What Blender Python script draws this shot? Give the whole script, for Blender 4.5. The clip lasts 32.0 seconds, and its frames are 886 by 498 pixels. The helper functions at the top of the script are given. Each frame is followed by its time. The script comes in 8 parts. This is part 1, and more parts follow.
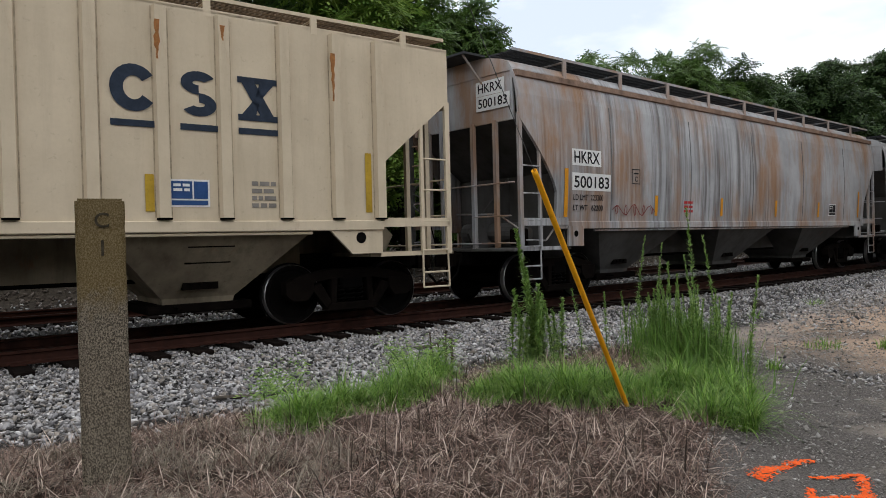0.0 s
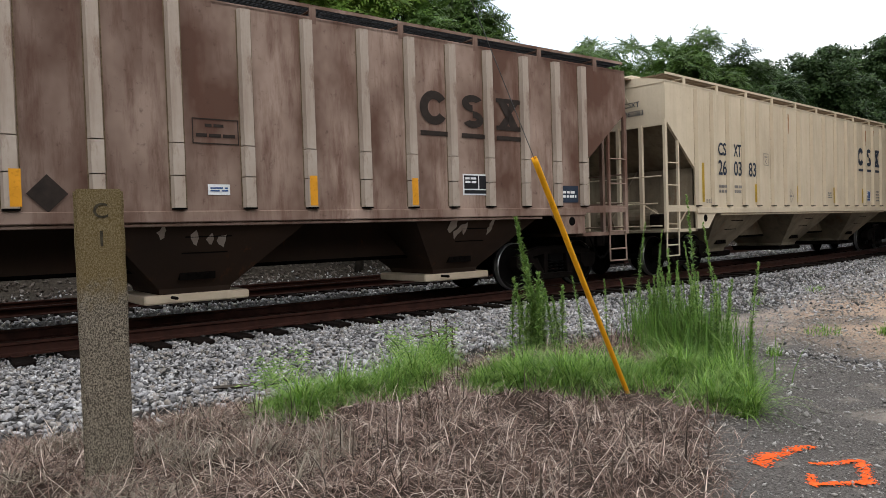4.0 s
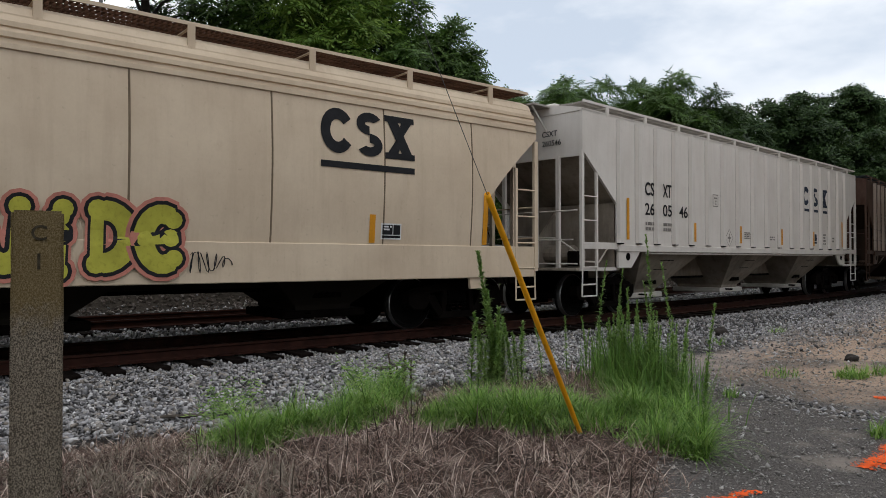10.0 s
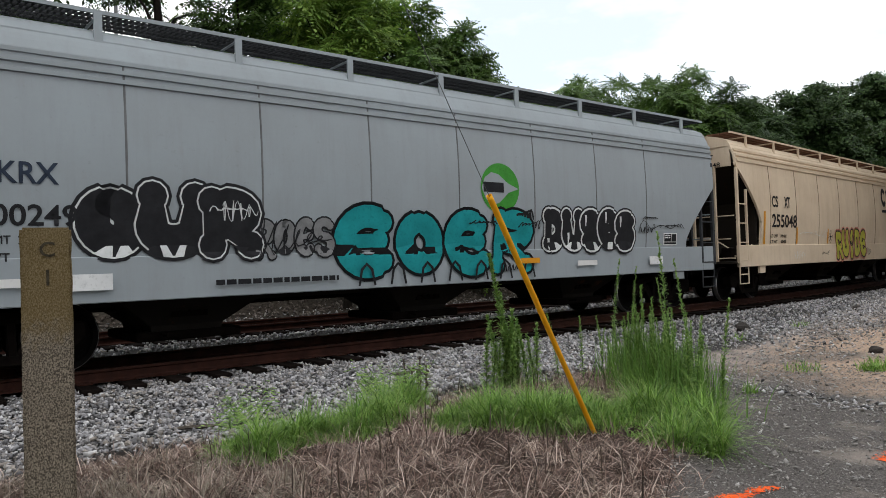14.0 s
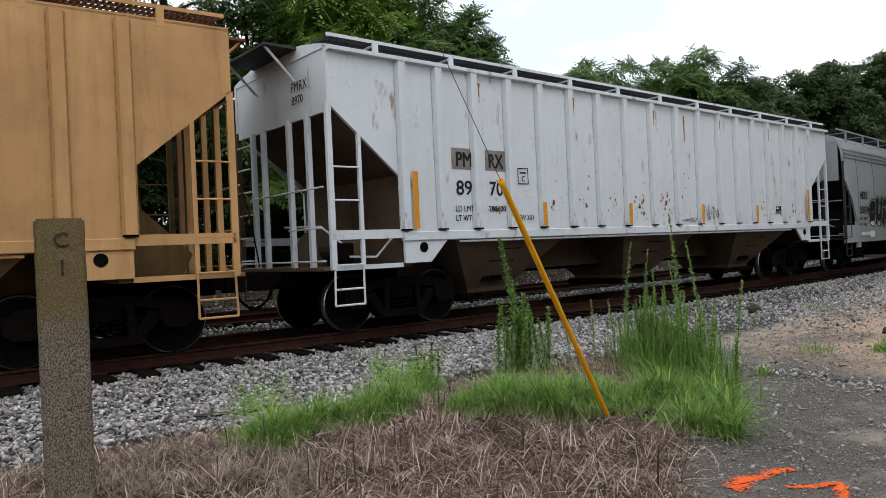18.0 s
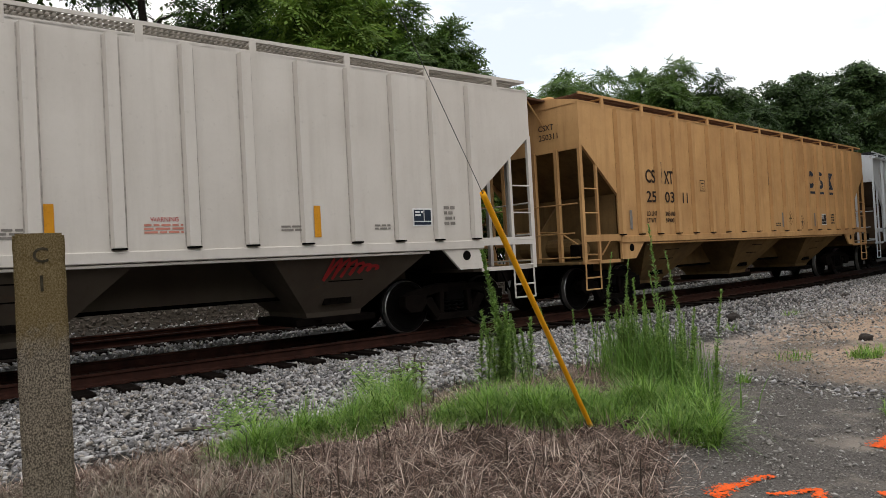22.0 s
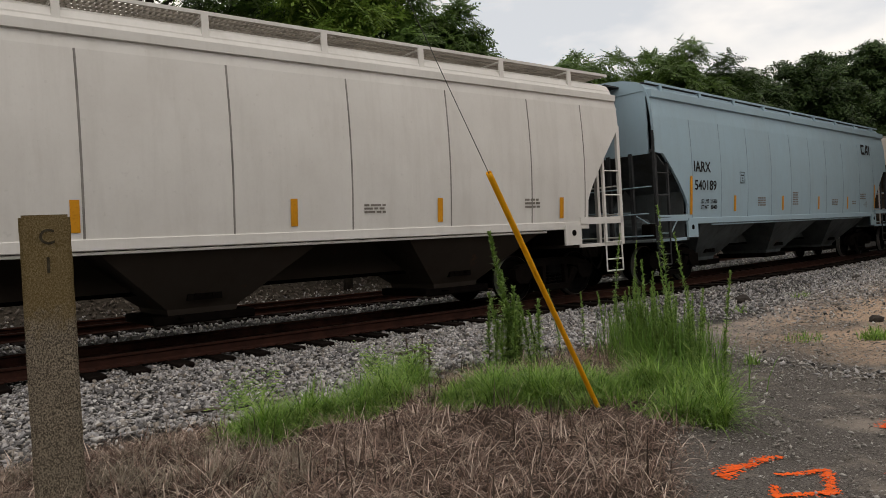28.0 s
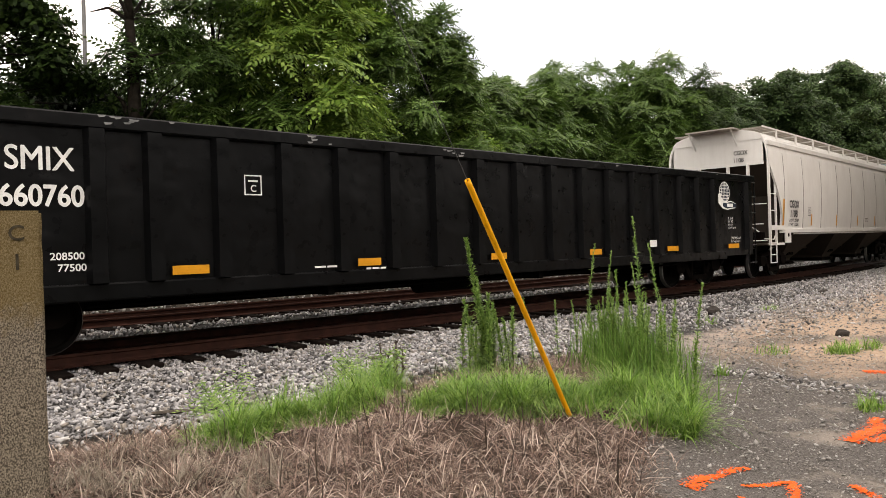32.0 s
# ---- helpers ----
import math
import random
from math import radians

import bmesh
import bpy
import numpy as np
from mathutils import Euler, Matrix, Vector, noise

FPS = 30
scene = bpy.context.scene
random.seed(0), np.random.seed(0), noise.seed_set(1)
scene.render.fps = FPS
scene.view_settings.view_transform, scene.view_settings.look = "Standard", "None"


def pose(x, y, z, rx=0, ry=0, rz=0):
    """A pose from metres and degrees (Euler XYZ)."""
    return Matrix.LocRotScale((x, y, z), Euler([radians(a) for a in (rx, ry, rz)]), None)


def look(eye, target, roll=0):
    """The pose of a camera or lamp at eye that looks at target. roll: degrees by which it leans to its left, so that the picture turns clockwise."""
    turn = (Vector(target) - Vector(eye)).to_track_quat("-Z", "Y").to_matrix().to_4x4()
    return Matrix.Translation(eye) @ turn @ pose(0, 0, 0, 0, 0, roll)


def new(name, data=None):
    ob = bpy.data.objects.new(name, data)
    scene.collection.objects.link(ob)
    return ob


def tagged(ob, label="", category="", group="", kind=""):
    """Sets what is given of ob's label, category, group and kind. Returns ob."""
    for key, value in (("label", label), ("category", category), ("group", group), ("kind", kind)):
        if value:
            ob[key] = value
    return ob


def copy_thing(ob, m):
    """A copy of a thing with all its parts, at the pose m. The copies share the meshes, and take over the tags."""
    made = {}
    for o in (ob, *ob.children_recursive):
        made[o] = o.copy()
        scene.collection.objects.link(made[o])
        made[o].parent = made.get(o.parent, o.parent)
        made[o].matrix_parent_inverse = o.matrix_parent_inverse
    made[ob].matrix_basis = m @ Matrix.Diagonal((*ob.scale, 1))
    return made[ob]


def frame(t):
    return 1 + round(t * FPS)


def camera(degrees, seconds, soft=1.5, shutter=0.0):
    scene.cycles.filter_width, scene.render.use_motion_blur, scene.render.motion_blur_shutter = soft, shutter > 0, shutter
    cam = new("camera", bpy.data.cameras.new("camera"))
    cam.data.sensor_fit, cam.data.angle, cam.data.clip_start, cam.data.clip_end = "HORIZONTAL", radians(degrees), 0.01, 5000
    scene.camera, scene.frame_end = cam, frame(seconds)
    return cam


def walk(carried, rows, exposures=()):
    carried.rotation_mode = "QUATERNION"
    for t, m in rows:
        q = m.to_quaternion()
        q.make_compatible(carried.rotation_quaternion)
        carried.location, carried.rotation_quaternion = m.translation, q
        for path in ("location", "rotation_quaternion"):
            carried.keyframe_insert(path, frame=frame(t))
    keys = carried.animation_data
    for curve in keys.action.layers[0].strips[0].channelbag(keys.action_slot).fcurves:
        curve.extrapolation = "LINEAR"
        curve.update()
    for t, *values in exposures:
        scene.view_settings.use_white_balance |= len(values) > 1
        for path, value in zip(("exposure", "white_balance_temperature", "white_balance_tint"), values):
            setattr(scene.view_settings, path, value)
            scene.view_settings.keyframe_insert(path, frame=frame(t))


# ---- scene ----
LENS = 63.28
PATH = [
    (0, 0.000, 0.000, 1.297, 89.37, 1.41, -36.85),
    (0.5, -0.001, -0.000, 1.293, 89.44, 1.38, -36.87),
    (1, -0.006, -0.007, 1.296, 89.38, 1.42, -36.87),
    (1.5, -0.013, -0.004, 1.299, 89.17, 1.43, -36.91),
    (2, -0.008, -0.008, 1.298, 89.22, 1.51, -36.90),
    (2.5, -0.006, -0.008, 1.297, 89.25, 1.54, -37.13),
    (3, 0.006, -0.017, 1.289, 88.95, 1.77, -37.05),
    (3.5, 0.003, 0.010, 1.296, 88.64, 1.65, -37.23),
    (4, 0.004, 0.009, 1.298, 88.44, 1.73, -36.88),
    (4.5, 0.001, 0.013, 1.292, 88.46, 1.88, -36.72),
    (6.5, -0.004, -0.011, 1.296, 88.77, 2.24, -37.88),
    (7, -0.003, -0.020, 1.302, 89.33, 2.22, -39.24),
    (7.5, -0.001, -0.030, 1.302, 89.99, 2.21, -39.97),
    (8, 0.044, -0.044, 1.308, 90.48, 2.01, -38.88),
    (8.5, 0.100, -0.085, 1.319, 90.42, 0.34, -37.74),
    (9, 0.108, -0.063, 1.330, 91.07, -0.12, -39.85),
    (9.5, 0.091, -0.024, 1.318, 91.71, 0.63, -41.67),
    (10, 0.132, -0.047, 1.312, 90.86, 0.00, -38.84),
    (10.5, 0.193, -0.090, 1.314, 90.71, -1.63, -37.47),
    (11, 0.188, -0.101, 1.313, 91.03, -0.36, -36.99),
    (11.5, 0.180, -0.102, 1.315, 91.75, 0.52, -37.46),
    (12, 0.177, -0.108, 1.315, 91.93, 0.83, -38.11),
    (12.5, 0.178, -0.121, 1.310, 91.67, 1.24, -38.20),
    (13, 0.193, -0.116, 1.306, 91.69, 1.44, -38.26),
    (13.5, 0.205, -0.118, 1.303, 91.33, 1.56, -37.72),
    (14, 0.201, -0.105, 1.303, 91.26, 1.88, -37.19),
    (14.5, 0.196, -0.107, 1.307, 90.94, 2.09, -36.91),
    (16.5, 0.203, -0.096, 1.298, 89.87, 2.40, -36.99),
    (17, 0.192, -0.082, 1.306, 90.04, 2.47, -36.96),
    (17.5, 0.194, -0.087, 1.303, 90.24, 2.57, -36.67),
    (18, 0.192, -0.086, 1.302, 90.17, 2.62, -36.49),
    (18.5, 0.193, -0.082, 1.302, 90.15, 2.69, -36.44),
    (19, 0.188, -0.087, 1.305, 90.49, 2.68, -35.92),
    (19.5, 0.189, -0.098, 1.305, 90.68, 2.79, -36.03),
    (20, 0.185, -0.102, 1.308, 90.78, 2.89, -36.75),
    (20.5, 0.185, -0.103, 1.310, 90.80, 2.96, -37.15),
    (21, 0.188, -0.106, 1.311, 90.73, 3.00, -37.47),
    (21.5, 0.184, -0.103, 1.308, 90.78, 3.06, -37.70),
    (22, 0.177, -0.100, 1.311, 90.93, 3.04, -37.93),
    (22.5, 0.175, -0.104, 1.308, 91.09, 3.07, -38.26),
    (23, 0.173, -0.113, 1.309, 91.11, 3.06, -38.40),
    (23.5, 0.180, -0.116, 1.302, 90.97, 3.20, -38.35),
    (24, 0.189, -0.114, 1.305, 90.85, 3.14, -38.21),
    (24.5, 0.188, -0.106, 1.305, 90.75, 3.23, -38.28),
    (25, 0.184, -0.104, 1.308, 90.46, 3.21, -38.16),
    (25.5, 0.183, -0.101, 1.309, 90.10, 3.11, -37.88),
    (26, 0.198, -0.090, 1.301, 89.81, 3.17, -37.90),
    (26.5, 0.209, -0.089, 1.297, 89.49, 3.23, -37.42),
    (28.5, 0.195, -0.094, 1.299, 89.80, 3.15, -37.13),
    (29, 0.191, -0.096, 1.308, 90.24, 3.04, -37.10),
    (29.5, 0.187, -0.098, 1.310, 90.27, 3.09, -38.05),
    (30, 0.191, -0.092, 1.309, 90.06, 3.05, -38.84),
    (30.5, 0.196, -0.090, 1.308, 89.99, 2.93, -39.01),
    (31, 0.200, -0.092, 1.306, 90.00, 2.88, -38.95),
    (31.5, 0.199, -0.085, 1.304, 89.99, 2.75, -39.04),
    (32, 0.192, -0.087, 1.309, 89.90, 1.75, -39.21),
]
EXPOSURES = [(0.0, -0.19, 6500, 10), (1.0, -0.09, 6500, 10), (2.0, -0.02, 6500, 10), (3.0, -0.02, 6500, 10), (4.0, 0.24, 6500, 10), (4.5, 0.31, 6500, 10), (6.5, 0.36, 6500, 10),
             (7.0, 0.34, 6500, 10), (7.5, 0.06, 6450, 10), (8.0, -0.26, 6400, 10), (9.0, -0.62, 6350, 10), (10.0, -0.52, 6350, 10), (11.0, -0.44, 6250, 10), (12.0, -0.42, 6300, 10), (13.0, -0.19, 6400, 10),
             (14.0, -0.04, 6500, 10), (17.0, 0.06, 6500, 10), (19.0, -0.04, 6500, 10), (22.0, -0.1, 6800, 10), (24.0, -0.18, 7000, 11), (25.0, -0.14, 7000, 11), (26.0, -0.19, 7050, 11), (29.0, -0.59, 7450, 13),
             (30.0, -0.56, 7450, 13), (31.0, 0.04, 7500, 14), (32.0, 0.63, 7650, 15)]

# world, sun
world = bpy.data.worlds.new("overcast_sky")
scene.world = world
world.use_nodes = True
wn, wl = world.node_tree.nodes, world.node_tree.links
wn.clear()
w_out = wn.new("ShaderNodeOutputWorld")
w_bg = wn.new("ShaderNodeBackground")
w_sky = wn.new("ShaderNodeTexSky")
w_sky.sky_type, w_sky.sun_disc = "NISHITA", False
w_sky.sun_elevation, w_sky.sun_rotation = radians(58), radians(200)
w_co = wn.new("ShaderNodeTexCoord")
w_map = wn.new("ShaderNodeMapping")
w_map.inputs["Scale"].default_value = (1.0, 1.0, 2.6)
w_noise = wn.new("ShaderNodeTexNoise")
w_noise.inputs["Scale"].default_value = 2.3
w_noise.inputs["Detail"].default_value = 7
w_noise.inputs["Roughness"].default_value = 0.55
w_ramp = wn.new("ShaderNodeValToRGB")
w_ramp.color_ramp.elements[0].position, w_ramp.color_ramp.elements[0].color = 0.36, (0, 0, 0, 1)
w_ramp.color_ramp.elements[1].position, w_ramp.color_ramp.elements[1].color = 0.60, (1, 1, 1, 1)
w_scale = wn.new("ShaderNodeMixRGB")
w_scale.blend_type = "MIX"
w_scale.inputs[2].default_value = (14.0, 14.1, 14.2, 1)
w_thin = wn.new("ShaderNodeMixRGB")
w_thin.inputs[0].default_value = 0.75
w_thin.inputs[2].default_value = (9.6, 10.6, 11.9, 1)
wl.new(w_co.outputs["Generated"], w_map.inputs[0])
wl.new(w_map.outputs[0], w_noise.inputs["Vector"])
wl.new(w_noise.outputs["Fac"], w_ramp.inputs[0])
wl.new(w_ramp.outputs[0], w_scale.inputs[0])
wl.new(w_sky.outputs[0], w_thin.inputs[1])
wl.new(w_thin.outputs[0], w_scale.inputs[1])
wl.new(w_scale.outputs[0], w_bg.inputs["Color"])
w_bg.inputs["Strength"].default_value = 0.118
wl.new(w_bg.outputs[0], w_out.inputs["Surface"])

sun_data = bpy.data.lights.new("sun", "SUN")
sun_data.energy, sun_data.angle, sun_data.color = 0.5, radians(30), (1.0, 0.96, 0.9)
sun = new("sun", sun_data)
sun.matrix_basis = look((10, -20, 40), (14, 4, 0))

cam = camera(LENS, 32.0, soft=0.55)
walk(cam, [(t, pose(x, y, z, rx, ry, rz)) for t, x, y, z, rx, ry, rz in PATH], EXPOSURES)

# ---------------------------------------------------------------- materials
def node_mat(name, rough=0.6, metal=0.0):
    m = bpy.data.materials.new(name)
    m.use_nodes = True
    nt = m.node_tree
    b = nt.nodes["Principled BSDF"]
    b.inputs["Roughness"].default_value, b.inputs["Metallic"].default_value = rough, metal
    b.inputs["Specular IOR Level"].default_value = 0.12
    return m, nt.nodes, nt.links, b


def noise_node(n, l, scale, detail=4.0, rough=0.55, stretch=None, shift=(0, 0, 0), coord="Object"):
    co = n.new("ShaderNodeTexCoord")
    mp = n.new("ShaderNodeMapping")
    mp.inputs["Location"].default_value = shift
    if stretch:
        mp.inputs["Scale"].default_value = stretch
    tx = n.new("ShaderNodeTexNoise")
    tx.inputs["Scale"].default_value, tx.inputs["Detail"].default_value, tx.inputs["Roughness"].default_value = scale, detail, rough
    l.new(co.outputs[coord], mp.inputs[0])
    l.new(mp.outputs[0], tx.inputs["Vector"])
    return tx.outputs["Fac"]


def ramp_node(n, l, fac, lo, hi, a=(0, 0, 0, 1), b=(1, 1, 1, 1)):
    r = n.new("ShaderNodeValToRGB")
    r.color_ramp.elements[0].position, r.color_ramp.elements[0].color = lo, a
    r.color_ramp.elements[1].position, r.color_ramp.elements[1].color = hi, b
    l.new(fac, r.inputs[0])
    return r.outputs[0]


def mix_node(n, l, fac, a, b, mode="MIX"):
    m = n.new("ShaderNodeMixRGB")
    m.blend_type = mode
    for sock, v in ((m.inputs[0], fac), (m.inputs[1], a), (m.inputs[2], b)):
        if isinstance(v, bpy.types.NodeSocket):
            l.new(v, sock)
        elif isinstance(v, (int, float)):
            sock.default_value = v
        else:
            sock.default_value = (*v[:3], 1)
    return m.outputs[0]


def scaled(n, l, sock, k):
    m = n.new("ShaderNodeMath")
    m.operation = "MULTIPLY"
    l.new(sock, m.inputs[0])
    m.inputs[1].default_value = k
    return m.outputs[0]


def bump(n, l, b, fac, strength=0.3, dist=0.01):
    bp = n.new("ShaderNodeBump")
    bp.inputs["Strength"].default_value, bp.inputs["Distance"].default_value = strength, dist
    l.new(fac, bp.inputs["Height"])
    l.new(bp.outputs[0], b.inputs["Normal"])


def paint(name, col, dirt=(0.12, 0.09, 0.06), grime=0.35, streak=0.3, rust=0.15, rust_col=(0.22, 0.07, 0.02), rough=0.55, seed=0.0, rust_at=0.6, rust_scale=1.3, dent=0.25, spec=0.12):
    """Weathered railcar paint: blotchy grime, vertical run-down streaks, rust bleeding."""
    m, n, l, b = node_mat(name, rough)
    b.inputs["Specular IOR Level"].default_value = spec
    sh = (seed, seed * 0.7, seed * 0.3)
    c = col
    big = ramp_node(n, l, noise_node(n, l, 0.8, 5, 0.6, None, sh), 0.35, 0.75)
    c = mix_node(n, l, scaled(n, l, big, grime), c, dirt)
    st = ramp_node(n, l, noise_node(n, l, 2.2, 6, 0.65, (2.4, 2.4, 0.22), sh), 0.48, 0.78)
    c = mix_node(n, l, scaled(n, l, st, streak), c, dirt)
    ru = ramp_node(n, l, noise_node(n, l, rust_scale, 8, 0.72, (1.6, 1.6, 0.55), (seed + 3, 1, 2)), rust_at, rust_at + 0.1)
    c = mix_node(n, l, scaled(n, l, ru, rust), c, rust_col)
    sp = ramp_node(n, l, noise_node(n, l, 14, 3, 0.5, None, sh), 0.66, 0.74)
    c = mix_node(n, l, scaled(n, l, sp, 0.25 * grime + 0.2 * rust), c, (0.05, 0.03, 0.02))
    fine = ramp_node(n, l, noise_node(n, l, 22, 7, 0.75, (1.0, 1.0, 0.8), sh), 0.45, 0.75)
    c = mix_node(n, l, scaled(n, l, fine, 0.04 + 0.14 * grime), c, dirt)
    l.new(c, b.inputs["Base Color"])
    l.new(ramp_node(n, l, noise_node(n, l, 5, 4), 0.2, 0.8, (rough - 0.1,) * 3 + (1,), (rough + 0.15,) * 3 + (1,)), b.inputs["Roughness"])
    bump(n, l, b, noise_node(n, l, 1.1, 3, 0.5), dent, 0.02 if dent < 0.5 else 0.06)
    return m


def plain(name, col, rough=0.6, metal=0.0, var=0.35, scale=6.0, bumpy=0.2, per_object=0.0, spec=0.12):
    m, n, l, b = node_mat(name, rough, metal)
    b.inputs["Specular IOR Level"].default_value = spec
    dark = tuple(v * (1 - var) for v in col)
    lite = tuple(min(1, v * (1 + var * 0.6)) for v in col)
    c = mix_node(n, l, ramp_node(n, l, noise_node(n, l, scale, 6, 0.6), 0.3, 0.7), dark, lite)
    c = mix_node(n, l, scaled(n, l, ramp_node(n, l, noise_node(n, l, scale * 7, 3), 0.55, 0.7), 0.35), c, tuple(v * 0.5 for v in col))
    if per_object:
        oi = n.new("ShaderNodeObjectInfo")
        c = mix_node(n, l, scaled(n, l, oi.outputs["Random"], per_object), c, dark, "MULTIPLY")
    l.new(c, b.inputs["Base Color"])
    if bumpy:
        bump(n, l, b, noise_node(n, l, scale * 5, 5, 0.65), bumpy, 0.01)
    return m


def islands(name, cols, rough=0.8, trans=0.0, noise_scale=0.0, spec=0.3):
    """Colour picked per loose piece, for gravel, blades and leaves."""
    m, n, l, b = node_mat(name, rough)
    g = n.new("ShaderNodeNewGeometry")
    r = n.new("ShaderNodeValToRGB")
    r.color_ramp.interpolation = "LINEAR"
    while len(r.color_ramp.elements) < len(cols):
        r.color_ramp.elements.new(0.5)
    for i, c in enumerate(cols):
        r.color_ramp.elements[i].position = i / (len(cols) - 1)
        r.color_ramp.elements[i].color = (*c, 1)
    l.new(g.outputs["Random Per Island"], r.inputs[0])
    c = r.outputs[0]
    if noise_scale:
        c = mix_node(n, l, ramp_node(n, l, noise_node(n, l, noise_scale, 4, 0.6), 0.3, 0.75), c, (0.45, 0.42, 0.38), "MULTIPLY")
    l.new(c, b.inputs["Base Color"])
    b.inputs["Specular IOR Level"].default_value = spec
    if trans:
        t = n.new("ShaderNodeBsdfTranslucent")
        l.new(c, t.inputs[0])
        mx = n.new("ShaderNodeMixShader")
        mx.inputs[0].default_value = trans
        l.new(b.outputs[0], mx.inputs[1])
        l.new(t.outputs[0], mx.inputs[2])
        l.new(mx.outputs[0], n["Material Output"].inputs[0])
    return m


# running gear near black: under-car shade is put into these base colours
M_BLACK = plain("grimy_steel_with_shade", (0.004, 0.0036, 0.0034), 0.85, 0.0, 0.4, 4, spec=0.03)
M_TRUCK = plain("rusty_truck_steel_with_shade", (0.006, 0.0043, 0.0035), 0.85, 0.0, 0.5, 5, spec=0.04)
M_WHEEL = plain("wheel_steel_with_shade", (0.005, 0.0042, 0.0038), 0.8, 0.0, 0.4, 6, spec=0.04)
M_TREAD = plain("polished_wheel_rim", (0.42, 0.41, 0.4), 0.32, 0.9, 0.2, 8)
M_AMBER = plain("amber_reflective_tape", (0.62, 0.27, 0.02), 0.45, 0, 0.15, 4, 0.05)
M_FADED = plain("faded_amber_tape", (0.42, 0.27, 0.03), 0.5, 0, 0.25, 4, 0.05)
M_NAVY = plain("navy_lettering_paint", (0.026, 0.036, 0.056), 0.6, 0, 0.35, 5, 0.05)
M_INK = plain("black_lettering_paint", (0.018, 0.018, 0.02), 0.6, 0, 0.35, 5, 0.05)
M_BROWNINK = plain("dark_brown_lettering_paint", (0.028, 0.02, 0.016), 0.6, 0, 0.4, 5, 0.05)
M_STENCIL = plain("faded_stencil_grey", (0.22, 0.2, 0.18), 0.7, 0, 0.3, 5, 0.05)
M_WHITE = plain("white_lettering_paint", (0.72, 0.72, 0.7), 0.6, 0, 0.15, 5, 0.05)
M_PATCH = plain("white_patch_paint", (0.7, 0.7, 0.69), 0.55, 0, 0.12, 4, 0.05)
M_RED = plain("red_stencil_paint", (0.42, 0.04, 0.04), 0.6, 0, 0.2, 5, 0.05)
M_BLUE = plain("blue_panel_paint", (0.03, 0.075, 0.2), 0.55, 0, 0.2, 5, 0.05)
M_GREEN = plain("green_emblem_paint", (0.05, 0.25, 0.035), 0.55, 0, 0.2, 5, 0.05)
M_TEAL = plain("turquoise_spray_paint", (0.03, 0.47, 0.49), 0.5, 0, 0.2, 3, 0.05)
M_LIME = plain("yellow_green_spray_paint", (0.42, 0.4, 0.06), 0.5, 0, 0.25, 3, 0.05)
M_SILVER = plain("silver_spray_paint", (0.62, 0.63, 0.62), 0.4, 0.2, 0.15, 3, 0.05)
M_RAIL = plain("rust_brown_rail", (0.036, 0.0135, 0.009), 0.75, 0.1, 0.45, 5, 0.3)
M_RAILTOP = plain("worn_rail_head", (0.016, 0.011, 0.009), 0.6, 0.2, 0.3, 6, 0.1)
M_TIE = plain("creosote_black_tie", (0.012, 0.0085, 0.007), 0.9, 0, 0.5, 5, 0.5, 0.5, spec=0.05)
M_YELLOW = plain("yellow_plastic_guard", (0.78, 0.36, 0.012), 0.38, 0, 0.1, 3, 0.05)
M_WIRE = plain("galvanised_guy_wire", (0.12, 0.12, 0.12), 0.5, 0.6, 0.2, 9, 0.1)
M_ORANGE = plain("fluorescent_orange_marking", (0.95, 0.13, 0.02), 0.7, 0, 0.25, 18, 0.2)
M_BARK = plain("dark_bark", (0.02, 0.016, 0.012), 0.9, 0, 0.5, 6, 0.6)
M_STONE = islands("grey_ballast_stone", [(0.05, 0.049, 0.051), (0.36, 0.355, 0.368), (0.56, 0.55, 0.565), (0.1, 0.097, 0.1), (0.76, 0.75, 0.755), (0.4, 0.36, 0.32), (0.17, 0.167, 0.172), (0.62, 0.61, 0.625)], 0.85, 0, 9.0)
M_GRIT = islands("asphalt_grit", [(0.16, 0.15, 0.14), (0.3, 0.285, 0.27), (0.45, 0.43, 0.41), (0.2, 0.185, 0.17), (0.6, 0.59, 0.57), (0.34, 0.3, 0.26)], 0.9, 0, 9.0)
M_RUBBLE = islands("brown_bank_rubble", [(0.05, 0.04, 0.034), (0.12, 0.095, 0.08), (0.2, 0.17, 0.15), (0.08, 0.06, 0.048), (0.26, 0.23, 0.21)], 0.9, 0, 5.0)
M_STRAW = islands("dry_straw", [(0.024, 0.013, 0.01), (0.18, 0.112, 0.085), (0.064, 0.037, 0.028), (0.38, 0.265, 0.215), (0.053, 0.03, 0.022), (0.75, 0.61, 0.51), (0.13, 0.076, 0.057)], 0.8, 0.12)
M_PALESTRAW = islands("pale_dry_straw", [(0.1, 0.08, 0.06), (0.22, 0.185, 0.145), (0.38, 0.33, 0.26), (0.15, 0.12, 0.09)], 0.8, 0.15)
M_SHOOT = islands("young_weed_shoots", [(0.1, 0.2, 0.04), (0.15, 0.28, 0.055), (0.2, 0.34, 0.075)], 0.6, 0.35)
M_GRASS = islands("fresh_green_grass", [(0.045, 0.105, 0.016), (0.13, 0.26, 0.04), (0.25, 0.42, 0.075), (0.07, 0.15, 0.025), (0.31, 0.42, 0.12), (0.16, 0.31, 0.05)], 0.55, 0.3)
M_WEED = islands("weed_leaves", [(0.1, 0.185, 0.04), (0.18, 0.3, 0.07), (0.3, 0.43, 0.115)], 0.55, 0.35)
M_DEADWEED = islands("dead_weed", [(0.05, 0.035, 0.025), (0.08, 0.06, 0.045), (0.04, 0.03, 0.025)], 0.85, 0)
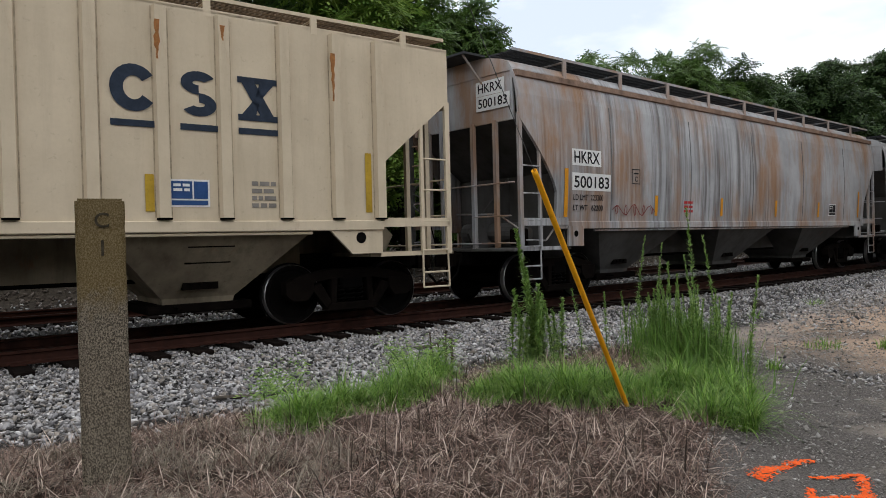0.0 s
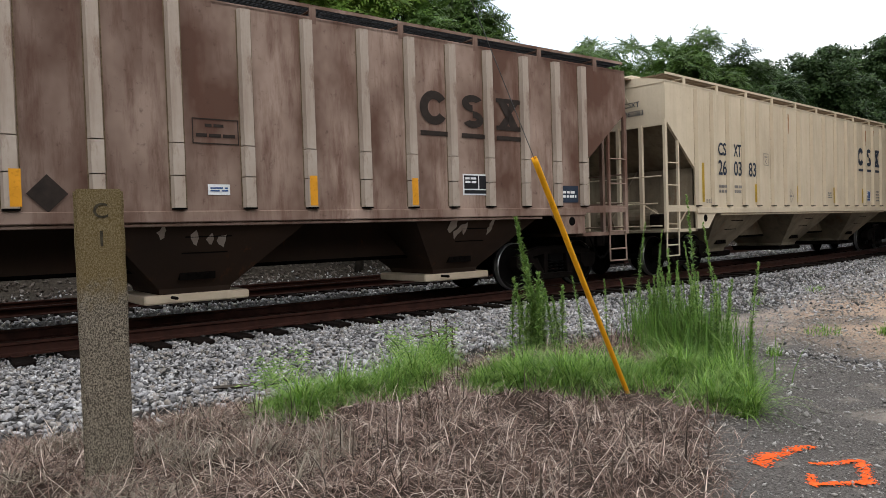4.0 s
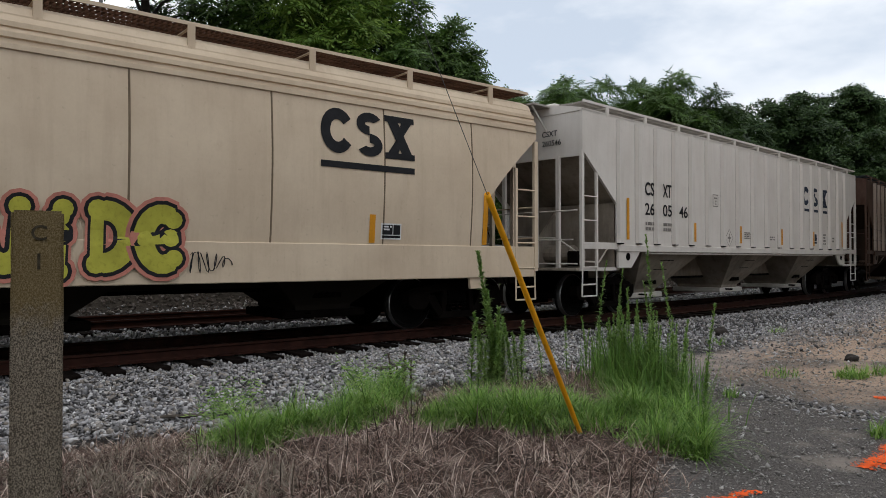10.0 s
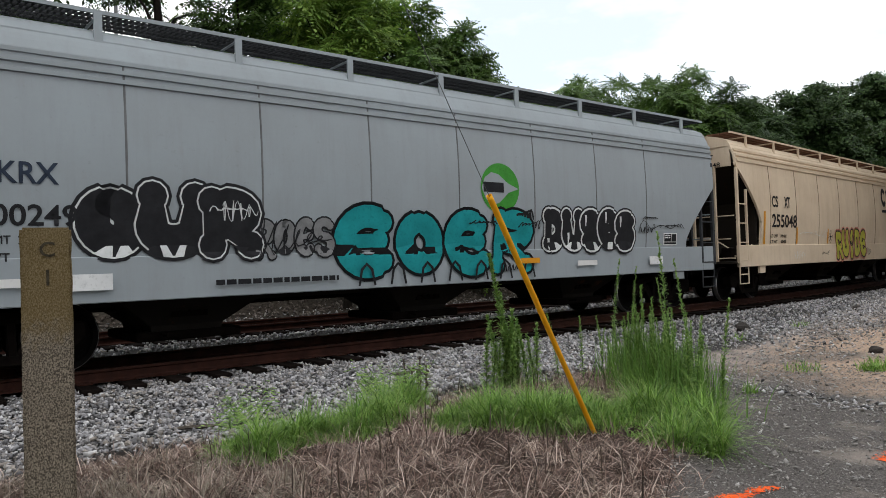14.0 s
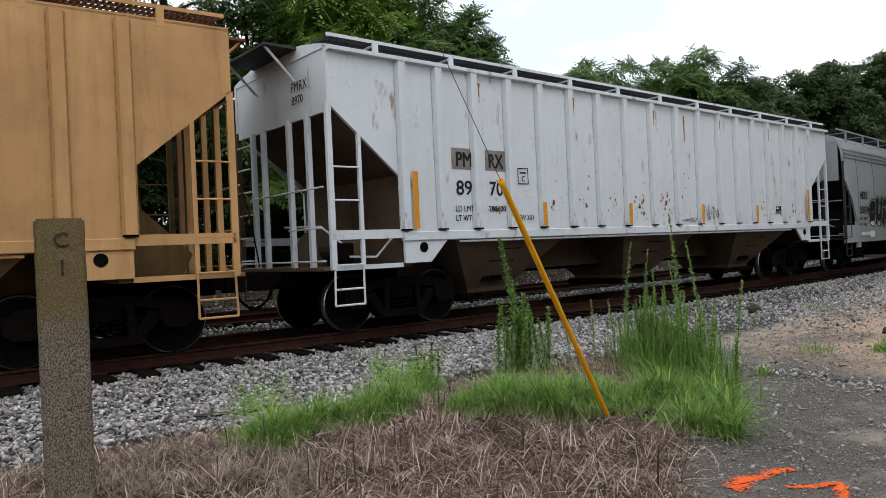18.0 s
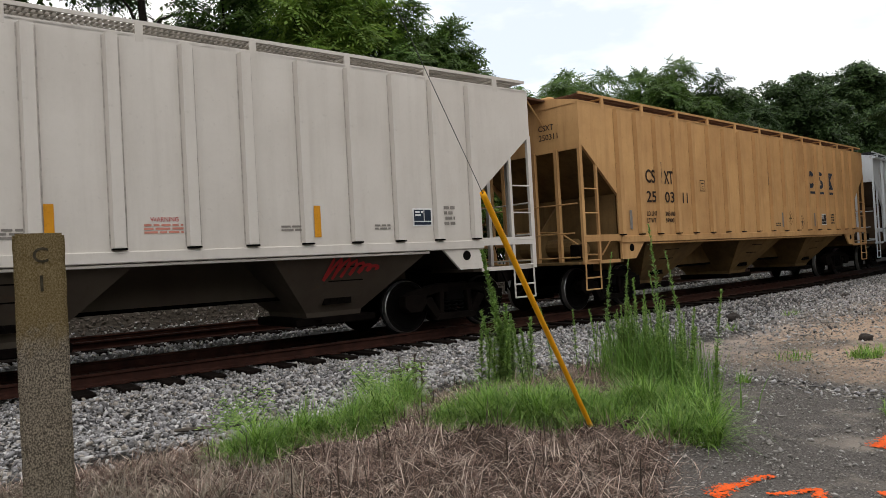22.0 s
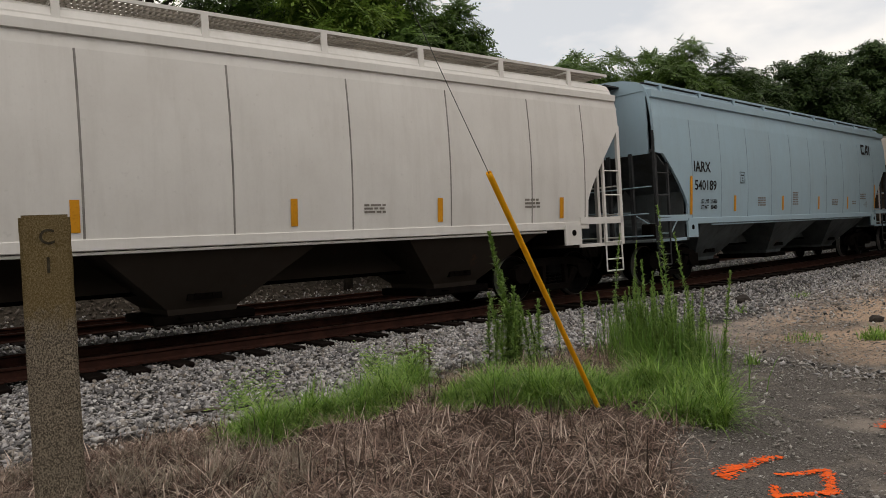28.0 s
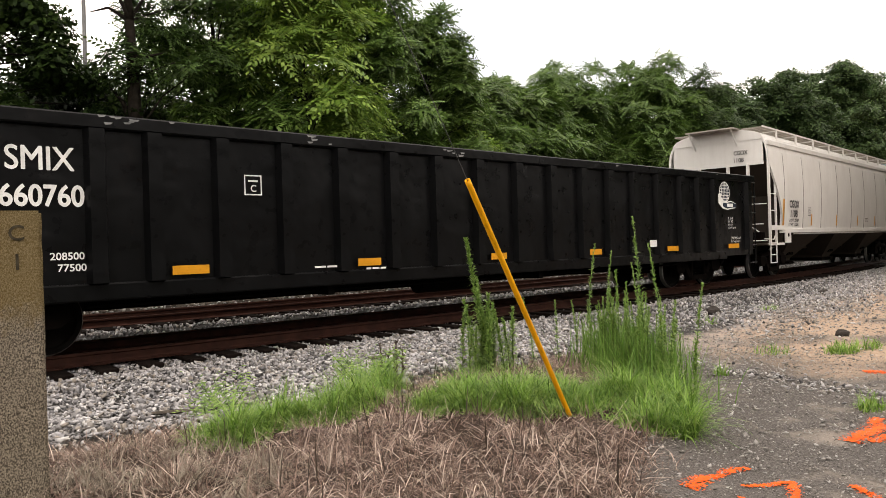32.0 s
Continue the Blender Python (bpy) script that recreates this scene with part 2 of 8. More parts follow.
M_LEAF = islands("tree_leaves", [(0.055, 0.115, 0.024), (0.1, 0.19, 0.04), (0.17, 0.285, 0.065), (0.075, 0.15, 0.03)], 0.45, 0.3, 0.9)
M_LEAF_BRIGHT = islands("bright_tree_leaves", [(0.12, 0.225, 0.04), (0.22, 0.37, 0.065), (0.33, 0.48, 0.1)], 0.45, 0.38, 0.9)
M_LEAF_DARK = islands("dark_tree_leaves", [(0.026, 0.054, 0.015), (0.052, 0.1, 0.025), (0.1, 0.175, 0.045)], 0.5, 0.25, 0.9, spec=0.18)
# thicket leaves: the shade under the canopy is put into this dark green
M_LEAF_SHADE = islands("thicket_leaves_with_shade", [(0.01, 0.021, 0.007), (0.018, 0.036, 0.011), (0.036, 0.066, 0.02)], 0.6, 0.15, 0.9, spec=0.08)
M_LEAF_PINE = islands("deep_green_needle_sprays", [(0.031, 0.062, 0.023), (0.056, 0.104, 0.034), (0.098, 0.162, 0.052)], 0.5, 0.2, 0.8, spec=0.18)
M_STEM = plain("green_stem", (0.1, 0.17, 0.05), 0.7, 0, 0.3, 9, 0.1)


def concrete_mat():
    m, n, l, b = node_mat("weathered_concrete", 0.92)
    grain = ramp_node(n, l, noise_node(n, l, 150, 4, 0.8, (1, 1, 0.7)), 0.44, 0.58)
    c = mix_node(n, l, grain, (0.05, 0.041, 0.031), (0.3, 0.255, 0.195))
    c = mix_node(n, l, scaled(n, l, ramp_node(n, l, noise_node(n, l, 5, 6, 0.65), 0.4, 0.7), 0.3), c, (0.1, 0.085, 0.065))
    co = n.new("ShaderNodeTexCoord")
    sx = n.new("ShaderNodeSeparateXYZ")
    l.new(co.outputs["Object"], sx.inputs[0])
    ad = n.new("ShaderNodeMath")
    ad.operation = "ADD"
    l.new(sx.outputs["Z"], ad.inputs[0])
    l.new(scaled(n, l, noise_node(n, l, 22, 5, 0.7), 0.35), ad.inputs[1])
    top = ramp_node(n, l, scaled(n, l, ad.outputs[0], 0.5), 0.57, 0.64)
    c = mix_node(n, l, scaled(n, l, top, 0.62), c, (0.13, 0.088, 0.022))
    l.new(c, b.inputs["Base Color"])
    bump(n, l, b, noise_node(n, l, 130, 4, 0.7), 0.6, 0.006)
    return m


def streaked_mat():
    """Dull grey paint under broad rust blooms and dense dark run-down streaks."""
    m, n, l, b = node_mat("rust_streaked_grey_paint", 0.6)
    base = mix_node(n, l, ramp_node(n, l, noise_node(n, l, 0.7, 4, 0.6), 0.35, 0.7), (0.31, 0.316, 0.328), (0.47, 0.476, 0.495))
    runs = ramp_node(n, l, noise_node(n, l, 1.0, 6, 0.7, (7.0, 1.0, 0.3), (4, 0, 0)), 0.42, 0.66)
    where = ramp_node(n, l, noise_node(n, l, 0.35, 3, 0.5, (1.0, 1.0, 0.6), (9, 0, 0)), 0.36, 0.58)
    both = n.new("ShaderNodeMath")
    both.operation = "MULTIPLY"
    l.new(runs, both.inputs[0])
    l.new(where, both.inputs[1])
    c = mix_node(n, l, scaled(n, l, both.outputs[0], 0.88), base, (0.085, 0.075, 0.072))
    bloom = ramp_node(n, l, noise_node(n, l, 1.0, 7, 0.66, (0.75, 1.0, 0.28), (2.5, 0, 3)), 0.45, 0.62)
    c = mix_node(n, l, scaled(n, l, bloom, 0.72), c, (0.3, 0.15, 0.06))
    drip = ramp_node(n, l, noise_node(n, l, 1.4, 7, 0.7, (2.6, 1.0, 0.22), (6, 1, 0)), 0.6, 0.72)
    c = mix_node(n, l, scaled(n, l, drip, 0.7), c, (0.15, 0.06, 0.025))
    l.new(c, b.inputs["Base Color"])
    bump(n, l, b, noise_node(n, l, 6, 5, 0.6), 0.25, 0.01)
    return m


def bleached_brown_mat():
    """Oxide-brown paint bleached in pale blotches, stained dark down the seams."""
    m, n, l, b = node_mat("bleached_oxide_brown_paint", 0.65)
    pale = ramp_node(n, l, noise_node(n, l, 1.0, 4, 0.55, (0.9, 1.0, 0.55), (1, 0, 0)), 0.38, 0.66)
    c = mix_node(n, l, pale, (0.1, 0.052, 0.036), (0.34, 0.245, 0.195))
    c = mix_node(n, l, scaled(n, l, ramp_node(n, l, noise_node(n, l, 1.0, 7, 0.72, (3.2, 1.0, 0.5), (7, 0, 0)), 0.5, 0.68), 0.75), c, (0.1, 0.045, 0.03))
    c = mix_node(n, l, scaled(n, l, ramp_node(n, l, noise_node(n, l, 9, 5, 0.7), 0.6, 0.72), 0.5), c, (0.05, 0.025, 0.018))
    # blends to a darker brown towards the car's rear end
    co = n.new("ShaderNodeTexCoord")
    sx = n.new("ShaderNodeSeparateXYZ")
    l.new(co.outputs["Object"], sx.inputs[0])
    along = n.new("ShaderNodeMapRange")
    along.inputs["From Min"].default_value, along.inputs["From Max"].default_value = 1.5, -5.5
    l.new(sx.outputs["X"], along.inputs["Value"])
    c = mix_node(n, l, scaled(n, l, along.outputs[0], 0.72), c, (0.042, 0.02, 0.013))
    l.new(c, b.inputs["Base Color"])
    bump(n, l, b, noise_node(n, l, 5, 5, 0.6), 0.3, 0.01)
    return m


M_CONCRETE = concrete_mat()


def ground_mat():
    """Crushed stone by the track, thatch soil under the grass, a worn gravel and asphalt lot with tan dirt, by place."""
    m, n, l, b = node_mat("trackside_ground", 0.95)
    co = n.new("ShaderNodeTexCoord")
    sx = n.new("ShaderNodeSeparateXYZ")
    l.new(co.outputs["Object"], sx.inputs[0])

    def math(op, a, bb):
        q = n.new("ShaderNodeMath")
        q.operation = op
        for sock, v in ((q.inputs[0], a), (q.inputs[1], bb)):
            if isinstance(v, bpy.types.NodeSocket):
                l.new(v, sock)
            else:
                sock.default_value = v
        return q.outputs[0]

    X, Y = sx.outputs["X"], sx.outputs["Y"]
    wob = math("SUBTRACT", math("MULTIPLY", noise_node(n, l, 1.1, 5, 0.65), 1.8), 0.9)
    # bed of the loose stones; shade in their gaps put into its colour
    stone = ramp_node(n, l, noise_node(n, l, 26, 5, 0.7), 0.3, 0.72, (0.016, 0.015, 0.014, 1), (0.08, 0.077, 0.074, 1))
    vor = n.new("ShaderNodeTexVoronoi")
    vor.inputs["Scale"].default_value = 17
    l.new(co.outputs["Object"], vor.inputs["Vector"])
    stone = mix_node(n, l, ramp_node(n, l, vor.outputs["Distance"], 0.25, 0.75), stone, (0.045, 0.042, 0.04))
    # the lot: dark worn asphalt and grit
    lot = ramp_node(n, l, noise_node(n, l, 70, 6, 0.85), 0.36, 0.66, (0.014, 0.0125, 0.0115, 1), (0.22, 0.197, 0.18, 1))
    lot = mix_node(n, l, scaled(n, l, ramp_node(n, l, noise_node(n, l, 1.6, 6, 0.65), 0.54, 0.72), 0.7), lot, (0.33, 0.282, 0.24))
    # tan dirt further along the lot
    tan = ramp_node(n, l, noise_node(n, l, 22, 6, 0.7), 0.3, 0.75, (0.26, 0.175, 0.12, 1), (0.54, 0.41, 0.31, 1))
    dx = math("ADD", math("SUBTRACT", X, 7.3), math("MULTIPLY", wob, 1.3))
    tan_f = math("MULTIPLY", ramp_node(n, l, math("MULTIPLY", dx, 0.5), 0.0, 0.6), ramp_node(n, l, noise_node(n, l, 0.75, 5, 0.6), 0.32, 0.55))
    lot = mix_node(n, l, tan_f, lot, tan)
    # fine grey gravel beyond
    grit = ramp_node(n, l, noise_node(n, l, 55, 5, 0.75), 0.28, 0.75, (0.15, 0.142, 0.14, 1), (0.52, 0.5, 0.485, 1))
    far = ramp_node(n, l, math("MULTIPLY", math("SUBTRACT", math("ADD", Y, wob), math("ADD", math("MULTIPLY", X, 0.16), 3.1)), 0.5), 0.0, 1.0)
    lot = mix_node(n, l, far, lot, grit)
    # soil and thatch by the grass, darkened for the shade between blades
    soil = ramp_node(n, l, noise_node(n, l, 30, 6, 0.75), 0.3, 0.7, (0.014, 0.009, 0.007, 1), (0.075, 0.05, 0.038, 1))
    # grass island: x below the lot's edge line, y below the ballast's
    edge_x = math("SUBTRACT", math("ADD", math("MULTIPLY", Y, 1.55), 0.15), X)
    is_soil = ramp_node(n, l, math("ADD", edge_x, math("MULTIPLY", wob, 0.35)), 0.0, 0.35)
    bal_edge = math("SUBTRACT", Y, 5.15)
    is_bal = ramp_node(n, l, math("ADD", bal_edge, math("MULTIPLY", wob, 0.5)), 0.0, 0.3)
    c = mix_node(n, l, is_soil, lot, soil)
    c = mix_node(n, l, math("MULTIPLY", is_bal, ramp_node(n, l, math("MULTIPLY", math("SUBTRACT", math("ADD", Y, wob), math("MULTIPLY", X, 0.25)), 0.3), 0.9, 1.15)), c, stone)
    # litter and brown scrub past the second track
    scrub = ramp_node(n, l, noise_node(n, l, 6, 6, 0.7), 0.3, 0.75, (0.02, 0.016, 0.012, 1), (0.09, 0.075, 0.06, 1))
    arc = math("SUBTRACT", Y, math("MULTIPLY", math("MULTIPLY", X, X), 0.00218))
    c = mix_node(n, l, ramp_node(n, l, math("MULTIPLY", math("SUBTRACT", math("ADD", arc, math("MULTIPLY", wob, 0.6)), 17.6), 0.5), 0.1, 0.9), c, scrub)
    l.new(c, b.inputs["Base Color"])
    bump(n, l, b, noise_node(n, l, 34, 6, 0.75), 0.7, 0.03)
    return m


M_GROUND = ground_mat()


# ---------------------------------------------------------------- mesh helpers
def empty(name, m=None):
    ob = new(name)
    if m is not None:
        ob.matrix_basis = m
    return ob


def mesh_of(name, bm, *mats, smooth=False):
    me = bpy.data.meshes.new(name)
    bmesh.ops.recalc_face_normals(bm, faces=bm.faces)
    if smooth:
        for f in bm.faces:
            f.smooth = True
    bm.to_mesh(me)
    bm.free()
    for mt in mats:
        me.materials.append(mt)
    return me


def put(name, me, parent=None, at=(0, 0, 0), label=""):
    ob = new(name, me)
    ob.parent = parent
    ob.location = at
    if label:
        ob["label"] = label
    return ob


def part(name, bm, material, parent, label="", smooth=False):
    return put(name, mesh_of(name, bm, material, smooth=smooth), parent, label=label)


def raw_mesh(name, verts, faces, mat):
    """One mesh from arrays of vertices and equal-sided faces."""
    me = bpy.data.meshes.new(name)
    k = faces.shape[1]
    me.vertices.add(len(verts))
    me.vertices.foreach_set("co", np.ascontiguousarray(verts, np.float32).ravel())
    me.loops.add(faces.size)
    me.loops.foreach_set("vertex_index", np.ascontiguousarray(faces, np.int32).ravel())
    me.polygons.add(len(faces))
    me.polygons.foreach_set("loop_start", np.arange(0, faces.size, k, dtype=np.int32))
    me.materials.append(mat)
    me.update(calc_edges=True)
    me.validate()
    return me


def add_box(bm, x0, x1, y0, y1, z0, z1):
    v = [bm.verts.new(p) for p in ((x0, y0, z0), (x1, y0, z0), (x1, y1, z0), (x0, y1, z0), (x0, y0, z1), (x1, y0, z1), (x1, y1, z1), (x0, y1, z1))]
    for q in ((0, 3, 2, 1), (4, 5, 6, 7), (0, 1, 5, 4), (1, 2, 6, 5), (2, 3, 7, 6), (3, 0, 4, 7)):
        bm.faces.new([v[i] for i in q])


def box_bm(*b, bevel=0.0):
    bm = bmesh.new()
    add_box(bm, *b)
    if bevel:
        bmesh.ops.bevel(bm, geom=bm.edges[:], offset=bevel, segments=1, affect="EDGES")
    return bm


def add_bar(bm, a, b, r=0.02, sides=6, r2=None):
    """A round bar from a to b."""
    a, b = Vector(a), Vector(b)
    ax = (b - a).normalized()
    s = ax.orthogonal().normalized()
    t = ax.cross(s)
    rings = []
    for p, rr in ((a, r), (b, r if r2 is None else r2)):
        rings.append([bm.verts.new(p + rr * (s * math.cos(2 * math.pi * i / sides) + t * math.sin(2 * math.pi * i / sides))) for i in range(sides)])
    for i in range(sides):
        j = (i + 1) % sides
        bm.faces.new((rings[0][i], rings[0][j], rings[1][j], rings[1][i]))
    bm.faces.new(rings[0][::-1])
    bm.faces.new(rings[1])


def bars(*segs, r=0.02, sides=6):
    bm = bmesh.new()
    for a, b in segs:
        add_bar(bm, a, b, r, sides)
    return bm


def add_prism(bm, outline, axis, lo, hi):
    """An outline in two axes, drawn out along the third: axis 'y' takes (x, z), 'x' takes (y, z)."""
    def at(p, d):
        return (p[0], d, p[1]) if axis == "y" else (d, p[0], p[1]) if axis == "x" else (p[0], p[1], d)
    a = [bm.verts.new(at(p, lo)) for p in outline]
    b = [bm.verts.new(at(p, hi)) for p in outline]
    n = len(outline)
    bm.faces.new(a)
    bm.faces.new(b[::-1])
    for i in range(n):
        bm.faces.new((a[i], b[i], b[(i + 1) % n], a[(i + 1) % n]))


def prism(outline, axis, lo, hi):
    bm = bmesh.new()
    add_prism(bm, outline, axis, lo, hi)
    return bm


# ---------------------------------------------------------------- the curve of the tracks
R_FACE, Y_FACE, RAIL_Z = 228.8, 9.35, 0.08
U_END = 42.0  # the curve runs out into a straight here
RNG = np.random.default_rng(7)


def on_arc(u, off=0.0):
    """The place off metres beyond the line of the cars' near faces, u metres along it, and the heading."""
    a = min(u, U_END) / R_FACE
    r = R_FACE - off
    on = max(0.0, u - U_END)
    return r * math.sin(a) + on * math.cos(a), Y_FACE + R_FACE - r * math.cos(a) + on * math.sin(a), a


def arc_of(x, y):
    """How far a place lies beyond the line of the near faces."""
    a = U_END / R_FACE
    curve = R_FACE - np.hypot(x, Y_FACE + R_FACE - y)
    line = (y - Y_FACE - R_FACE + R_FACE * math.cos(a)) * math.cos(a) - (x - R_FACE * math.sin(a)) * math.sin(a)
    return np.where(np.arctan2(x, Y_FACE + R_FACE - y) > a, line, curve)


TRACK, TRACK2 = 1.6, 6.95


def ground_z(x, y):
    x, y = np.asarray(x, float), np.asarray(y, float)
    off = arc_of(x, y)
    island = np.clip((1.55 * y + 0.6 - x) / 1.2, 0, 1) * np.clip((5.6 - y) / 0.9, 0, 1)
    z = island * (0.09 + 0.026 * np.sin(6.1 * x + 2.2 * y) * np.sin(5.3 * y - 2.7 * x + 1) + 0.014 * np.sin(9.3 * x - 5.1 * y))
    z = z - 0.05 * np.clip((x - 1.55 * y) / 2.0, 0, 1) * np.clip((6 - y) / 2, 0, 1)
    z = z - 0.08 * np.clip((off + 3.6) / 1.2, 0, 1) * (off < 20)
    for c in (TRACK, TRACK2):
        z = z - 0.1 * np.clip((2.3 - np.abs(off - c)) / 0.6, 0, 1)
    z = z + 0.7 * np.clip((off - 9.0) / 2.6, 0, 1) ** 1.5
    return z


def build_ground():
    fine_x = np.arange(-4, 16, 0.14)
    xs = np.concatenate([[-900, -300, -120, -60, -30, -18, -12, -8, -6, -5], fine_x, np.arange(16, 40, 0.8), [42, 46, 52, 60, 75, 100, 150, 300, 900]])
    ys = np.concatenate([[-900, -300, -100, -40, -15, -6, -3, -1], np.arange(0, 12, 0.14), np.arange(12, 26, 0.5), [28, 32, 40, 60, 100, 200, 400, 900]])
    gx, gy = np.meshgrid(xs, ys, indexing="ij")
    gz = ground_z(gx, gy)
    nz = np.array([noise.noise((x * 1.3, y * 1.3, 0)) + 0.5 * noise.noise((x * 5, y * 5, 3)) for x, y in zip(gx.ravel(), gy.ravel())]).reshape(gx.shape)
    near = (gx > -6) & (gx < 40) & (gy > -1) & (gy < 26)
    gz = gz + np.where(near, 0.022 * nz, 0)
    nx, ny = len(xs), len(ys)
    idx = np.arange(nx * ny).reshape(nx, ny)
    faces = np.stack([idx[:-1, :-1], idx[1:, :-1], idx[1:, 1:], idx[:-1, 1:]], -1).reshape(-1, 4)
    me = raw_mesh("ground", np.stack([gx, gy, gz], -1).reshape(-1, 3), faces, M_GROUND)
    for p in me.polygons:
        p.use_smooth = True
    tagged(put("ground", me), "gravel, dry thatch and worn asphalt ground beside railway tracks", "ground", kind="structure")


build_ground()


def build_rails():
    prof = [(-0.07, 0), (-0.07, 0.012), (-0.02, 0.03), (-0.012, 0.045), (-0.012, 0.125), (-0.036, 0.138), (-0.036, 0.165), (-0.028, 0.172),
            (0.028, 0.172), (0.036, 0.165), (0.036, 0.138), (0.012, 0.125), (0.012, 0.045), (0.02, 0.03), (0.07, 0.012), (0.07, 0)]
    us = np.concatenate([np.arange(-26, 60, 2.0), np.arange(60, 261, 20.0)])
    for centre, what in ((TRACK, "the near track"), (TRACK2, "the second track")):
        for side in (-0.755, 0.755):
            bm = bmesh.new()
            rings = []
            for u in us:
                ring = []
                for p, z in prof:
                    x, y, _ = on_arc(u, centre + side + p)
                    ring.append(bm.verts.new((x, y, RAIL_Z - 0.172 + z)))
                rings.append(ring)
            k = len(prof)
            for a, b in zip(rings, rings[1:]):
                for i in range(k):
                    f = bm.faces.new((a[i], a[(i + 1) % k], b[(i + 1) % k], b[i]))
                    if i == 7:
                        f.material_index = 1
            me = mesh_of("rail", bm, M_RAIL, M_RAILTOP)
            tagged(put("rail", me), "rust-brown steel rail on " + what, "rail", "rails", "structure")


build_rails()


def build_ties():
    bm = box_bm(-0.115, 0.115, -1.4, 1.4, -0.17, 0, bevel=0.012)
    for v in bm.verts:
        v.co += Vector((noise.noise(v.co * 3) * 0.012, noise.noise(v.co * 4) * 0.02, noise.noise(v.co * 5) * 0.01))
    tie = mesh_of("railway_tie", bm, M_TIE)
    plate = mesh_of("tie_plate", box_bm(-0.09, 0.09, -0.17, 0.17, 0.0, 0.014, bevel=0.004), M_RAIL)
    rnd = random.Random(3)
    for centre, u0, n in ((TRACK, -9.0, 86), (TRACK2, -7.0, 66)):
        for i in range(n):
            x, y, a = on_arc(u0 + 0.53 * i + rnd.uniform(-0.03, 0.03), centre + rnd.uniform(-0.05, 0.05))
            ob = tagged(put("railway_tie", tie), "creosote-black wooden tie set in grey ballast", "railway tie", "ties under the rails")
            ob.matrix_basis = pose(x, y, RAIL_Z - 0.164 + rnd.uniform(-0.012, 0.004), 0, 0, math.degrees(a) + rnd.uniform(-1.5, 1.5))
            if centre == TRACK:
                for s in (-0.755, 0.755):
                    put("tie_plate", plate, ob, (0, s, 0))


build_ties()


# ---------------------------------------------------------------- stones, grass


def stone_base(kind):
    bm = bmesh.new()
    if kind:
        tips = [bm.verts.new(p) for p in ((1, 0, 0), (0, 1, 0), (-1, 0, 0), (0, -1, 0), (0.25, 0.15, 0.62), (-0.1, 0.2, -0.7))]
        bm.verts.index_update()
        for i in range(4):
            bm.faces.new((tips[i], tips[(i + 1) % 4], tips[4]))
            bm.faces.new((tips[(i + 1) % 4], tips[i], tips[5]))
    else:
        bmesh.ops.create_cube(bm, size=1.25)
        bmesh.ops.triangulate(bm, faces=bm.faces)
    v = np.array([p.co[:] for p in bm.verts])
    f = np.array([[q.index for q in p.verts] for p in bm.faces])
    bm.free()
    return v, f


def scatter_stones(name, x, y, size, kind, lift=0.25, label=""):
    v, f = stone_base(kind)
    n, k = len(x), len(v)
    sc = size[:, None] * RNG.uniform(0.5, 1.05, (n, 3)) * np.array([1.15, 0.72, 0.55])
    p = v[None] * (1 + RNG.uniform(-0.42, 0.42, (n, k, 3))) * sc[:, None]
    a, b = RNG.uniform(0, 6.28, n), RNG.normal(0, 0.4 if kind else 0.75, n)
    ca, sa, cb, sb = np.cos(a)[:, None], np.sin(a)[:, None], np.cos(b)[:, None], np.sin(b)[:, None]
    px, pz = p[..., 0] * cb - p[..., 2] * sb, p[..., 0] * sb + p[..., 2] * cb
    qx, qy = px * ca - p[..., 1] * sa, px * sa + p[..., 1] * ca
    z = ground_z(x, y) + size * lift + RNG.uniform(0, 0.02 if name == "lot_grit" or name == "broken_stone" else 0.04, n)
    co = np.stack([qx + x[:, None], qy + y[:, None], pz + z[:, None]], -1).reshape(-1, 3)
    faces = (f[None] + (np.arange(n) * k)[:, None, None]).reshape(-1, 3)
    ob = put(name, raw_mesh(name, co, faces, M_STONE))
    return tagged(ob, label, "gravel", kind="stuff")


def ballast_edge(x):
    return 5.2 + 0.25 * np.sin(1.7 * x) + 0.15 * np.sin(4.1 * x + 1) + 0.2 * np.clip(x - 3.2, 0, 4)


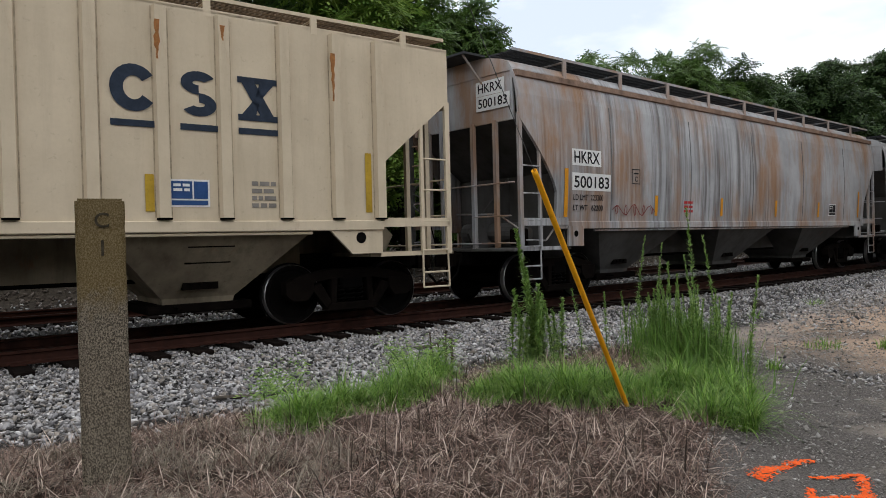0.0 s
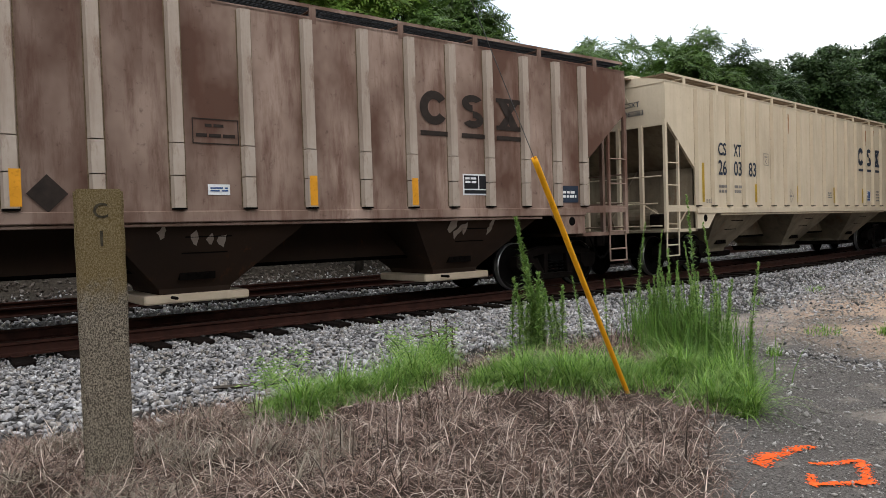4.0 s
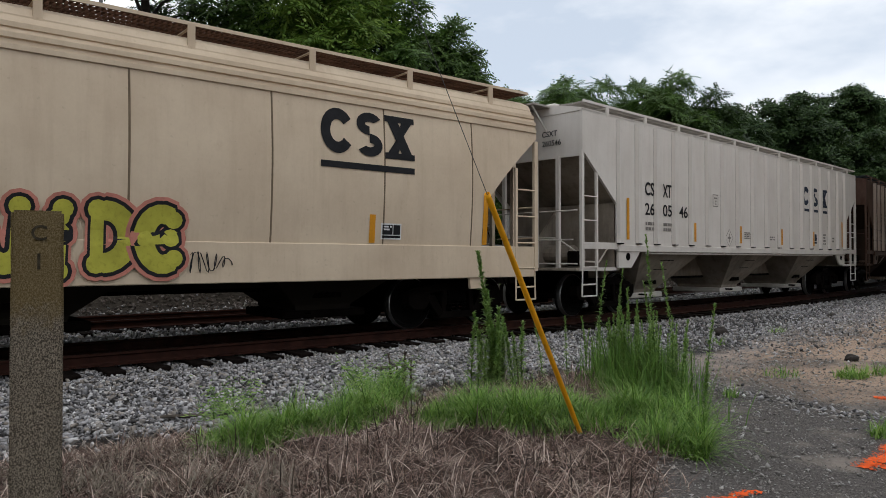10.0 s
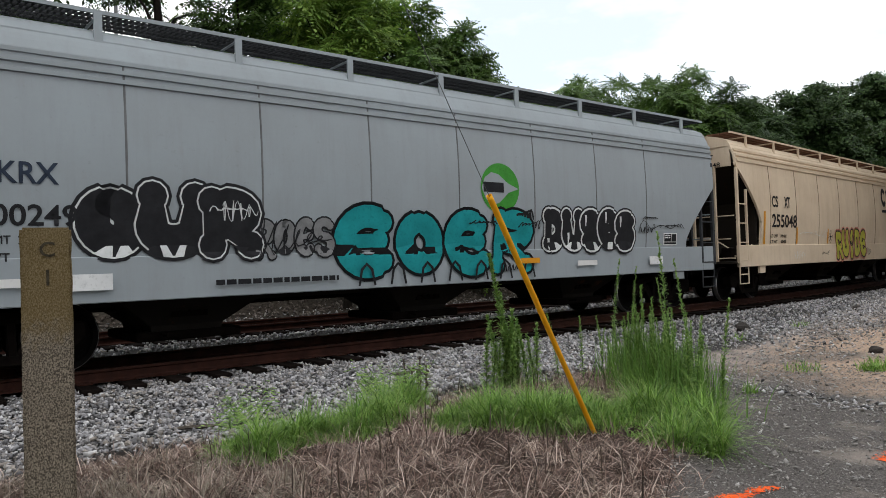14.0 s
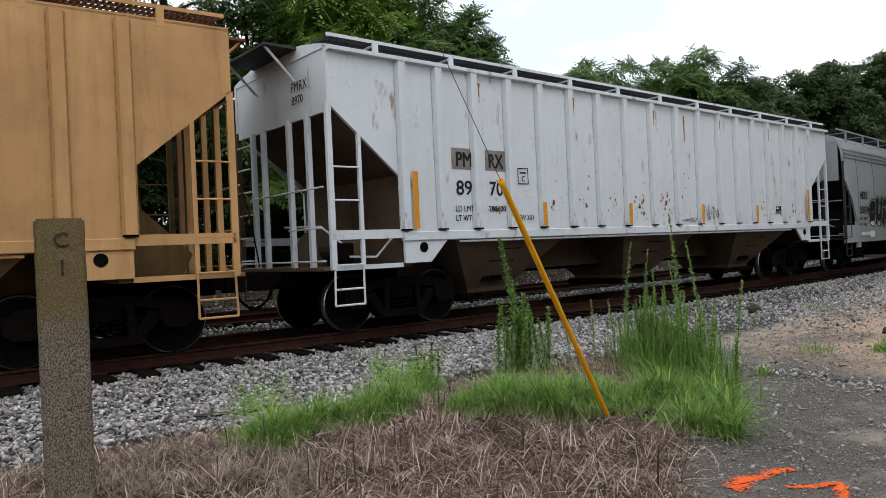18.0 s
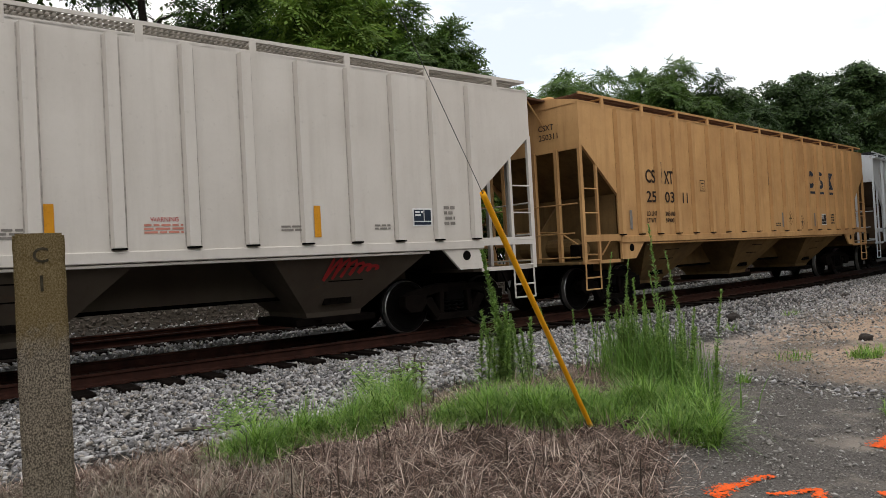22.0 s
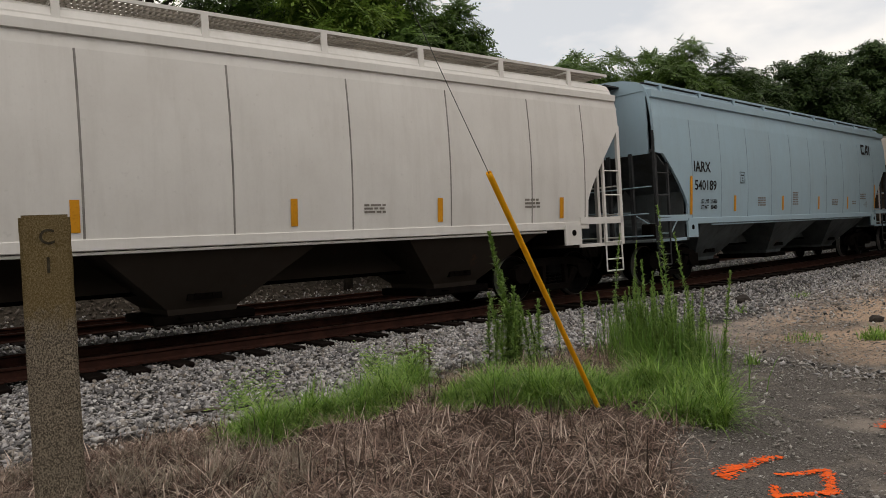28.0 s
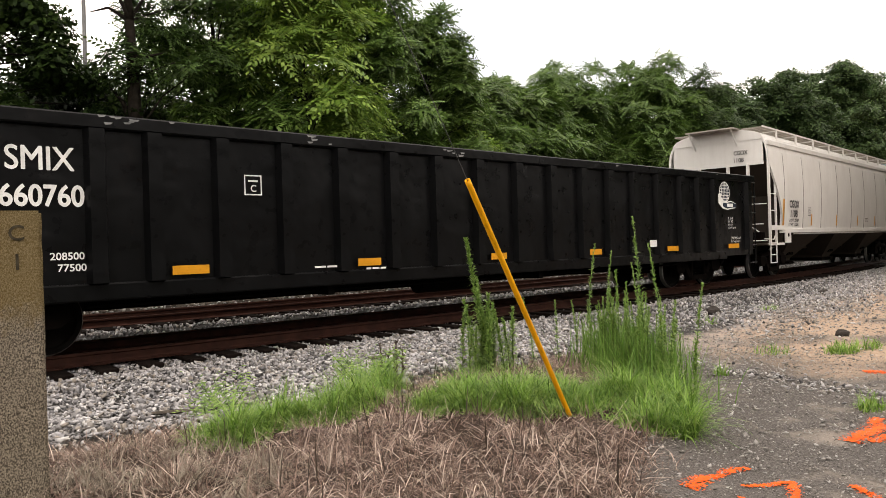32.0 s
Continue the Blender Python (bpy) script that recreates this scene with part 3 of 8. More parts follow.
def build_stones():
    x, y = RNG.uniform(-2.5, 9.5, 62000), RNG.uniform(4.5, 11.6, 62000)
    off = arc_of(x, y)
    keep = (y > ballast_edge(x) + RNG.normal(0, 0.18, len(x))) & (off < 2.2) & ((x < 7.5) | (off > -4.3 + RNG.normal(0, 0.5, len(x))))
    x, y = x[keep], y[keep]
    k = len(x) // 2
    near = "loose grey crushed-stone ballast along the near track"
    scatter_stones("ballast_stones", x[:k], y[:k], RNG.uniform(0.02, 0.048, k), 0, label=near)
    scatter_stones("ballast_stones", x[k:], y[k:], RNG.uniform(0.016, 0.042, len(x) - k), 1, 0.35, label=near)
    x, y = RNG.uniform(9.5, 46, 78000), RNG.uniform(4.0, 19, 78000)
    off = arc_of(x, y)
    keep = (off < 2.2) & (off > -4.3 + RNG.normal(0, 0.6, len(x)))
    x, y = x[keep], y[keep]
    scatter_stones("ballast_stones", x, y, RNG.uniform(0.02, 0.042, len(x)), 0, label="grey crushed-stone ballast further along the track")
    x, y = RNG.uniform(-6, 40, 34000), RNG.uniform(11, 24, 34000)
    off = arc_of(x, y)
    keep = (off > 2.2) & (off < 9.4 + RNG.normal(0, 0.5, len(x)))
    x, y = x[keep], y[keep]
    scatter_stones("ballast_stones", x, y, RNG.uniform(0.035, 0.065, len(x)), 0, label="pale crushed-stone ballast between and beyond the tracks")
    x, y = RNG.uniform(-8, 44, 26000), RNG.uniform(17, 30, 26000)
    off = arc_of(x, y)
    keep = (off > 8.8 + RNG.normal(0, 0.4, len(x))) & (off < 12.5)
    x, y = x[keep], y[keep]
    ob = scatter_stones("bank_rubble", x, y, RNG.uniform(0.03, 0.09, len(x)), 0, label="brown rubble and litter on the low bank")
    ob.data.materials.clear()
    ob.data.materials.append(M_RUBBLE)
    # loose grit and broken stone strewn over the lot
    x, y = RNG.uniform(3.2, 16, 60000), RNG.uniform(0.8, 7, 60000)
    d = x - 1.55 * y
    keep = (d > -0.2) & (RNG.uniform(0, 1, len(x)) < 0.25 + 0.5 * np.exp(-((y - 0.28 * x - 2.0) ** 2) * 2.5))
    x, y = x[keep], y[keep]
    ob = scatter_stones("lot_grit", x, y, (0.004 + 0.02 * RNG.uniform(0, 1, len(x)) ** 2.5) * (1 + x / 20), 1, 0.05, "loose grit and broken stone strewn on the worn lot")
    ob.data.materials.clear()
    ob.data.materials.append(M_GRIT)
    x, y = RNG.uniform(3.0, 9.0, 26000), RNG.uniform(0.9, 4.6, 26000)
    keep = x - 1.55 * y > -0.1
    x, y = x[keep], y[keep]
    ob = scatter_stones("lot_grit", x, y, 0.003 + 0.011 * RNG.uniform(0, 1, len(x)) ** 2, 1, 0.02, "fine loose grit bedded in the worn asphalt")
    ob.data.materials.clear()
    ob.data.materials.append(M_GRIT)
    y = RNG.uniform(1.6, 4.3, 420)
    x = 6.95 + 0.08 * (y - 3.0) + RNG.normal(0, 0.17, 420)
    scatter_stones("broken_stone", x, y, RNG.uniform(0.012, 0.042, 420), 1, 0.1, "pale broken stone strewn across the worn lot")


build_stones()


def blades(name, x, y, length, width, mat, lean=0.6, curl=0.7, label="", lift=0.0, category="grass"):
    """Curved tapering blades, three segments each."""
    n = len(x)
    a = RNG.uniform(0, 6.28, n)
    le = np.abs(RNG.normal(lean, 0.35, n))
    cu = RNG.normal(curl, 0.3, n)
    dx, dy = np.cos(a), np.sin(a)
    wx, wy = -dy, dx
    pts, prev = [], np.stack([x, y, ground_z(x, y) + lift - 0.01], -1)
    ang = le.copy()
    rows = [prev]
    for i in range(3):
        step = length / 3
        prev = prev + np.stack([dx * np.sin(ang) * step, dy * np.sin(ang) * step, np.cos(ang) * step], -1)
        rows.append(prev)
        ang = ang + cu / 2
    ws = (1.0, 0.85, 0.6, 0.08)
    vs = []
    for p, w in zip(rows, ws):
        o = np.stack([wx, wy, 0 * wx], -1) * (width * w / 2)[:, None]
        vs += [p - o, p + o]
    v = np.stack(vs, 1)
    base = (np.arange(n) * 8)[:, None, None]
    q = np.array([[0, 1, 3, 2], [2, 3, 5, 4], [4, 5, 7, 6]])[None]
    ob = put(name, raw_mesh(name, v.reshape(-1, 3), (q + base).reshape(-1, 4), mat))
    return tagged(ob, label, category, kind="stuff")


def blob(cx, cy, rx, ry, n, turn=0.0):
    r, a = np.sqrt(RNG.uniform(0, 1, n)) * RNG.uniform(0.75, 1.12, n), RNG.uniform(0, 6.28, n)
    px, py = rx * r * np.cos(a), ry * r * np.sin(a)
    c, s = math.cos(turn), math.sin(turn)
    return cx + px * c - py * s, cy + px * s + py * c


# x, y, half length, half depth, blades, turn
GREEN = [(2.4, 4.62, 0.52, 0.3, 3000, 0.3), (3.05, 4.72, 0.5, 0.27, 2800, 0.5), (3.7, 5.2, 0.5, 0.24, 2200, 0.65), (4.0, 3.85, 0.8, 0.42, 8000, -0.83), (4.65, 3.45, 0.5, 0.3, 2600, -0.83), (4.45, 2.75, 0.42, 0.2, 2000, -0.83), (4.85, 3.0, 0.35, 0.25, 1700, -0.83), (5.6, 3.95, 0.7, 0.28, 2600, 1.1), (2.02, 4.42, 0.3, 0.2, 900, 0.3)]


def in_thatch(x, y, soft=0.1):
    e = x - 1.55 * y
    for gx, gy, rx, ry, _, turn in GREEN[:7]:
        c, q = math.cos(turn), math.sin(turn)
        u, w = (x - gx) * c + (y - gy) * q, -(x - gx) * q + (y - gy) * c
        e = np.where((u / rx) ** 2 + (w / ry) ** 2 < 0.95, 9.0, e)
    return (e < -0.05 + RNG.normal(0, soft, len(x))) & (y < ballast_edge(x) - 0.3 + RNG.normal(0, soft, len(x))) & (y > 0.3 * x + 0.5)


def tussocks(n, per, x0, x1, y0, y1, spread):
    cx, cy = RNG.uniform(x0, x1, n), RNG.uniform(y0, y1, n)
    keep = in_thatch(cx, cy)
    cx, cy = cx[keep], cy[keep]
    k = RNG.integers(int(per * 0.5), per, len(cx))
    x, y = np.repeat(cx, k), np.repeat(cy, k)
    size = np.repeat(RNG.uniform(0.65, 1.3, len(cx)), k)
    return x + RNG.normal(0, spread, len(x)), y + RNG.normal(0, spread, len(x)), size


def build_grass():
    # flat litter of broken straw
    x, y = RNG.uniform(-1.2, 6.5, 44000), RNG.uniform(1.0, 6.2, 44000)
    keep = in_thatch(x, y)
    x, y = x[keep], y[keep]
    blades("straw_litter", x, y, RNG.uniform(0.08, 0.26, len(x)), RNG.uniform(0.003, 0.0075, len(x)), M_STRAW, 1.35, 0.3, "flattened litter of dead brown grass on the bank", 0.015)
    # tussocks of bent dead grass
    x, y, size = tussocks(980, 74, -1.0, 6.0, 1.2, 5.6, 0.065)
    blades("dry_grass", x, y, RNG.uniform(0.07, 0.22, len(x)) * size, RNG.uniform(0.002, 0.0055, len(x)), M_STRAW, 1.0, 1.0, "bent tussocks of dead brown grass covering the bank")
    x, y, size = tussocks(60, 60, 0.1, 2.0, 3.2, 4.8, 0.055)
    blades("dry_grass", x, y, RNG.uniform(0.12, 0.28, len(x)) * size, RNG.uniform(0.003, 0.007, len(x)), M_PALESTRAW, 0.9, 1.0, "paler tussocks of dead grass round the post")
    # upright dead stalks
    x, y = RNG.uniform(1.5, 5.2, 260), RNG.uniform(2.0, 5.2, 260)
    keep = in_thatch(x, y)
    x, y = x[keep], y[keep]
    blades("dead_stalks", x, y, RNG.uniform(0.12, 0.3, len(x)), RNG.uniform(0.006, 0.012, len(x)), M_DEADWEED, 0.12, 0.12, "thin dark upright dead stalks on the bank")
    # green patches
    xs, ys = zip(*[blob(q[0], q[1], q[2], q[3] * 1.08, int(q[4] * 1.6), q[5]) for q in GREEN])
    x, y = np.concatenate(xs), np.concatenate(ys)
    clump = np.array([noise.noise((u * 4.5, w * 4.5, 2)) for u, w in zip(x, y)])
    keep = (x - 1.55 * y < 0.5) & (RNG.uniform(-0.7, 0.6, len(x)) < clump + 0.2)
    x, y, clump = x[keep], y[keep], clump[keep]
    dome = np.zeros(len(x))
    for gx, gy, rx, ry, _, turn in GREEN:
        c, q = math.cos(turn), math.sin(turn)
        dome = np.maximum(dome, 1 - (((x - gx) * c + (y - gy) * q) / rx) ** 2 - ((-(x - gx) * q + (y - gy) * c) / ry) ** 2)
    blades("green_grass", x, y, RNG.uniform(0.1, 0.33, len(x)) * (0.8 + 0.8 * clump) * np.where(x > 3.55, 1.15, 0.95) * (0.6 + 0.75 * dome), RNG.uniform(0.004, 0.0105, len(x)), M_GRASS, 0.5, 1.1, "lush fresh green grass growing through the dead thatch")
    # thin shoots among the tall weeds
    n = 1100
    k = RNG.uniform(-1, 1, n)
    blades("weed_shoots", 5.7 + 0.33 * k + RNG.normal(0, 0.13, n), 3.95 + 0.66 * k + RNG.normal(0, 0.15, n), RNG.uniform(0.25, 0.62, n), RNG.uniform(0.006, 0.013, n), M_SHOOT, 0.08, 0.16, "thin upright green shoots at the foot of tall weeds", category="weeds")
    # small tufts out on the lot and between the stones
    for cx, cy, r, n in ((6.72, 3.67, 0.1, 60), (8.5, 4.03, 0.3, 80), (9.1, 3.5, 0.26, 320), (9.6, 3.4, 0.25, 130), (6.28, 2.16, 0.14, 150), (10.47, 5.98, 0.14, 60), (13.0, 6.3, 0.2, 60)):
        x, y = blob(cx, cy, r, r * 0.6, n)
        blades("grass_tuft", x, y, RNG.uniform(0.06, 0.2, n), RNG.uniform(0.006, 0.012, n), M_GRASS, 0.5, 0.7, "small tuft of green grass on the bare lot")


build_grass()


def weed_mesh(h, seed, leafy=1.0, reach=0.14):
    """A tall spire: narrow leaves all the way up the stem, shorter to the top."""
    r = np.random.default_rng(seed)
    n = int(230 * h * leafy)
    t = np.sort(r.uniform(0.08, 1.0, n))
    a = r.uniform(0, 6.28, n)
    ln = (reach * (1 - 0.68 * t) + 0.015) * r.uniform(0.7, 1.25, n)
    el = 0.25 + 0.75 * t + r.normal(0, 0.2, n)
    bend = np.array([0.06 * h, 0.04 * h])
    bx, by = bend[0] * t**2, bend[1] * t**2
    d = np.stack([np.cos(a) * np.cos(el), np.sin(a) * np.cos(el), np.sin(el)], -1)
    base = np.stack([bx, by, h * t], -1)
    side = np.stack([-np.sin(a), np.cos(a), 0 * a], -1) * (0.0075 if reach < 0.1 else 0.009)
    mid, tip = base + d * (ln * 0.55)[:, None], base + d * ln[:, None] - np.array([0, 0, 1]) * (ln * 0.3)[:, None]
    v = np.stack([base - side * 0.4, base + side * 0.4, mid + side, mid - side, tip], 1)
    f = []
    quad = (np.arange(n) * 5)[:, None] + np.array([0, 1, 2, 3])[None]
    verts = np.concatenate([v.reshape(-1, 3)])
    tri = (np.arange(n) * 5)[:, None] + np.array([3, 2, 4, 4])[None]
    bm = bmesh.new()
    vs = [bm.verts.new(p) for p in verts]
    for q in quad:
        bm.faces.new([vs[i] for i in q])
    for q in tri:
        bm.faces.new([vs[i] for i in q[:3]])
    leaves = bpy.data.meshes.new("leaves")
    bm.to_mesh(leaves)
    bm.free()
    leaves.materials.append(M_WEED)
    bm = bmesh.new()
    prev = Vector((0, 0, -0.05))
    for i in range(1, 6):
        tt = i / 5
        p = Vector((bend[0] * tt**2, bend[1] * tt**2, h * tt))
        add_bar(bm, prev, p, 0.006 * (1.1 - 0.18 * i), 5)
        prev = p
    return leaves, mesh_of("stem", bm, M_STEM)


def build_weeds():
    kinds = [weed_mesh(h, i, lf, rc) for i, (h, lf, rc) in enumerate(((1.2, 1.5, 0.13), (1.45, 0.85, 0.075), (1.0, 1.0, 0.08), (0.7, 1.3, 0.12), (0.85, 0.9, 0.07)))]
    masters = []
    for leaves, stem in kinds:
        root = tagged(empty("tall_weed"), "tall green spire weed with narrow leaves growing in grass", "weed", "weeds in the grass clump")
        put("stem", stem, root)
        put("leaves", leaves, root)
        masters.append(root)
    rnd = random.Random(5)
    places = [(4.72, 5.12, 4, 0.7), (5.22, 5.28, 4, 0.75), (4.78, 5.28, 3, 0.9), (5.2, 5.0, 3, 0.95), (5.3, 5.2, 4, 0.6), (4.7, 5.0, 3, 0.7), (5.0, 4.92, 3, 0.85), (4.86, 5.0, 3, 0.8), (5.0, 5.2, 0, 1.12), (4.9, 5.05, 3, 1.0), (5.15, 5.3, 3, 0.9), (5.05, 5.0, 4, 0.75), (5.25, 5.1, 3, 0.8), (4.8, 5.2, 3, 0.7), (4.95, 5.12, 3, 0.95), (5.02, 5.1, 3, 0.85), (5.1, 5.22, 3, 0.95), (4.88, 5.14, 3, 0.85), (4.97, 5.2, 0, 0.8), (5.03, 5.16, 3, 1.15), (4.93, 5.22, 3, 1.1), (5.08, 5.17, 3, 1.0), (4.84, 5.1, 4, 0.6), (5.6, 5.1, 2, 0.72), (5.75, 4.9, 4, 0.8),
              (6.1, 4.85, 1, 0.84), (6.0, 4.5, 1, 0.76), (6.1, 4.5, 2, 0.7), (5.62, 3.72, 1, 1.0), (5.55, 3.5, 1, 0.86), (5.65, 3.3, 2, 0.95), (5.7, 4.1, 2, 0.95), (5.8, 3.9, 1, 0.72)]
    for _ in range(84):
        k = rnd.uniform(-1, 1)
        places.append((5.72 + 0.32 * k + rnd.gauss(0, 0.12), 3.95 + 0.62 * k + rnd.gauss(0, 0.14), rnd.choice((2, 4, 4, 3, 3)), rnd.uniform(0.45, 0.85)))
    used = set()
    for x, y, k, s in places:
        m = pose(x, y, float(ground_z(x, y)), rnd.uniform(-6, 6), rnd.uniform(-6, 6), rnd.uniform(0, 360))
        if k not in used:
            used.add(k)
            ob = masters[k]
            ob.matrix_basis = m
        else:
            ob = copy_thing(masters[k], m)
        ob.scale = (s, s, s)
    # low leafy bushes by the stones, and a dead dark stalk
    for cx, cy, h, n in ((2.55, 5.72, 0.3, 48), (3.75, 5.5, 0.4, 110), (3.95, 5.75, 0.36, 80), (2.3, 5.5, 0.22, 36)):
        root = tagged(empty("leafy_weed", pose(cx, cy, float(ground_z(cx, cy)))), "low bushy green weed at the edge of the ballast", "weed")
        r = np.random.default_rng(int(cx * 100))
        lm = bmesh.new()
        for i in range(n // 6):
            a, l = r.uniform(0, 6.28), h * r.uniform(0.6, 1.1)
            tip = Vector((math.cos(a) * l * 0.85, math.sin(a) * l * 0.85, l * 0.85))
            bm = bmesh.new()
            add_bar(bm, (0, 0, -0.03), tip, 0.003, 4)
            part("stem", bm, M_STEM, root)
            for j in range(46):
                q = tip * r.uniform(0.2, 1.05) + Vector(r.normal(0, 0.05, 3))
                q.z = max(q.z, 0.01)
                d = Vector((r.normal(), r.normal(), r.normal() * 0.5)).normalized()
                s = d.orthogonal().normalized() * 0.0055
                e = q + d * r.uniform(0.03, 0.065)
                lm.faces.new([lm.verts.new(w) for w in (q, (q + e) / 2 + s, e, (q + e) / 2 - s)])
        part("leaves", lm, M_WEED, root)
    root = tagged(empty("dead_weed", pose(4.28, 5.7, float(ground_z(4.28, 5.7)))), "dark dead curled dock weed stalks", "weed")
    for i in range(6):
        r = random.Random(i)
        bm = bmesh.new()
        bx, by, hh = r.uniform(-0.14, 0.14), r.uniform(-0.1, 0.1), r.uniform(0.22, 0.44)
        add_bar(bm, (bx, by, -0.02), (bx * 1.3, by * 1.3, hh), 0.007, 5)
        for j in range(16):
            z = hh * r.uniform(0.35, 1.0)
            d = Vector((r.gauss(0, 1), r.gauss(0, 1), r.gauss(0, 0.6))).normalized() * 0.03
            add_bar(bm, (bx * 1.2, by * 1.2, z), (bx * 1.2 + d.x, by * 1.2 + d.y, z + d.z + 0.02), 0.009, 4, 0.003)
        part("stalk", bm, M_DEADWEED, root)


build_weeds()


# ---------------------------------------------------------------- post, guy guard, marks
def text_mesh(text, mat, bold=0.0):
    cu = bpy.data.curves.new("lettering", "FONT")
    cu.body, cu.resolution_u, cu.offset = text, 4, 0.0 if "M" in text or "N" in text else 0.009
    ob = new("lettering", cu)
    me = bpy.data.meshes.new_from_object(ob)
    bpy.data.objects.remove(ob)
    bpy.data.curves.remove(cu)
    me.materials.clear()
    me.materials.append(mat)
    return me


def fit_text(text, mat, w, h, bold=0.0):
    """Lettering w wide and h high from its lower left corner; w None keeps the letters' own proportion."""
    me = text_mesh(text, mat, bold)
    co = np.array([v.co[:] for v in me.vertices])
    lo, hi = co.min(0), co.max(0)
    ky = h / (hi[1] - lo[1])
    wide = (0.02 + 4 * bold) * h if h > 0.08 else 0.0
    kx = ky if w is None else (w - wide) / (hi[0] - lo[0])
    for v in me.vertices:
        v.co = ((v.co.x - lo[0]) * kx, (v.co.y - lo[1]) * ky, 0)
    if wide:
        # a heavier hand: the same strokes laid again a little aside
        bm = bmesh.new()
        for k, (dx, dz) in enumerate(((0, 0), (wide, 0), (wide / 2, wide * 0.4), (wide / 2, -wide * 0.4))):
            n = len(bm.verts)
            bm.from_mesh(me)
            bm.verts.ensure_lookup_table()
            for v in bm.verts[n:]:
                v.co += Vector((dx, dz, 0.0007 * k))
        bm.to_mesh(me)
        bm.free()
    return me, (hi[0] - lo[0]) * kx + wide


def build_post():
    root = tagged(empty("concrete_post", pose(0.80, 3.98, 0, 0, 0, -9)), "weathered square concrete marker post with mossy top", "concrete post")
    bm = bmesh.new()
    add_box(bm, -0.112, 0.112, -0.112, 0.112, -0.4, 1.55)
    bmesh.ops.bevel(bm, geom=bm.edges[:], offset=0.012, segments=2, affect="EDGES")
    bmesh.ops.subdivide_edges(bm, edges=[e for e in bm.edges if abs(e.verts[0].co.z - e.verts[1].co.z) > 1], cuts=28)
    for v in bm.verts:
        k = noise.noise(v.co * 9) * 0.004 + noise.noise(v.co * 30) * 0.0025
        v.co += Vector((v.co.x, v.co.y, 0)).normalized() * k
    part("shaft", bm, M_CONCRETE, root)
    # flat characters; the shade of an engraving is put into their colour
    dark = plain("shadowed_engraving", (0.05, 0.042, 0.028), 0.95, 0, 0.4, 30, 0.3)
    for ch, z, h in (("C", 1.405, 0.075), ("1", 1.265, 0.078)):
        me, w = fit_text(ch, dark, None, h)
        for v in me.vertices:
            v.co = (v.co.x - w / 2 + 0.005, -0.1165 - v.co.z, v.co.y + z)
        put("engraved_mark", me, root, label="flat character coloured as the shade of an engraving")


build_post()


def build_guy():
    base, top = Vector((4.08, 3.28, 0.03)), Vector((2.79, 2.87, 1.675))
    d = (top - base).normalized()
    root = tagged(empty("guy_wire_guard"), "leaning yellow plastic guard on a steel guy wire", "guy wire")
    bm = bmesh.new()
    s = d.orthogonal().normalized()
    t = d.cross(s)
    ln = (top - base).length
    rings = []
    for k, r in ((0, 0.0165), (0.02, 0.017), (0.5, 0.0172), (0.985, 0.0175), (1.0, 0.0165), (0.999, 0.013), (0.97, 0.012)):
        p = base + d * ln * k
        rings.append([bm.verts.new(p + r * (s * math.cos(i * math.pi / 8) + t * math.sin(i * math.pi / 8))) for i in range(16)])
    for a, b in zip(rings, rings[1:]):
        for i in range(16):
            bm.faces.new((a[i], a[(i + 1) % 16], b[(i + 1) % 16], b[i]))
    bm.faces.new(rings[0][::-1])
    part("guard", bm, M_YELLOW, root, smooth=True)
    part("wire", bars((base, base + d * 9.5), r=0.0022, sides=6), M_WIRE, root, "thin galvanised steel cable")
    part("anchor_rod", bars((base - d * 0.35, base + d * 0.05), r=0.011, sides=8), M_WIRE, root)


build_guy()


def ground_patch(name, pts, label, wob=0.02, seed=1):
    """A ragged sprayed mark: flecks of paint crowding along its strokes."""
    r = random.Random(seed)
    bm = bmesh.new()
    for (ax, ay), (bx, by), w in pts:
        L = math.hypot(bx - ax, by - ay)
        nx, ny = -(by - ay) / L, (bx - ax) / L
        for i in range(int(L * w * 9000)):
            t, q = r.uniform(-0.02, 1.02), r.gauss(0, 0.26) * w
            cx, cy = ax + (bx - ax) * t + nx * q, ay + (by - ay) * t + ny * q
            s = r.uniform(0.004, 0.013) * (1.2 - min(1, abs(q) / w))
            a0, k = r.uniform(0, 6.28), r.choice((4, 5, 6))
            z = float(ground_z(cx, cy)) + 0.022 * (noise.noise((cx * 1.3, cy * 1.3, 0)) + 0.5 * noise.noise((cx * 5, cy * 5, 3))) + 0.006 + r.uniform(0, 0.004)
            bm.faces.new([bm.verts.new((cx + s * r.uniform(0.6, 1.3) * math.cos(a0 + 6.2832 * j / k), cy + s * r.uniform(0.6, 1.3) * math.sin(a0 + 6.2832 * j / k), z)) for j in range(k)])
    me = mesh_of(name, bm, M_ORANGE)
    return tagged(put(name, me), label, "paint mark", "utility paint marks")


ground_patch("paint_slash", [((3.52, 2.02), (3.8, 2.09), 0.1), ((3.78, 2.09), (4.18, 2.07), 0.075)], "bright orange sprayed slash on the asphalt", seed=2)
ground_patch("paint_box", [((3.82, 1.89), (4.11, 1.77), 0.06), ((4.11, 1.77), (3.79, 1.59), 0.07), ((3.79, 1.59), (3.51, 1.73), 0.06), ((3.51, 1.73), (3.64, 1.8), 0.05)], "bright orange sprayed square outline on the asphalt", seed=3)
ground_patch("paint_blotch", [((5.22, 1.9), (5.85, 1.9), 0.17), ((5.3, 1.8), (5.6, 1.76), 0.1), ((5.8, 1.98), (6.05, 2.03), 0.1)], "ragged orange sprayed patch on the asphalt", seed=4)
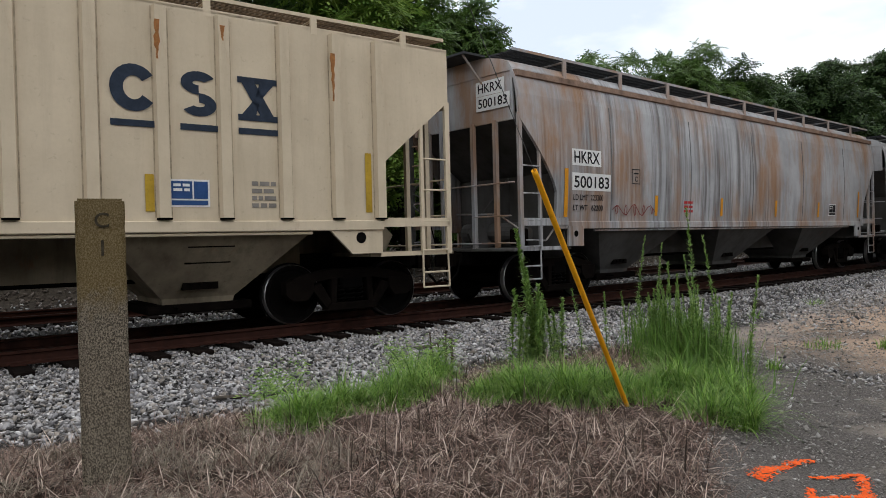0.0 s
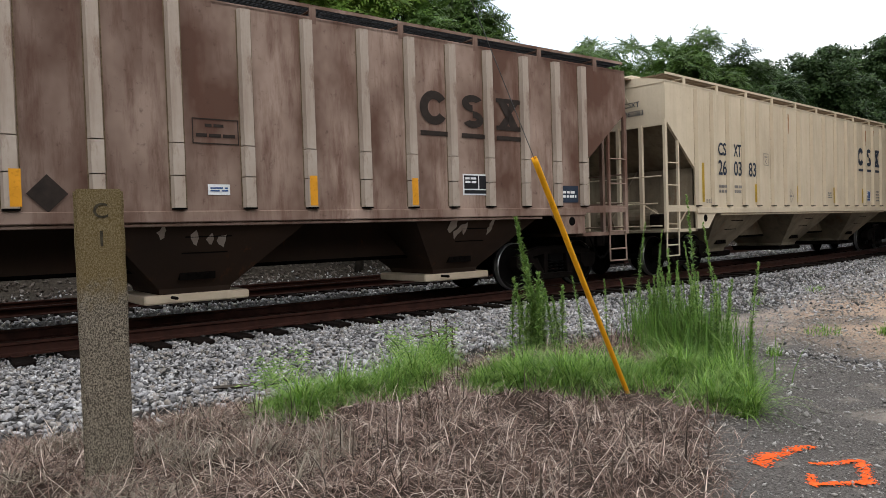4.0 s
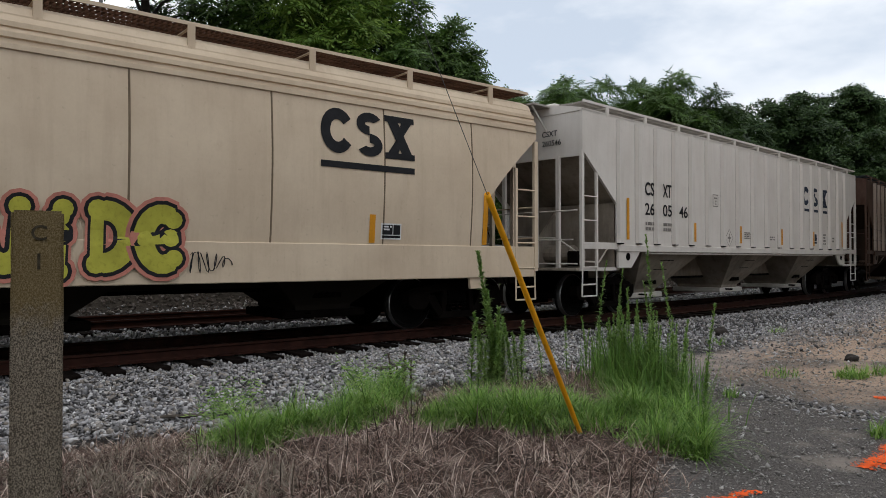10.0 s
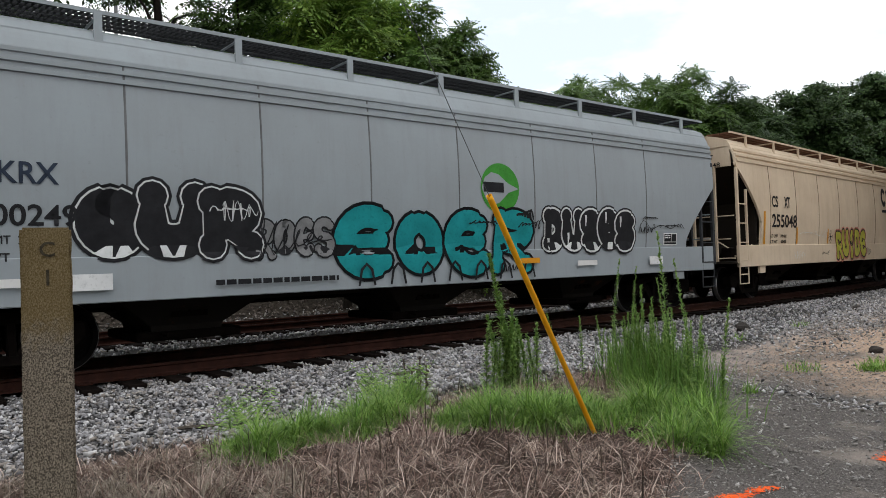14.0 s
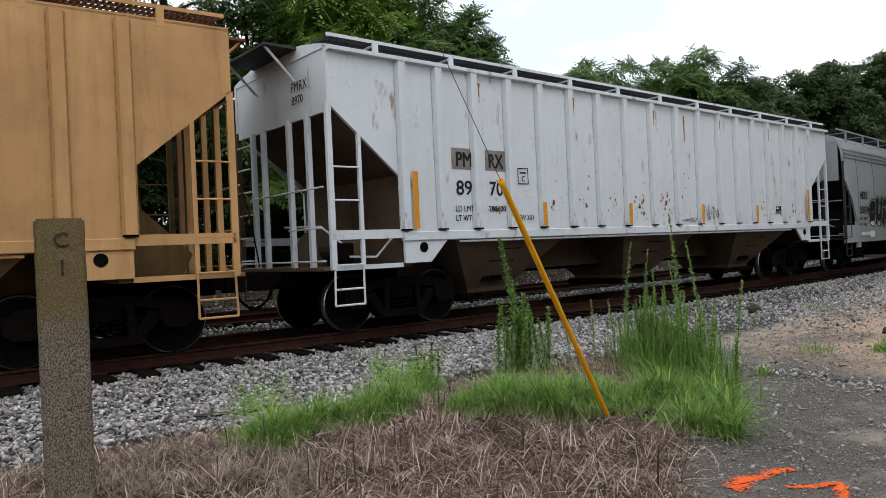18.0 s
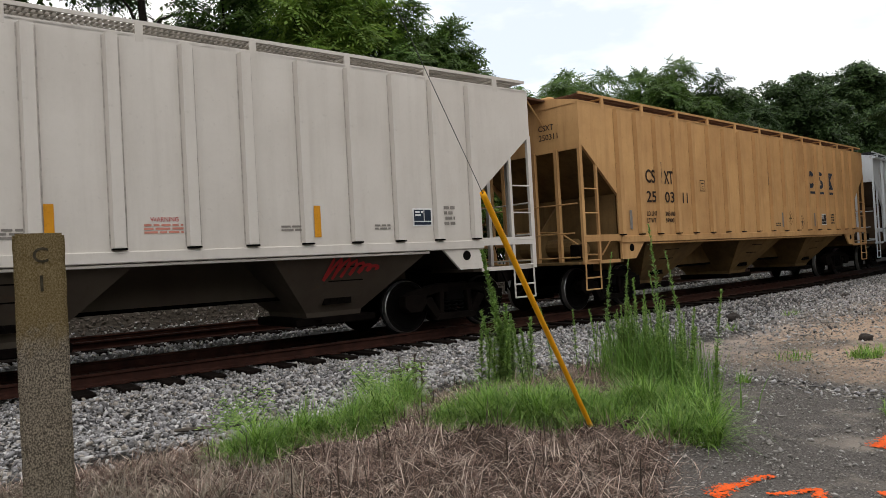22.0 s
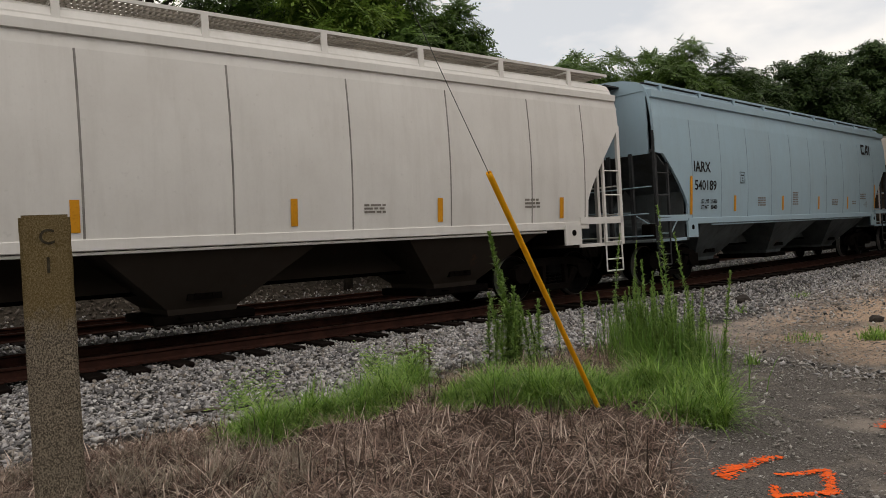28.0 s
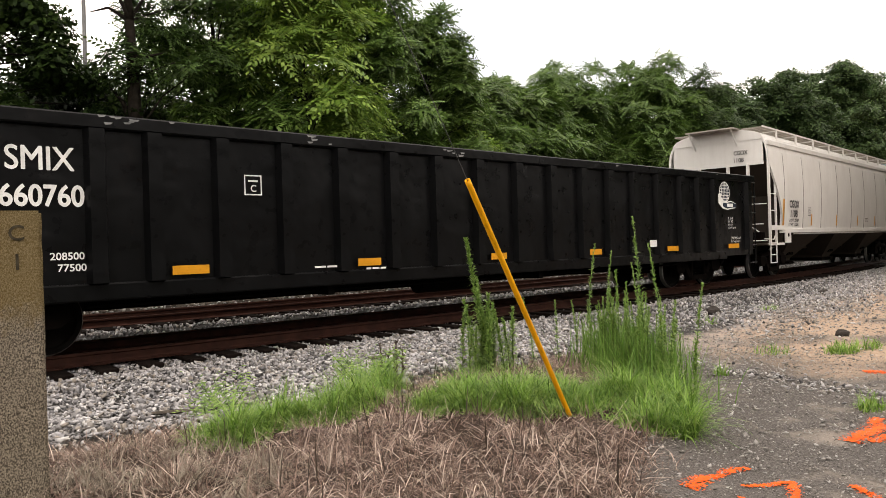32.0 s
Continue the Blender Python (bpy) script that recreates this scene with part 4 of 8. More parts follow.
ground_patch("paint_blotch", [((7.9, 2.82), (8.1, 2.55), 0.22)], "faded orange sprayed patch further along the lot", seed=5)
ground_patch("paint_slash", [((4.35, 1.55), (4.2, 1.3), 0.07)], "short orange sprayed tick on the asphalt", seed=6)


def lump(name, x, y, sx, sy, sz, label, mat, seed, category="stone"):
    bm = bmesh.new()
    bmesh.ops.create_icosphere(bm, subdivisions=2, radius=1)
    for v in bm.verts:
        k = 1 + 0.35 * noise.noise(v.co * 1.7 + Vector((seed, 0, 0)))
        v.co = Vector((v.co.x * sx, v.co.y * sy, v.co.z * sz)) * k
    ob = tagged(part(name, bm, mat, None), label, category)
    ob.matrix_basis = pose(x, y, float(ground_z(x, y)) + sz * 0.55, 0, 0, seed * 40)
    return ob


M_DARKROCK = plain("dark_clinker", (0.05, 0.043, 0.038), 0.85, 0, 0.5, 12, 0.6)
M_STICK = plain("weathered_wood", (0.1, 0.085, 0.07), 0.9, 0, 0.5, 14, 0.6)
lump("dark_rock", 12.2, 6.93, 0.17, 0.12, 0.1, "dark lump of clinker lying on pale gravel", M_DARKROCK, 1)
lump("dark_rock", 2.42, 5.62, 0.05, 0.05, 0.05, "small dark stone among the ballast", M_DARKROCK, 2)
lump("dark_rock", 10.5, 4.05, 0.1, 0.07, 0.06, "small dark stone on the tan lot", M_DARKROCK, 3)
lump("dark_rock", 18.3, 7.6, 0.16, 0.1, 0.06, "dark scrap lying on the gravel", M_DARKROCK, 4)
lump("dark_rock", 8.6, 7.3, 0.09, 0.05, 0.05, "dark stone lying on the gravel", M_DARKROCK, 5)


def build_sticks():
    for cx, cy, ln, turn, seed in ((2.15, 5.82, 0.36, -20, 1), (5.25, 7.36, 0.4, 10, 2)):
        r = random.Random(seed)
        root = tagged(empty("broken_wood", pose(cx, cy, float(ground_z(cx, cy)) + 0.045, 0, 0, turn)), "splintered grey scrap of tie wood on ballast", "wood scrap")
        for i in range(4):
            o = (i - 1.5) * 0.028
            part("splinter", bars(((-ln / 2 * r.uniform(0.6, 1), o, r.uniform(0, 0.02)), (ln / 2 * r.uniform(0.5, 1), o + r.uniform(-0.03, 0.03), r.uniform(0, 0.03))), r=0.014, sides=5), M_STICK, root)


build_sticks()


# ---------------------------------------------------------------- trees
def spray_template(pinnate, rng):
    """Leaves about an upward axis, each four-cornered: a rosette of drooping feathered leaves, or a tuft of small ones: (k, 4, 3)."""
    out = []
    if pinnate:
        for j in range(5):
            turn = 6.2832 * (j + rng.uniform(-0.25, 0.25)) / 5
            fx, sx = np.array([math.cos(turn), math.sin(turn), 0]), np.array([-math.sin(turn), math.cos(turn), 0])
            rise, long = rng.uniform(0.0, 0.4), rng.uniform(0.8, 1.2)
            for i in range(6):
                x = (0.1 + 0.075 * i) * long
                p = fx * x + np.array([0, 0, rise * x - 0.55 * x * x])
                for side in ((-1, 1) if i < 5 else (0,)):
                    d = fx * (0.55 if side else 1.0) + sx * side * 0.85 + np.array([0, 0, -0.2 - 0.3 * x])
                    d /= np.linalg.norm(d)
                    w = (fx if side else sx) * 0.034
                    L = 0.145 * (1 - 0.05 * i)
                    out.append([p, p + d * L * 0.45 + w, p + d * L, p + d * L * 0.45 - w])
    else:
        for i in range(9):
            turn = rng.uniform(0, 6.28)
            d = np.array([math.cos(turn), math.sin(turn), rng.normal(0.1, 0.4)])
            d /= np.linalg.norm(d)
            p = rng.uniform(-0.12, 0.12, 3) + d * 0.05
            side = np.cross(d, np.array([0, 0, 1.0]) + rng.normal(0, 0.25, 3))
            side = side / np.linalg.norm(side) * 0.042
            L = 0.16
            out.append([p, p + d * L * 0.5 + side, p + d * L, p + d * L * 0.5 - side])
    return np.array(out)


def leaf_cloud(centres, radii, per, scale, pinnate, rng):
    """Rosettes over the upper and outer side of each clump, their axes turned to the light."""
    if pinnate:
        per, scale = max(5, int(per * 10 / 42)), scale * 0.84
    tpl = spray_template(pinnate, rng) * scale
    c = np.repeat(centres, per, 0)
    r = np.repeat(radii, per)
    n = len(c)
    d = rng.normal(0, 1, (n, 3))
    d /= np.linalg.norm(d, axis=1)[:, None]
    d[:, 2] = np.where(d[:, 2] < -0.25, -d[:, 2], d[:, 2])
    pos = c + d * (r * rng.uniform(0.45, 1.0, n))[:, None] * np.array([1, 1, 0.62])
    up = d * np.array([0.8, 0.8, 0.4]) + np.array([0, 0, 0.75]) + rng.normal(0, 0.22, (n, 3))
    up /= np.linalg.norm(up, axis=1)[:, None]
    f = np.cross(up, rng.normal(0, 1, (n, 3)))
    f /= np.linalg.norm(f, axis=1)[:, None] + 1e-9
    m = np.stack([f, np.cross(up, f), up], 1)
    v = np.einsum("kqi,nij->nkqj", tpl, m) * rng.uniform(0.65, 1.25, (n, 1, 1, 1)) + pos[:, None, None, :]
    return v.reshape(-1, 3)


def make_tree(x, y, h, spread, low, seed, leaf, label, clusters=70, per=42, scale=1.0, pinnate=True, trunk_r=0.2, lobes=7, rc=0.9, base_z=0.0, name="tree", category="tree"):
    rng = np.random.default_rng(seed)
    rnd = random.Random(seed)
    root = tagged(empty(name, pose(x, y, float(ground_z(x, y)) if name == "bush" else base_z)), label, category, "trees beyond the tracks")
    # lobes set the uneven outline
    lc, lr = [], []
    for i in range(lobes):
        a = rnd.uniform(0, 6.28)
        t = (i + 0.5) / lobes
        z = low + (h - low) * (0.12 + 0.8 * t)
        rr = spread * math.sqrt(max(0.2, 1 - (2 * t - 0.85) ** 2)) * rnd.uniform(0.3, 0.75)
        lc.append((math.cos(a) * rr, math.sin(a) * rr, z))
        lr.append(spread * rnd.uniform(0.38, 0.6))
    lc.append((0, 0, h - spread * 0.55))
    lr.append(spread * 0.55)
    lc, lr = np.array(lc), np.array(lr)
    pick = rng.integers(0, len(lc), clusters)
    d = rng.normal(0, 1, (clusters, 3))
    d /= np.linalg.norm(d, axis=1)[:, None]
    cen = lc[pick] + d * (lr[pick] * rng.uniform(0.55, 1.05, clusters))[:, None] * np.array([1, 1, 0.85])
    cen[:, 2] = np.clip(cen[:, 2], low * 0.75, h)
    rad = rng.uniform(0.45, 1.0, clusters) * rc
    v = leaf_cloud(cen, rad, per, scale, pinnate, rng)
    put("crown", raw_mesh("crown", v, np.arange(len(v)).reshape(-1, 4), leaf), root)
    bm = bmesh.new()
    prev, pr = Vector((0, 0, -0.4)), trunk_r * 1.25
    top = h * 0.8
    spine = []
    for i in range(1, 8):
        t = i / 7
        p = Vector((0.25 * math.sin(3 * t + seed), 0.25 * math.sin(2.3 * t + seed * 2), top * t))
        r = trunk_r * (1 - 0.82 * t)
        add_bar(bm, prev, p, pr, 8, r)
        spine.append((p, r))
        prev, pr = p, r
    part("trunk", bm, M_BARK, root, smooth=True)
    bm = bmesh.new()
    for q, r in list(zip(lc, lr)) + [(cen[i], 0) for i in range(0, clusters, 3)]:
        q = Vector(q)
        k = min(range(len(spine)), key=lambda j: abs(spine[j][0].z - (q.z - 1.0)))
        s, sr = spine[k]
        mid = s.lerp(q, 0.5) + Vector((0, 0, 0.25))
        a = max(0.025, sr * 0.5) if r else 0.03
        add_bar(bm, s, mid, a, 6, a * 0.6)
        add_bar(bm, mid, q, a * 0.6, 6, 0.012)
    tagged(part("branchwork", bm, M_BARK, root), kind="stuff")
    return root


def build_trees():
    locust = "tall leafy locust tree with feathery green leaves"
    dense = "dense dark green broadleaf tree beyond the tracks"
    for x, y, h, spread, low, seed, leaf, label, clusters, per, scale, pin, tr, rc in (
            (2.6, 23.5, 11.5, 4.0, 1.5, 11, M_LEAF_DARK, dense, 120, 44, 1.4, False, 0.24, 1.1),
            (-3.5, 24.0, 10.5, 4.2, 1.5, 12, M_LEAF_DARK, dense, 120, 40, 1.8, False, 0.24, 1.2),
            (6.2, 21.0, 14.0, 3.9, 5.0, 13, M_LEAF_DARK, "tall dark-trunked tree with open feathery crown", 64, 44, 1.5, True, 0.32, 1.0),
            (9.4, 22.6, 13.0, 3.6, 1.5, 14, M_LEAF, dense, 84, 46, 1.9, True, 0.2, 1.05),
            (11.3, 19.6, 10.4, 2.6, 2.0, 15, M_LEAF_BRIGHT, "young locust tree with bright yellow-green leaves", 80, 38, 1.75, True, 0.13, 0.85),
            (13.8, 20.2, 9.8, 2.5, 1.5, 16, M_LEAF, locust, 90, 52, 1.35, True, 0.13, 0.85),
            (13.2, 23.8, 11.6, 3.0, 1.0, 31, M_LEAF, dense, 90, 40, 1.6, True, 0.18, 1.0),
            (16.1, 20.4, 9.8, 2.2, 1.0, 17, M_LEAF, dense, 110, 56, 1.3, True, 0.16, 0.8),
            (20.6, 23.2, 9.0, 2.7, 0.8, 18, M_LEAF, dense, 110, 66, 1.5, True, 0.15, 0.9),
            (17.9, 20.9, 6.2, 1.9, 0.5, 19, M_LEAF_BRIGHT, "bright green sumac thicket tree", 54, 44, 1.35, True, 0.08, 0.75),
            (23.3, 24.0, 8.8, 2.6, 0.8, 32, M_LEAF, dense, 110, 66, 1.55, True, 0.15, 0.95),
            (26.0, 24.6, 9.3, 3.0, 0.8, 20, M_LEAF, dense, 120, 66, 1.6, True, 0.18, 1.0),
            (30.5, 25.6, 10.7, 3.6, 0.8, 21, M_LEAF, locust, 150, 66, 1.7, True, 0.2, 1.1),
            (36.4, 25.2, 11.7, 4.0, 0.8, 22, M_LEAF, locust, 170, 70, 1.75, True, 0.22, 1.2),
            (41.6, 24.6, 11.5, 3.3, 0.8, 23, M_LEAF_DARK, dense, 140, 64, 1.8, True, 0.2, 1.2),
            (47.0, 26.0, 11.8, 3.6, 0.8, 33, M_LEAF_PINE, dense, 120, 56, 2.0, True, 0.2, 1.3),
            (54.4, 26.0, 13.0, 4.3, 0.8, 24, M_LEAF_PINE, "dark dense conifer-like tree with soft rounded top", 180, 80, 1.5, False, 0.25, 1.35),
            (67.0, 30.2, 15.8, 5.0, 0.8, 25, M_LEAF_PINE, "dark dense conifer-like tree with soft rounded top", 130, 80, 1.5, False, 0.25, 1.35),
            (81.0, 32.5, 18.6, 6.0, 0.8, 26, M_LEAF_PINE, dense, 170, 80, 2.0, False, 0.25, 1.7),
            (90.0, 34.5, 19.4, 6.2, 0.8, 27, M_LEAF_PINE, dense, 170, 80, 2.1, False, 0.25, 1.7),
            (101.0, 36.6, 21.5, 6.6, 0.8, 28, M_LEAF_PINE, dense, 150, 70, 2.4, False, 0.25, 1.8),
            (113.0, 39.0, 22.0, 6.8, 0.8, 29, M_LEAF_PINE, dense, 130, 60, 2.8, False, 0.25, 1.9)):
        make_tree(x, y, h, spread, low, seed, leaf, label, clusters, per, scale, pin, tr, 13, rc)
    # unseen near-side trees, added to shade the cars further along
    for x, y, sd in ((30.5, 2.4, 44), (36.0, 4.6, 41), (40.5, 4.2, 45), (44.0, 7.0, 42), (48.5, 6.6, 46), (52.5, 9.4, 43)):
        make_tree(x, y, 15.0, 4.5, 0.6, sd, M_LEAF_DARK, "unseen broadleaf tree added to shade the line further along", 130, 50, 2.8, False, 0.26, 9, 1.5)
    # scrub along the foot of the trees
    rnd = random.Random(9)
    u = -16.0
    i = 0
    while u < 78:
        off = 12.4 + rnd.uniform(-0.4, 1.0)
        x, y, _ = on_arc(u, off)
        make_tree(x, y, rnd.uniform(3.2, 5.0), rnd.uniform(1.5, 2.1), 0.1, 100 + i, rnd.choice((M_LEAF_DARK, M_LEAF_SHADE, M_LEAF_SHADE)), "tangled green scrub at the foot of the trees", 30, 26, 1.75 + max(0, u) / 45, True, 0.05, 4, 0.85, name="bush", category="bush")
        u += rnd.uniform(1.6, 2.3) * (1 + max(0, u) / 60)
        i += 1
    # deeper thicket behind
    u = -22.0
    while u < 80:
        x, y, _ = on_arc(u, 17.0 + rnd.uniform(-0.8, 0.8))
        make_tree(x, y, rnd.uniform(5.5, 8.0), rnd.uniform(2.2, 2.8), 0.0, 300 + i, M_LEAF_SHADE, "deep shaded thicket behind the trees", 34, 26, 2.6 + max(0, u) / 60, True, 0.08, 5, 1.1, name="bush", category="bush")
        u += 3.0 * (1 + max(0, u) / 70)
        i += 1
    u = 40.0
    while u < 128:
        x, y, _ = on_arc(u, 13.5 + rnd.uniform(-0.8, 0.8))
        make_tree(x, y, rnd.uniform(7.0, 9.0) + max(0, min(5, (u - 50) * 0.25)), 3.4, 0.0, 500 + i, M_LEAF_PINE, "deep shaded thicket behind the trees", 44, 34, 2.4, False, 0.08, 5, 1.3, name="bush", category="bush")
        u += 3.4
        i += 1
    # unseen tree row, added behind the camera to block low sky light
    x = -62.0
    while x < 62:
        make_tree(x, -15.0 - rnd.uniform(0, 2.5), rnd.uniform(6.2, 8.2), 3.6, 0.0, 700 + i, M_LEAF_DARK, "unseen tree added behind the camera to block low light", 44, 22, 4.2, False, 0.12, 6, 1.5)
        x += rnd.uniform(4.4, 5.4)
        i += 1
    # a slim steel pole standing among the trees
    root = tagged(empty("steel_pole", pose(7.1, 29.5, 0)), "slim grey steel pole standing behind the trees", "pole")
    bm = bmesh.new()
    add_bar(bm, (0, 0, -0.3), (0, 0, 14), 0.1, 10, 0.07)
    part("shaft", bm, M_WIRE, root, smooth=True)


build_trees()


# ---------------------------------------------------------------- railcars: shared running gear
def lathe(bm, prof, y_sign=1, segs=28, mat_of=None):
    """Revolve (radius, y) pairs about the y axis."""
    rings = []
    for r, y in prof:
        rings.append([bm.verts.new((r * math.sin(2 * math.pi * i / segs), y * y_sign, r * math.cos(2 * math.pi * i / segs))) for i in range(segs)])
    for k, (a, b) in enumerate(zip(rings, rings[1:])):
        for i in range(segs):
            f = bm.faces.new((a[i], a[(i + 1) % segs], b[(i + 1) % segs], b[i]))
            f.material_index = mat_of(k) if mat_of else 0
    bm.faces.new(rings[0])
    bm.faces.new(rings[-1])


def wheelset_mesh():
    bm = bmesh.new()
    for s in (-1, 1):
        lathe(bm, [(0.09, 0.83), (0.13, 0.825), (0.15, 0.80), (0.16, 0.765), (0.36, 0.775), (0.385, 0.815), (0.445, 0.82), (0.457, 0.81), (0.46, 0.72), (0.485, 0.705), (0.485, 0.685), (0.40, 0.68), (0.16, 0.70), (0.10, 0.69)], s, 30,
              lambda k: 1 if k in (6, 7) else 0)
        lathe(bm, [(0.085, 0.83), (0.085, 1.06), (0.07, 1.075)], s, 14)
        for i in range(3):
            a = 2.1 * i
            add_bar(bm, (0.045 * math.sin(a), s * 1.07, 0.045 * math.cos(a)), (0.045 * math.sin(a), s * 1.1, 0.045 * math.cos(a)), 0.014, 6)
    add_bar(bm, (0, -0.7, 0), (0, 0.7, 0), 0.085, 12)
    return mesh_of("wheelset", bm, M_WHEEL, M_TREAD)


def side_frame_mesh():
    bm = bmesh.new()
    half = [(-1.16, 0.30), (-1.16, 0.66), (-1.0, 0.74), (-0.42, 0.84), (0.42, 0.84), (1.0, 0.74), (1.16, 0.66), (1.16, 0.30)]
    top = [(-1.12, 0.62), (-0.98, 0.72), (-0.42, 0.83), (0.42, 0.83), (0.98, 0.72), (1.12, 0.62), (1.02, 0.56), (0.4, 0.69), (-0.4, 0.69), (-1.02, 0.56)]
    add_prism(bm, top, "y", -0.08, 0.08)
    for s in (-1, 1):
        add_prism(bm, [(s * 1.13, 0.66), (s * 0.66, 0.66), (s * 0.68, 0.48), (s * 0.78, 0.36), (s * 1.02, 0.36), (s * 1.13, 0.46)], "y", -0.1, 0.1)
        add_prism(bm, [(s * 0.72, 0.56), (s * 0.44, 0.2), (s * 0.28, 0.2), (s * 0.54, 0.62)], "y", -0.075, 0.075)
        add_prism(bm, [(s * 0.36, 0.7), (s * 0.26, 0.7), (s * 0.28, 0.28), (s * 0.38, 0.28)], "y", -0.09, 0.09)
    add_prism(bm, [(-0.46, 0.18), (0.46, 0.18), (0.4, 0.30), (-0.4, 0.30)], "y", -0.11, 0.11)
    bmesh.ops.bevel(bm, geom=[e for e in bm.edges], offset=0.012, segments=1, affect="EDGES")
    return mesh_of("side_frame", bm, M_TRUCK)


def spring_mesh():
    """One coil spring."""
    bm = bmesh.new()
    n, turns = 44, 4.5
    rings = []
    for i in range(n + 1):
        a = 6.2832 * turns * i / n
        c = Vector((0.062 * math.cos(a), 0.062 * math.sin(a), 0.31 + 0.3 * i / n))
        o = Vector((math.cos(a), math.sin(a), 0))
        rings.append([bm.verts.new(c + 0.017 * (o * math.cos(q) + Vector((0, 0, 1)) * math.sin(q))) for q in (0, 1.57, 3.14, 4.71)])
    for p, q in zip(rings, rings[1:]):
        for j in range(4):
            bm.faces.new((p[j], p[(j + 1) % 4], q[(j + 1) % 4], q[j]))
    return mesh_of("coil_spring", bm, M_BLACK)


def bolster_mesh():
    bm = box_bm(-0.2, 0.2, -1.08, 1.08, 0.5, 0.78, bevel=0.03)
    add_bar(bm, (0, 0, 0.6), (0, 0, 0.92), 0.2, 14)
    add_bar(bm, (-0.55, -0.8, 0.42), (-0.55, 0.8, 0.42), 0.04, 8)
    add_bar(bm, (0.55, -0.8, 0.42), (0.55, 0.8, 0.42), 0.04, 8)
    return mesh_of("bolster", bm, M_BLACK)


WHEELSET, SIDE_FRAME, SPRINGS, BOLSTER = wheelset_mesh(), side_frame_mesh(), spring_mesh(), bolster_mesh()
ROLLING = []
TRAIN = []


def add_truck(root, x):
    truck = put("truck", BOLSTER, root, (x, 0, 0), "dark rusty two-axle freight truck")
    for s in (-1, 1):
        put("side_frame", SIDE_FRAME, truck, (0, s * 1.0, 0.0))
        for c in (-0.16, 0.0, 0.16):
            put("coil_spring", SPRINGS, truck, (c, s * 1.0, 0.0))
    for a in (-0.9, 0.9):
        w = put("wheelset", WHEELSET, truck, (a, 0, 0.457))
        ROLLING.append((w, a))
    return truck


def coupler_mesh():
    bm = box_bm(-0.5, 0.28, -0.09, 0.09, 0.78, 0.98, bevel=0.02)
    add_prism(bm, [(0.25, -0.17), (0.5, -0.2), (0.56, -0.08), (0.42, -0.02), (0.46, 0.1), (0.58, 0.16), (0.44, 0.22), (0.25, 0.14)], "z", 0.73, 1.02)
    return mesh_of("coupler", bm, M_TRUCK)


COUPLER = coupler_mesh()


def brake_wheel_mesh(r=0.27):
    bm = bmesh.new()
    n = 20
    for i in range(n):
        a, b = 6.2832 * i / n, 6.2832 * (i + 1) / n
        add_bar(bm, (0, r * math.cos(a), r * math.sin(a)), (0, r * math.cos(b), r * math.sin(b)), 0.018, 6)
    for i in range(4):
        a = 1.5708 * i + 0.4
        add_bar(bm, (0.05, 0, 0), (0, r * math.cos(a), r * math.sin(a)), 0.014, 5)
    return bm


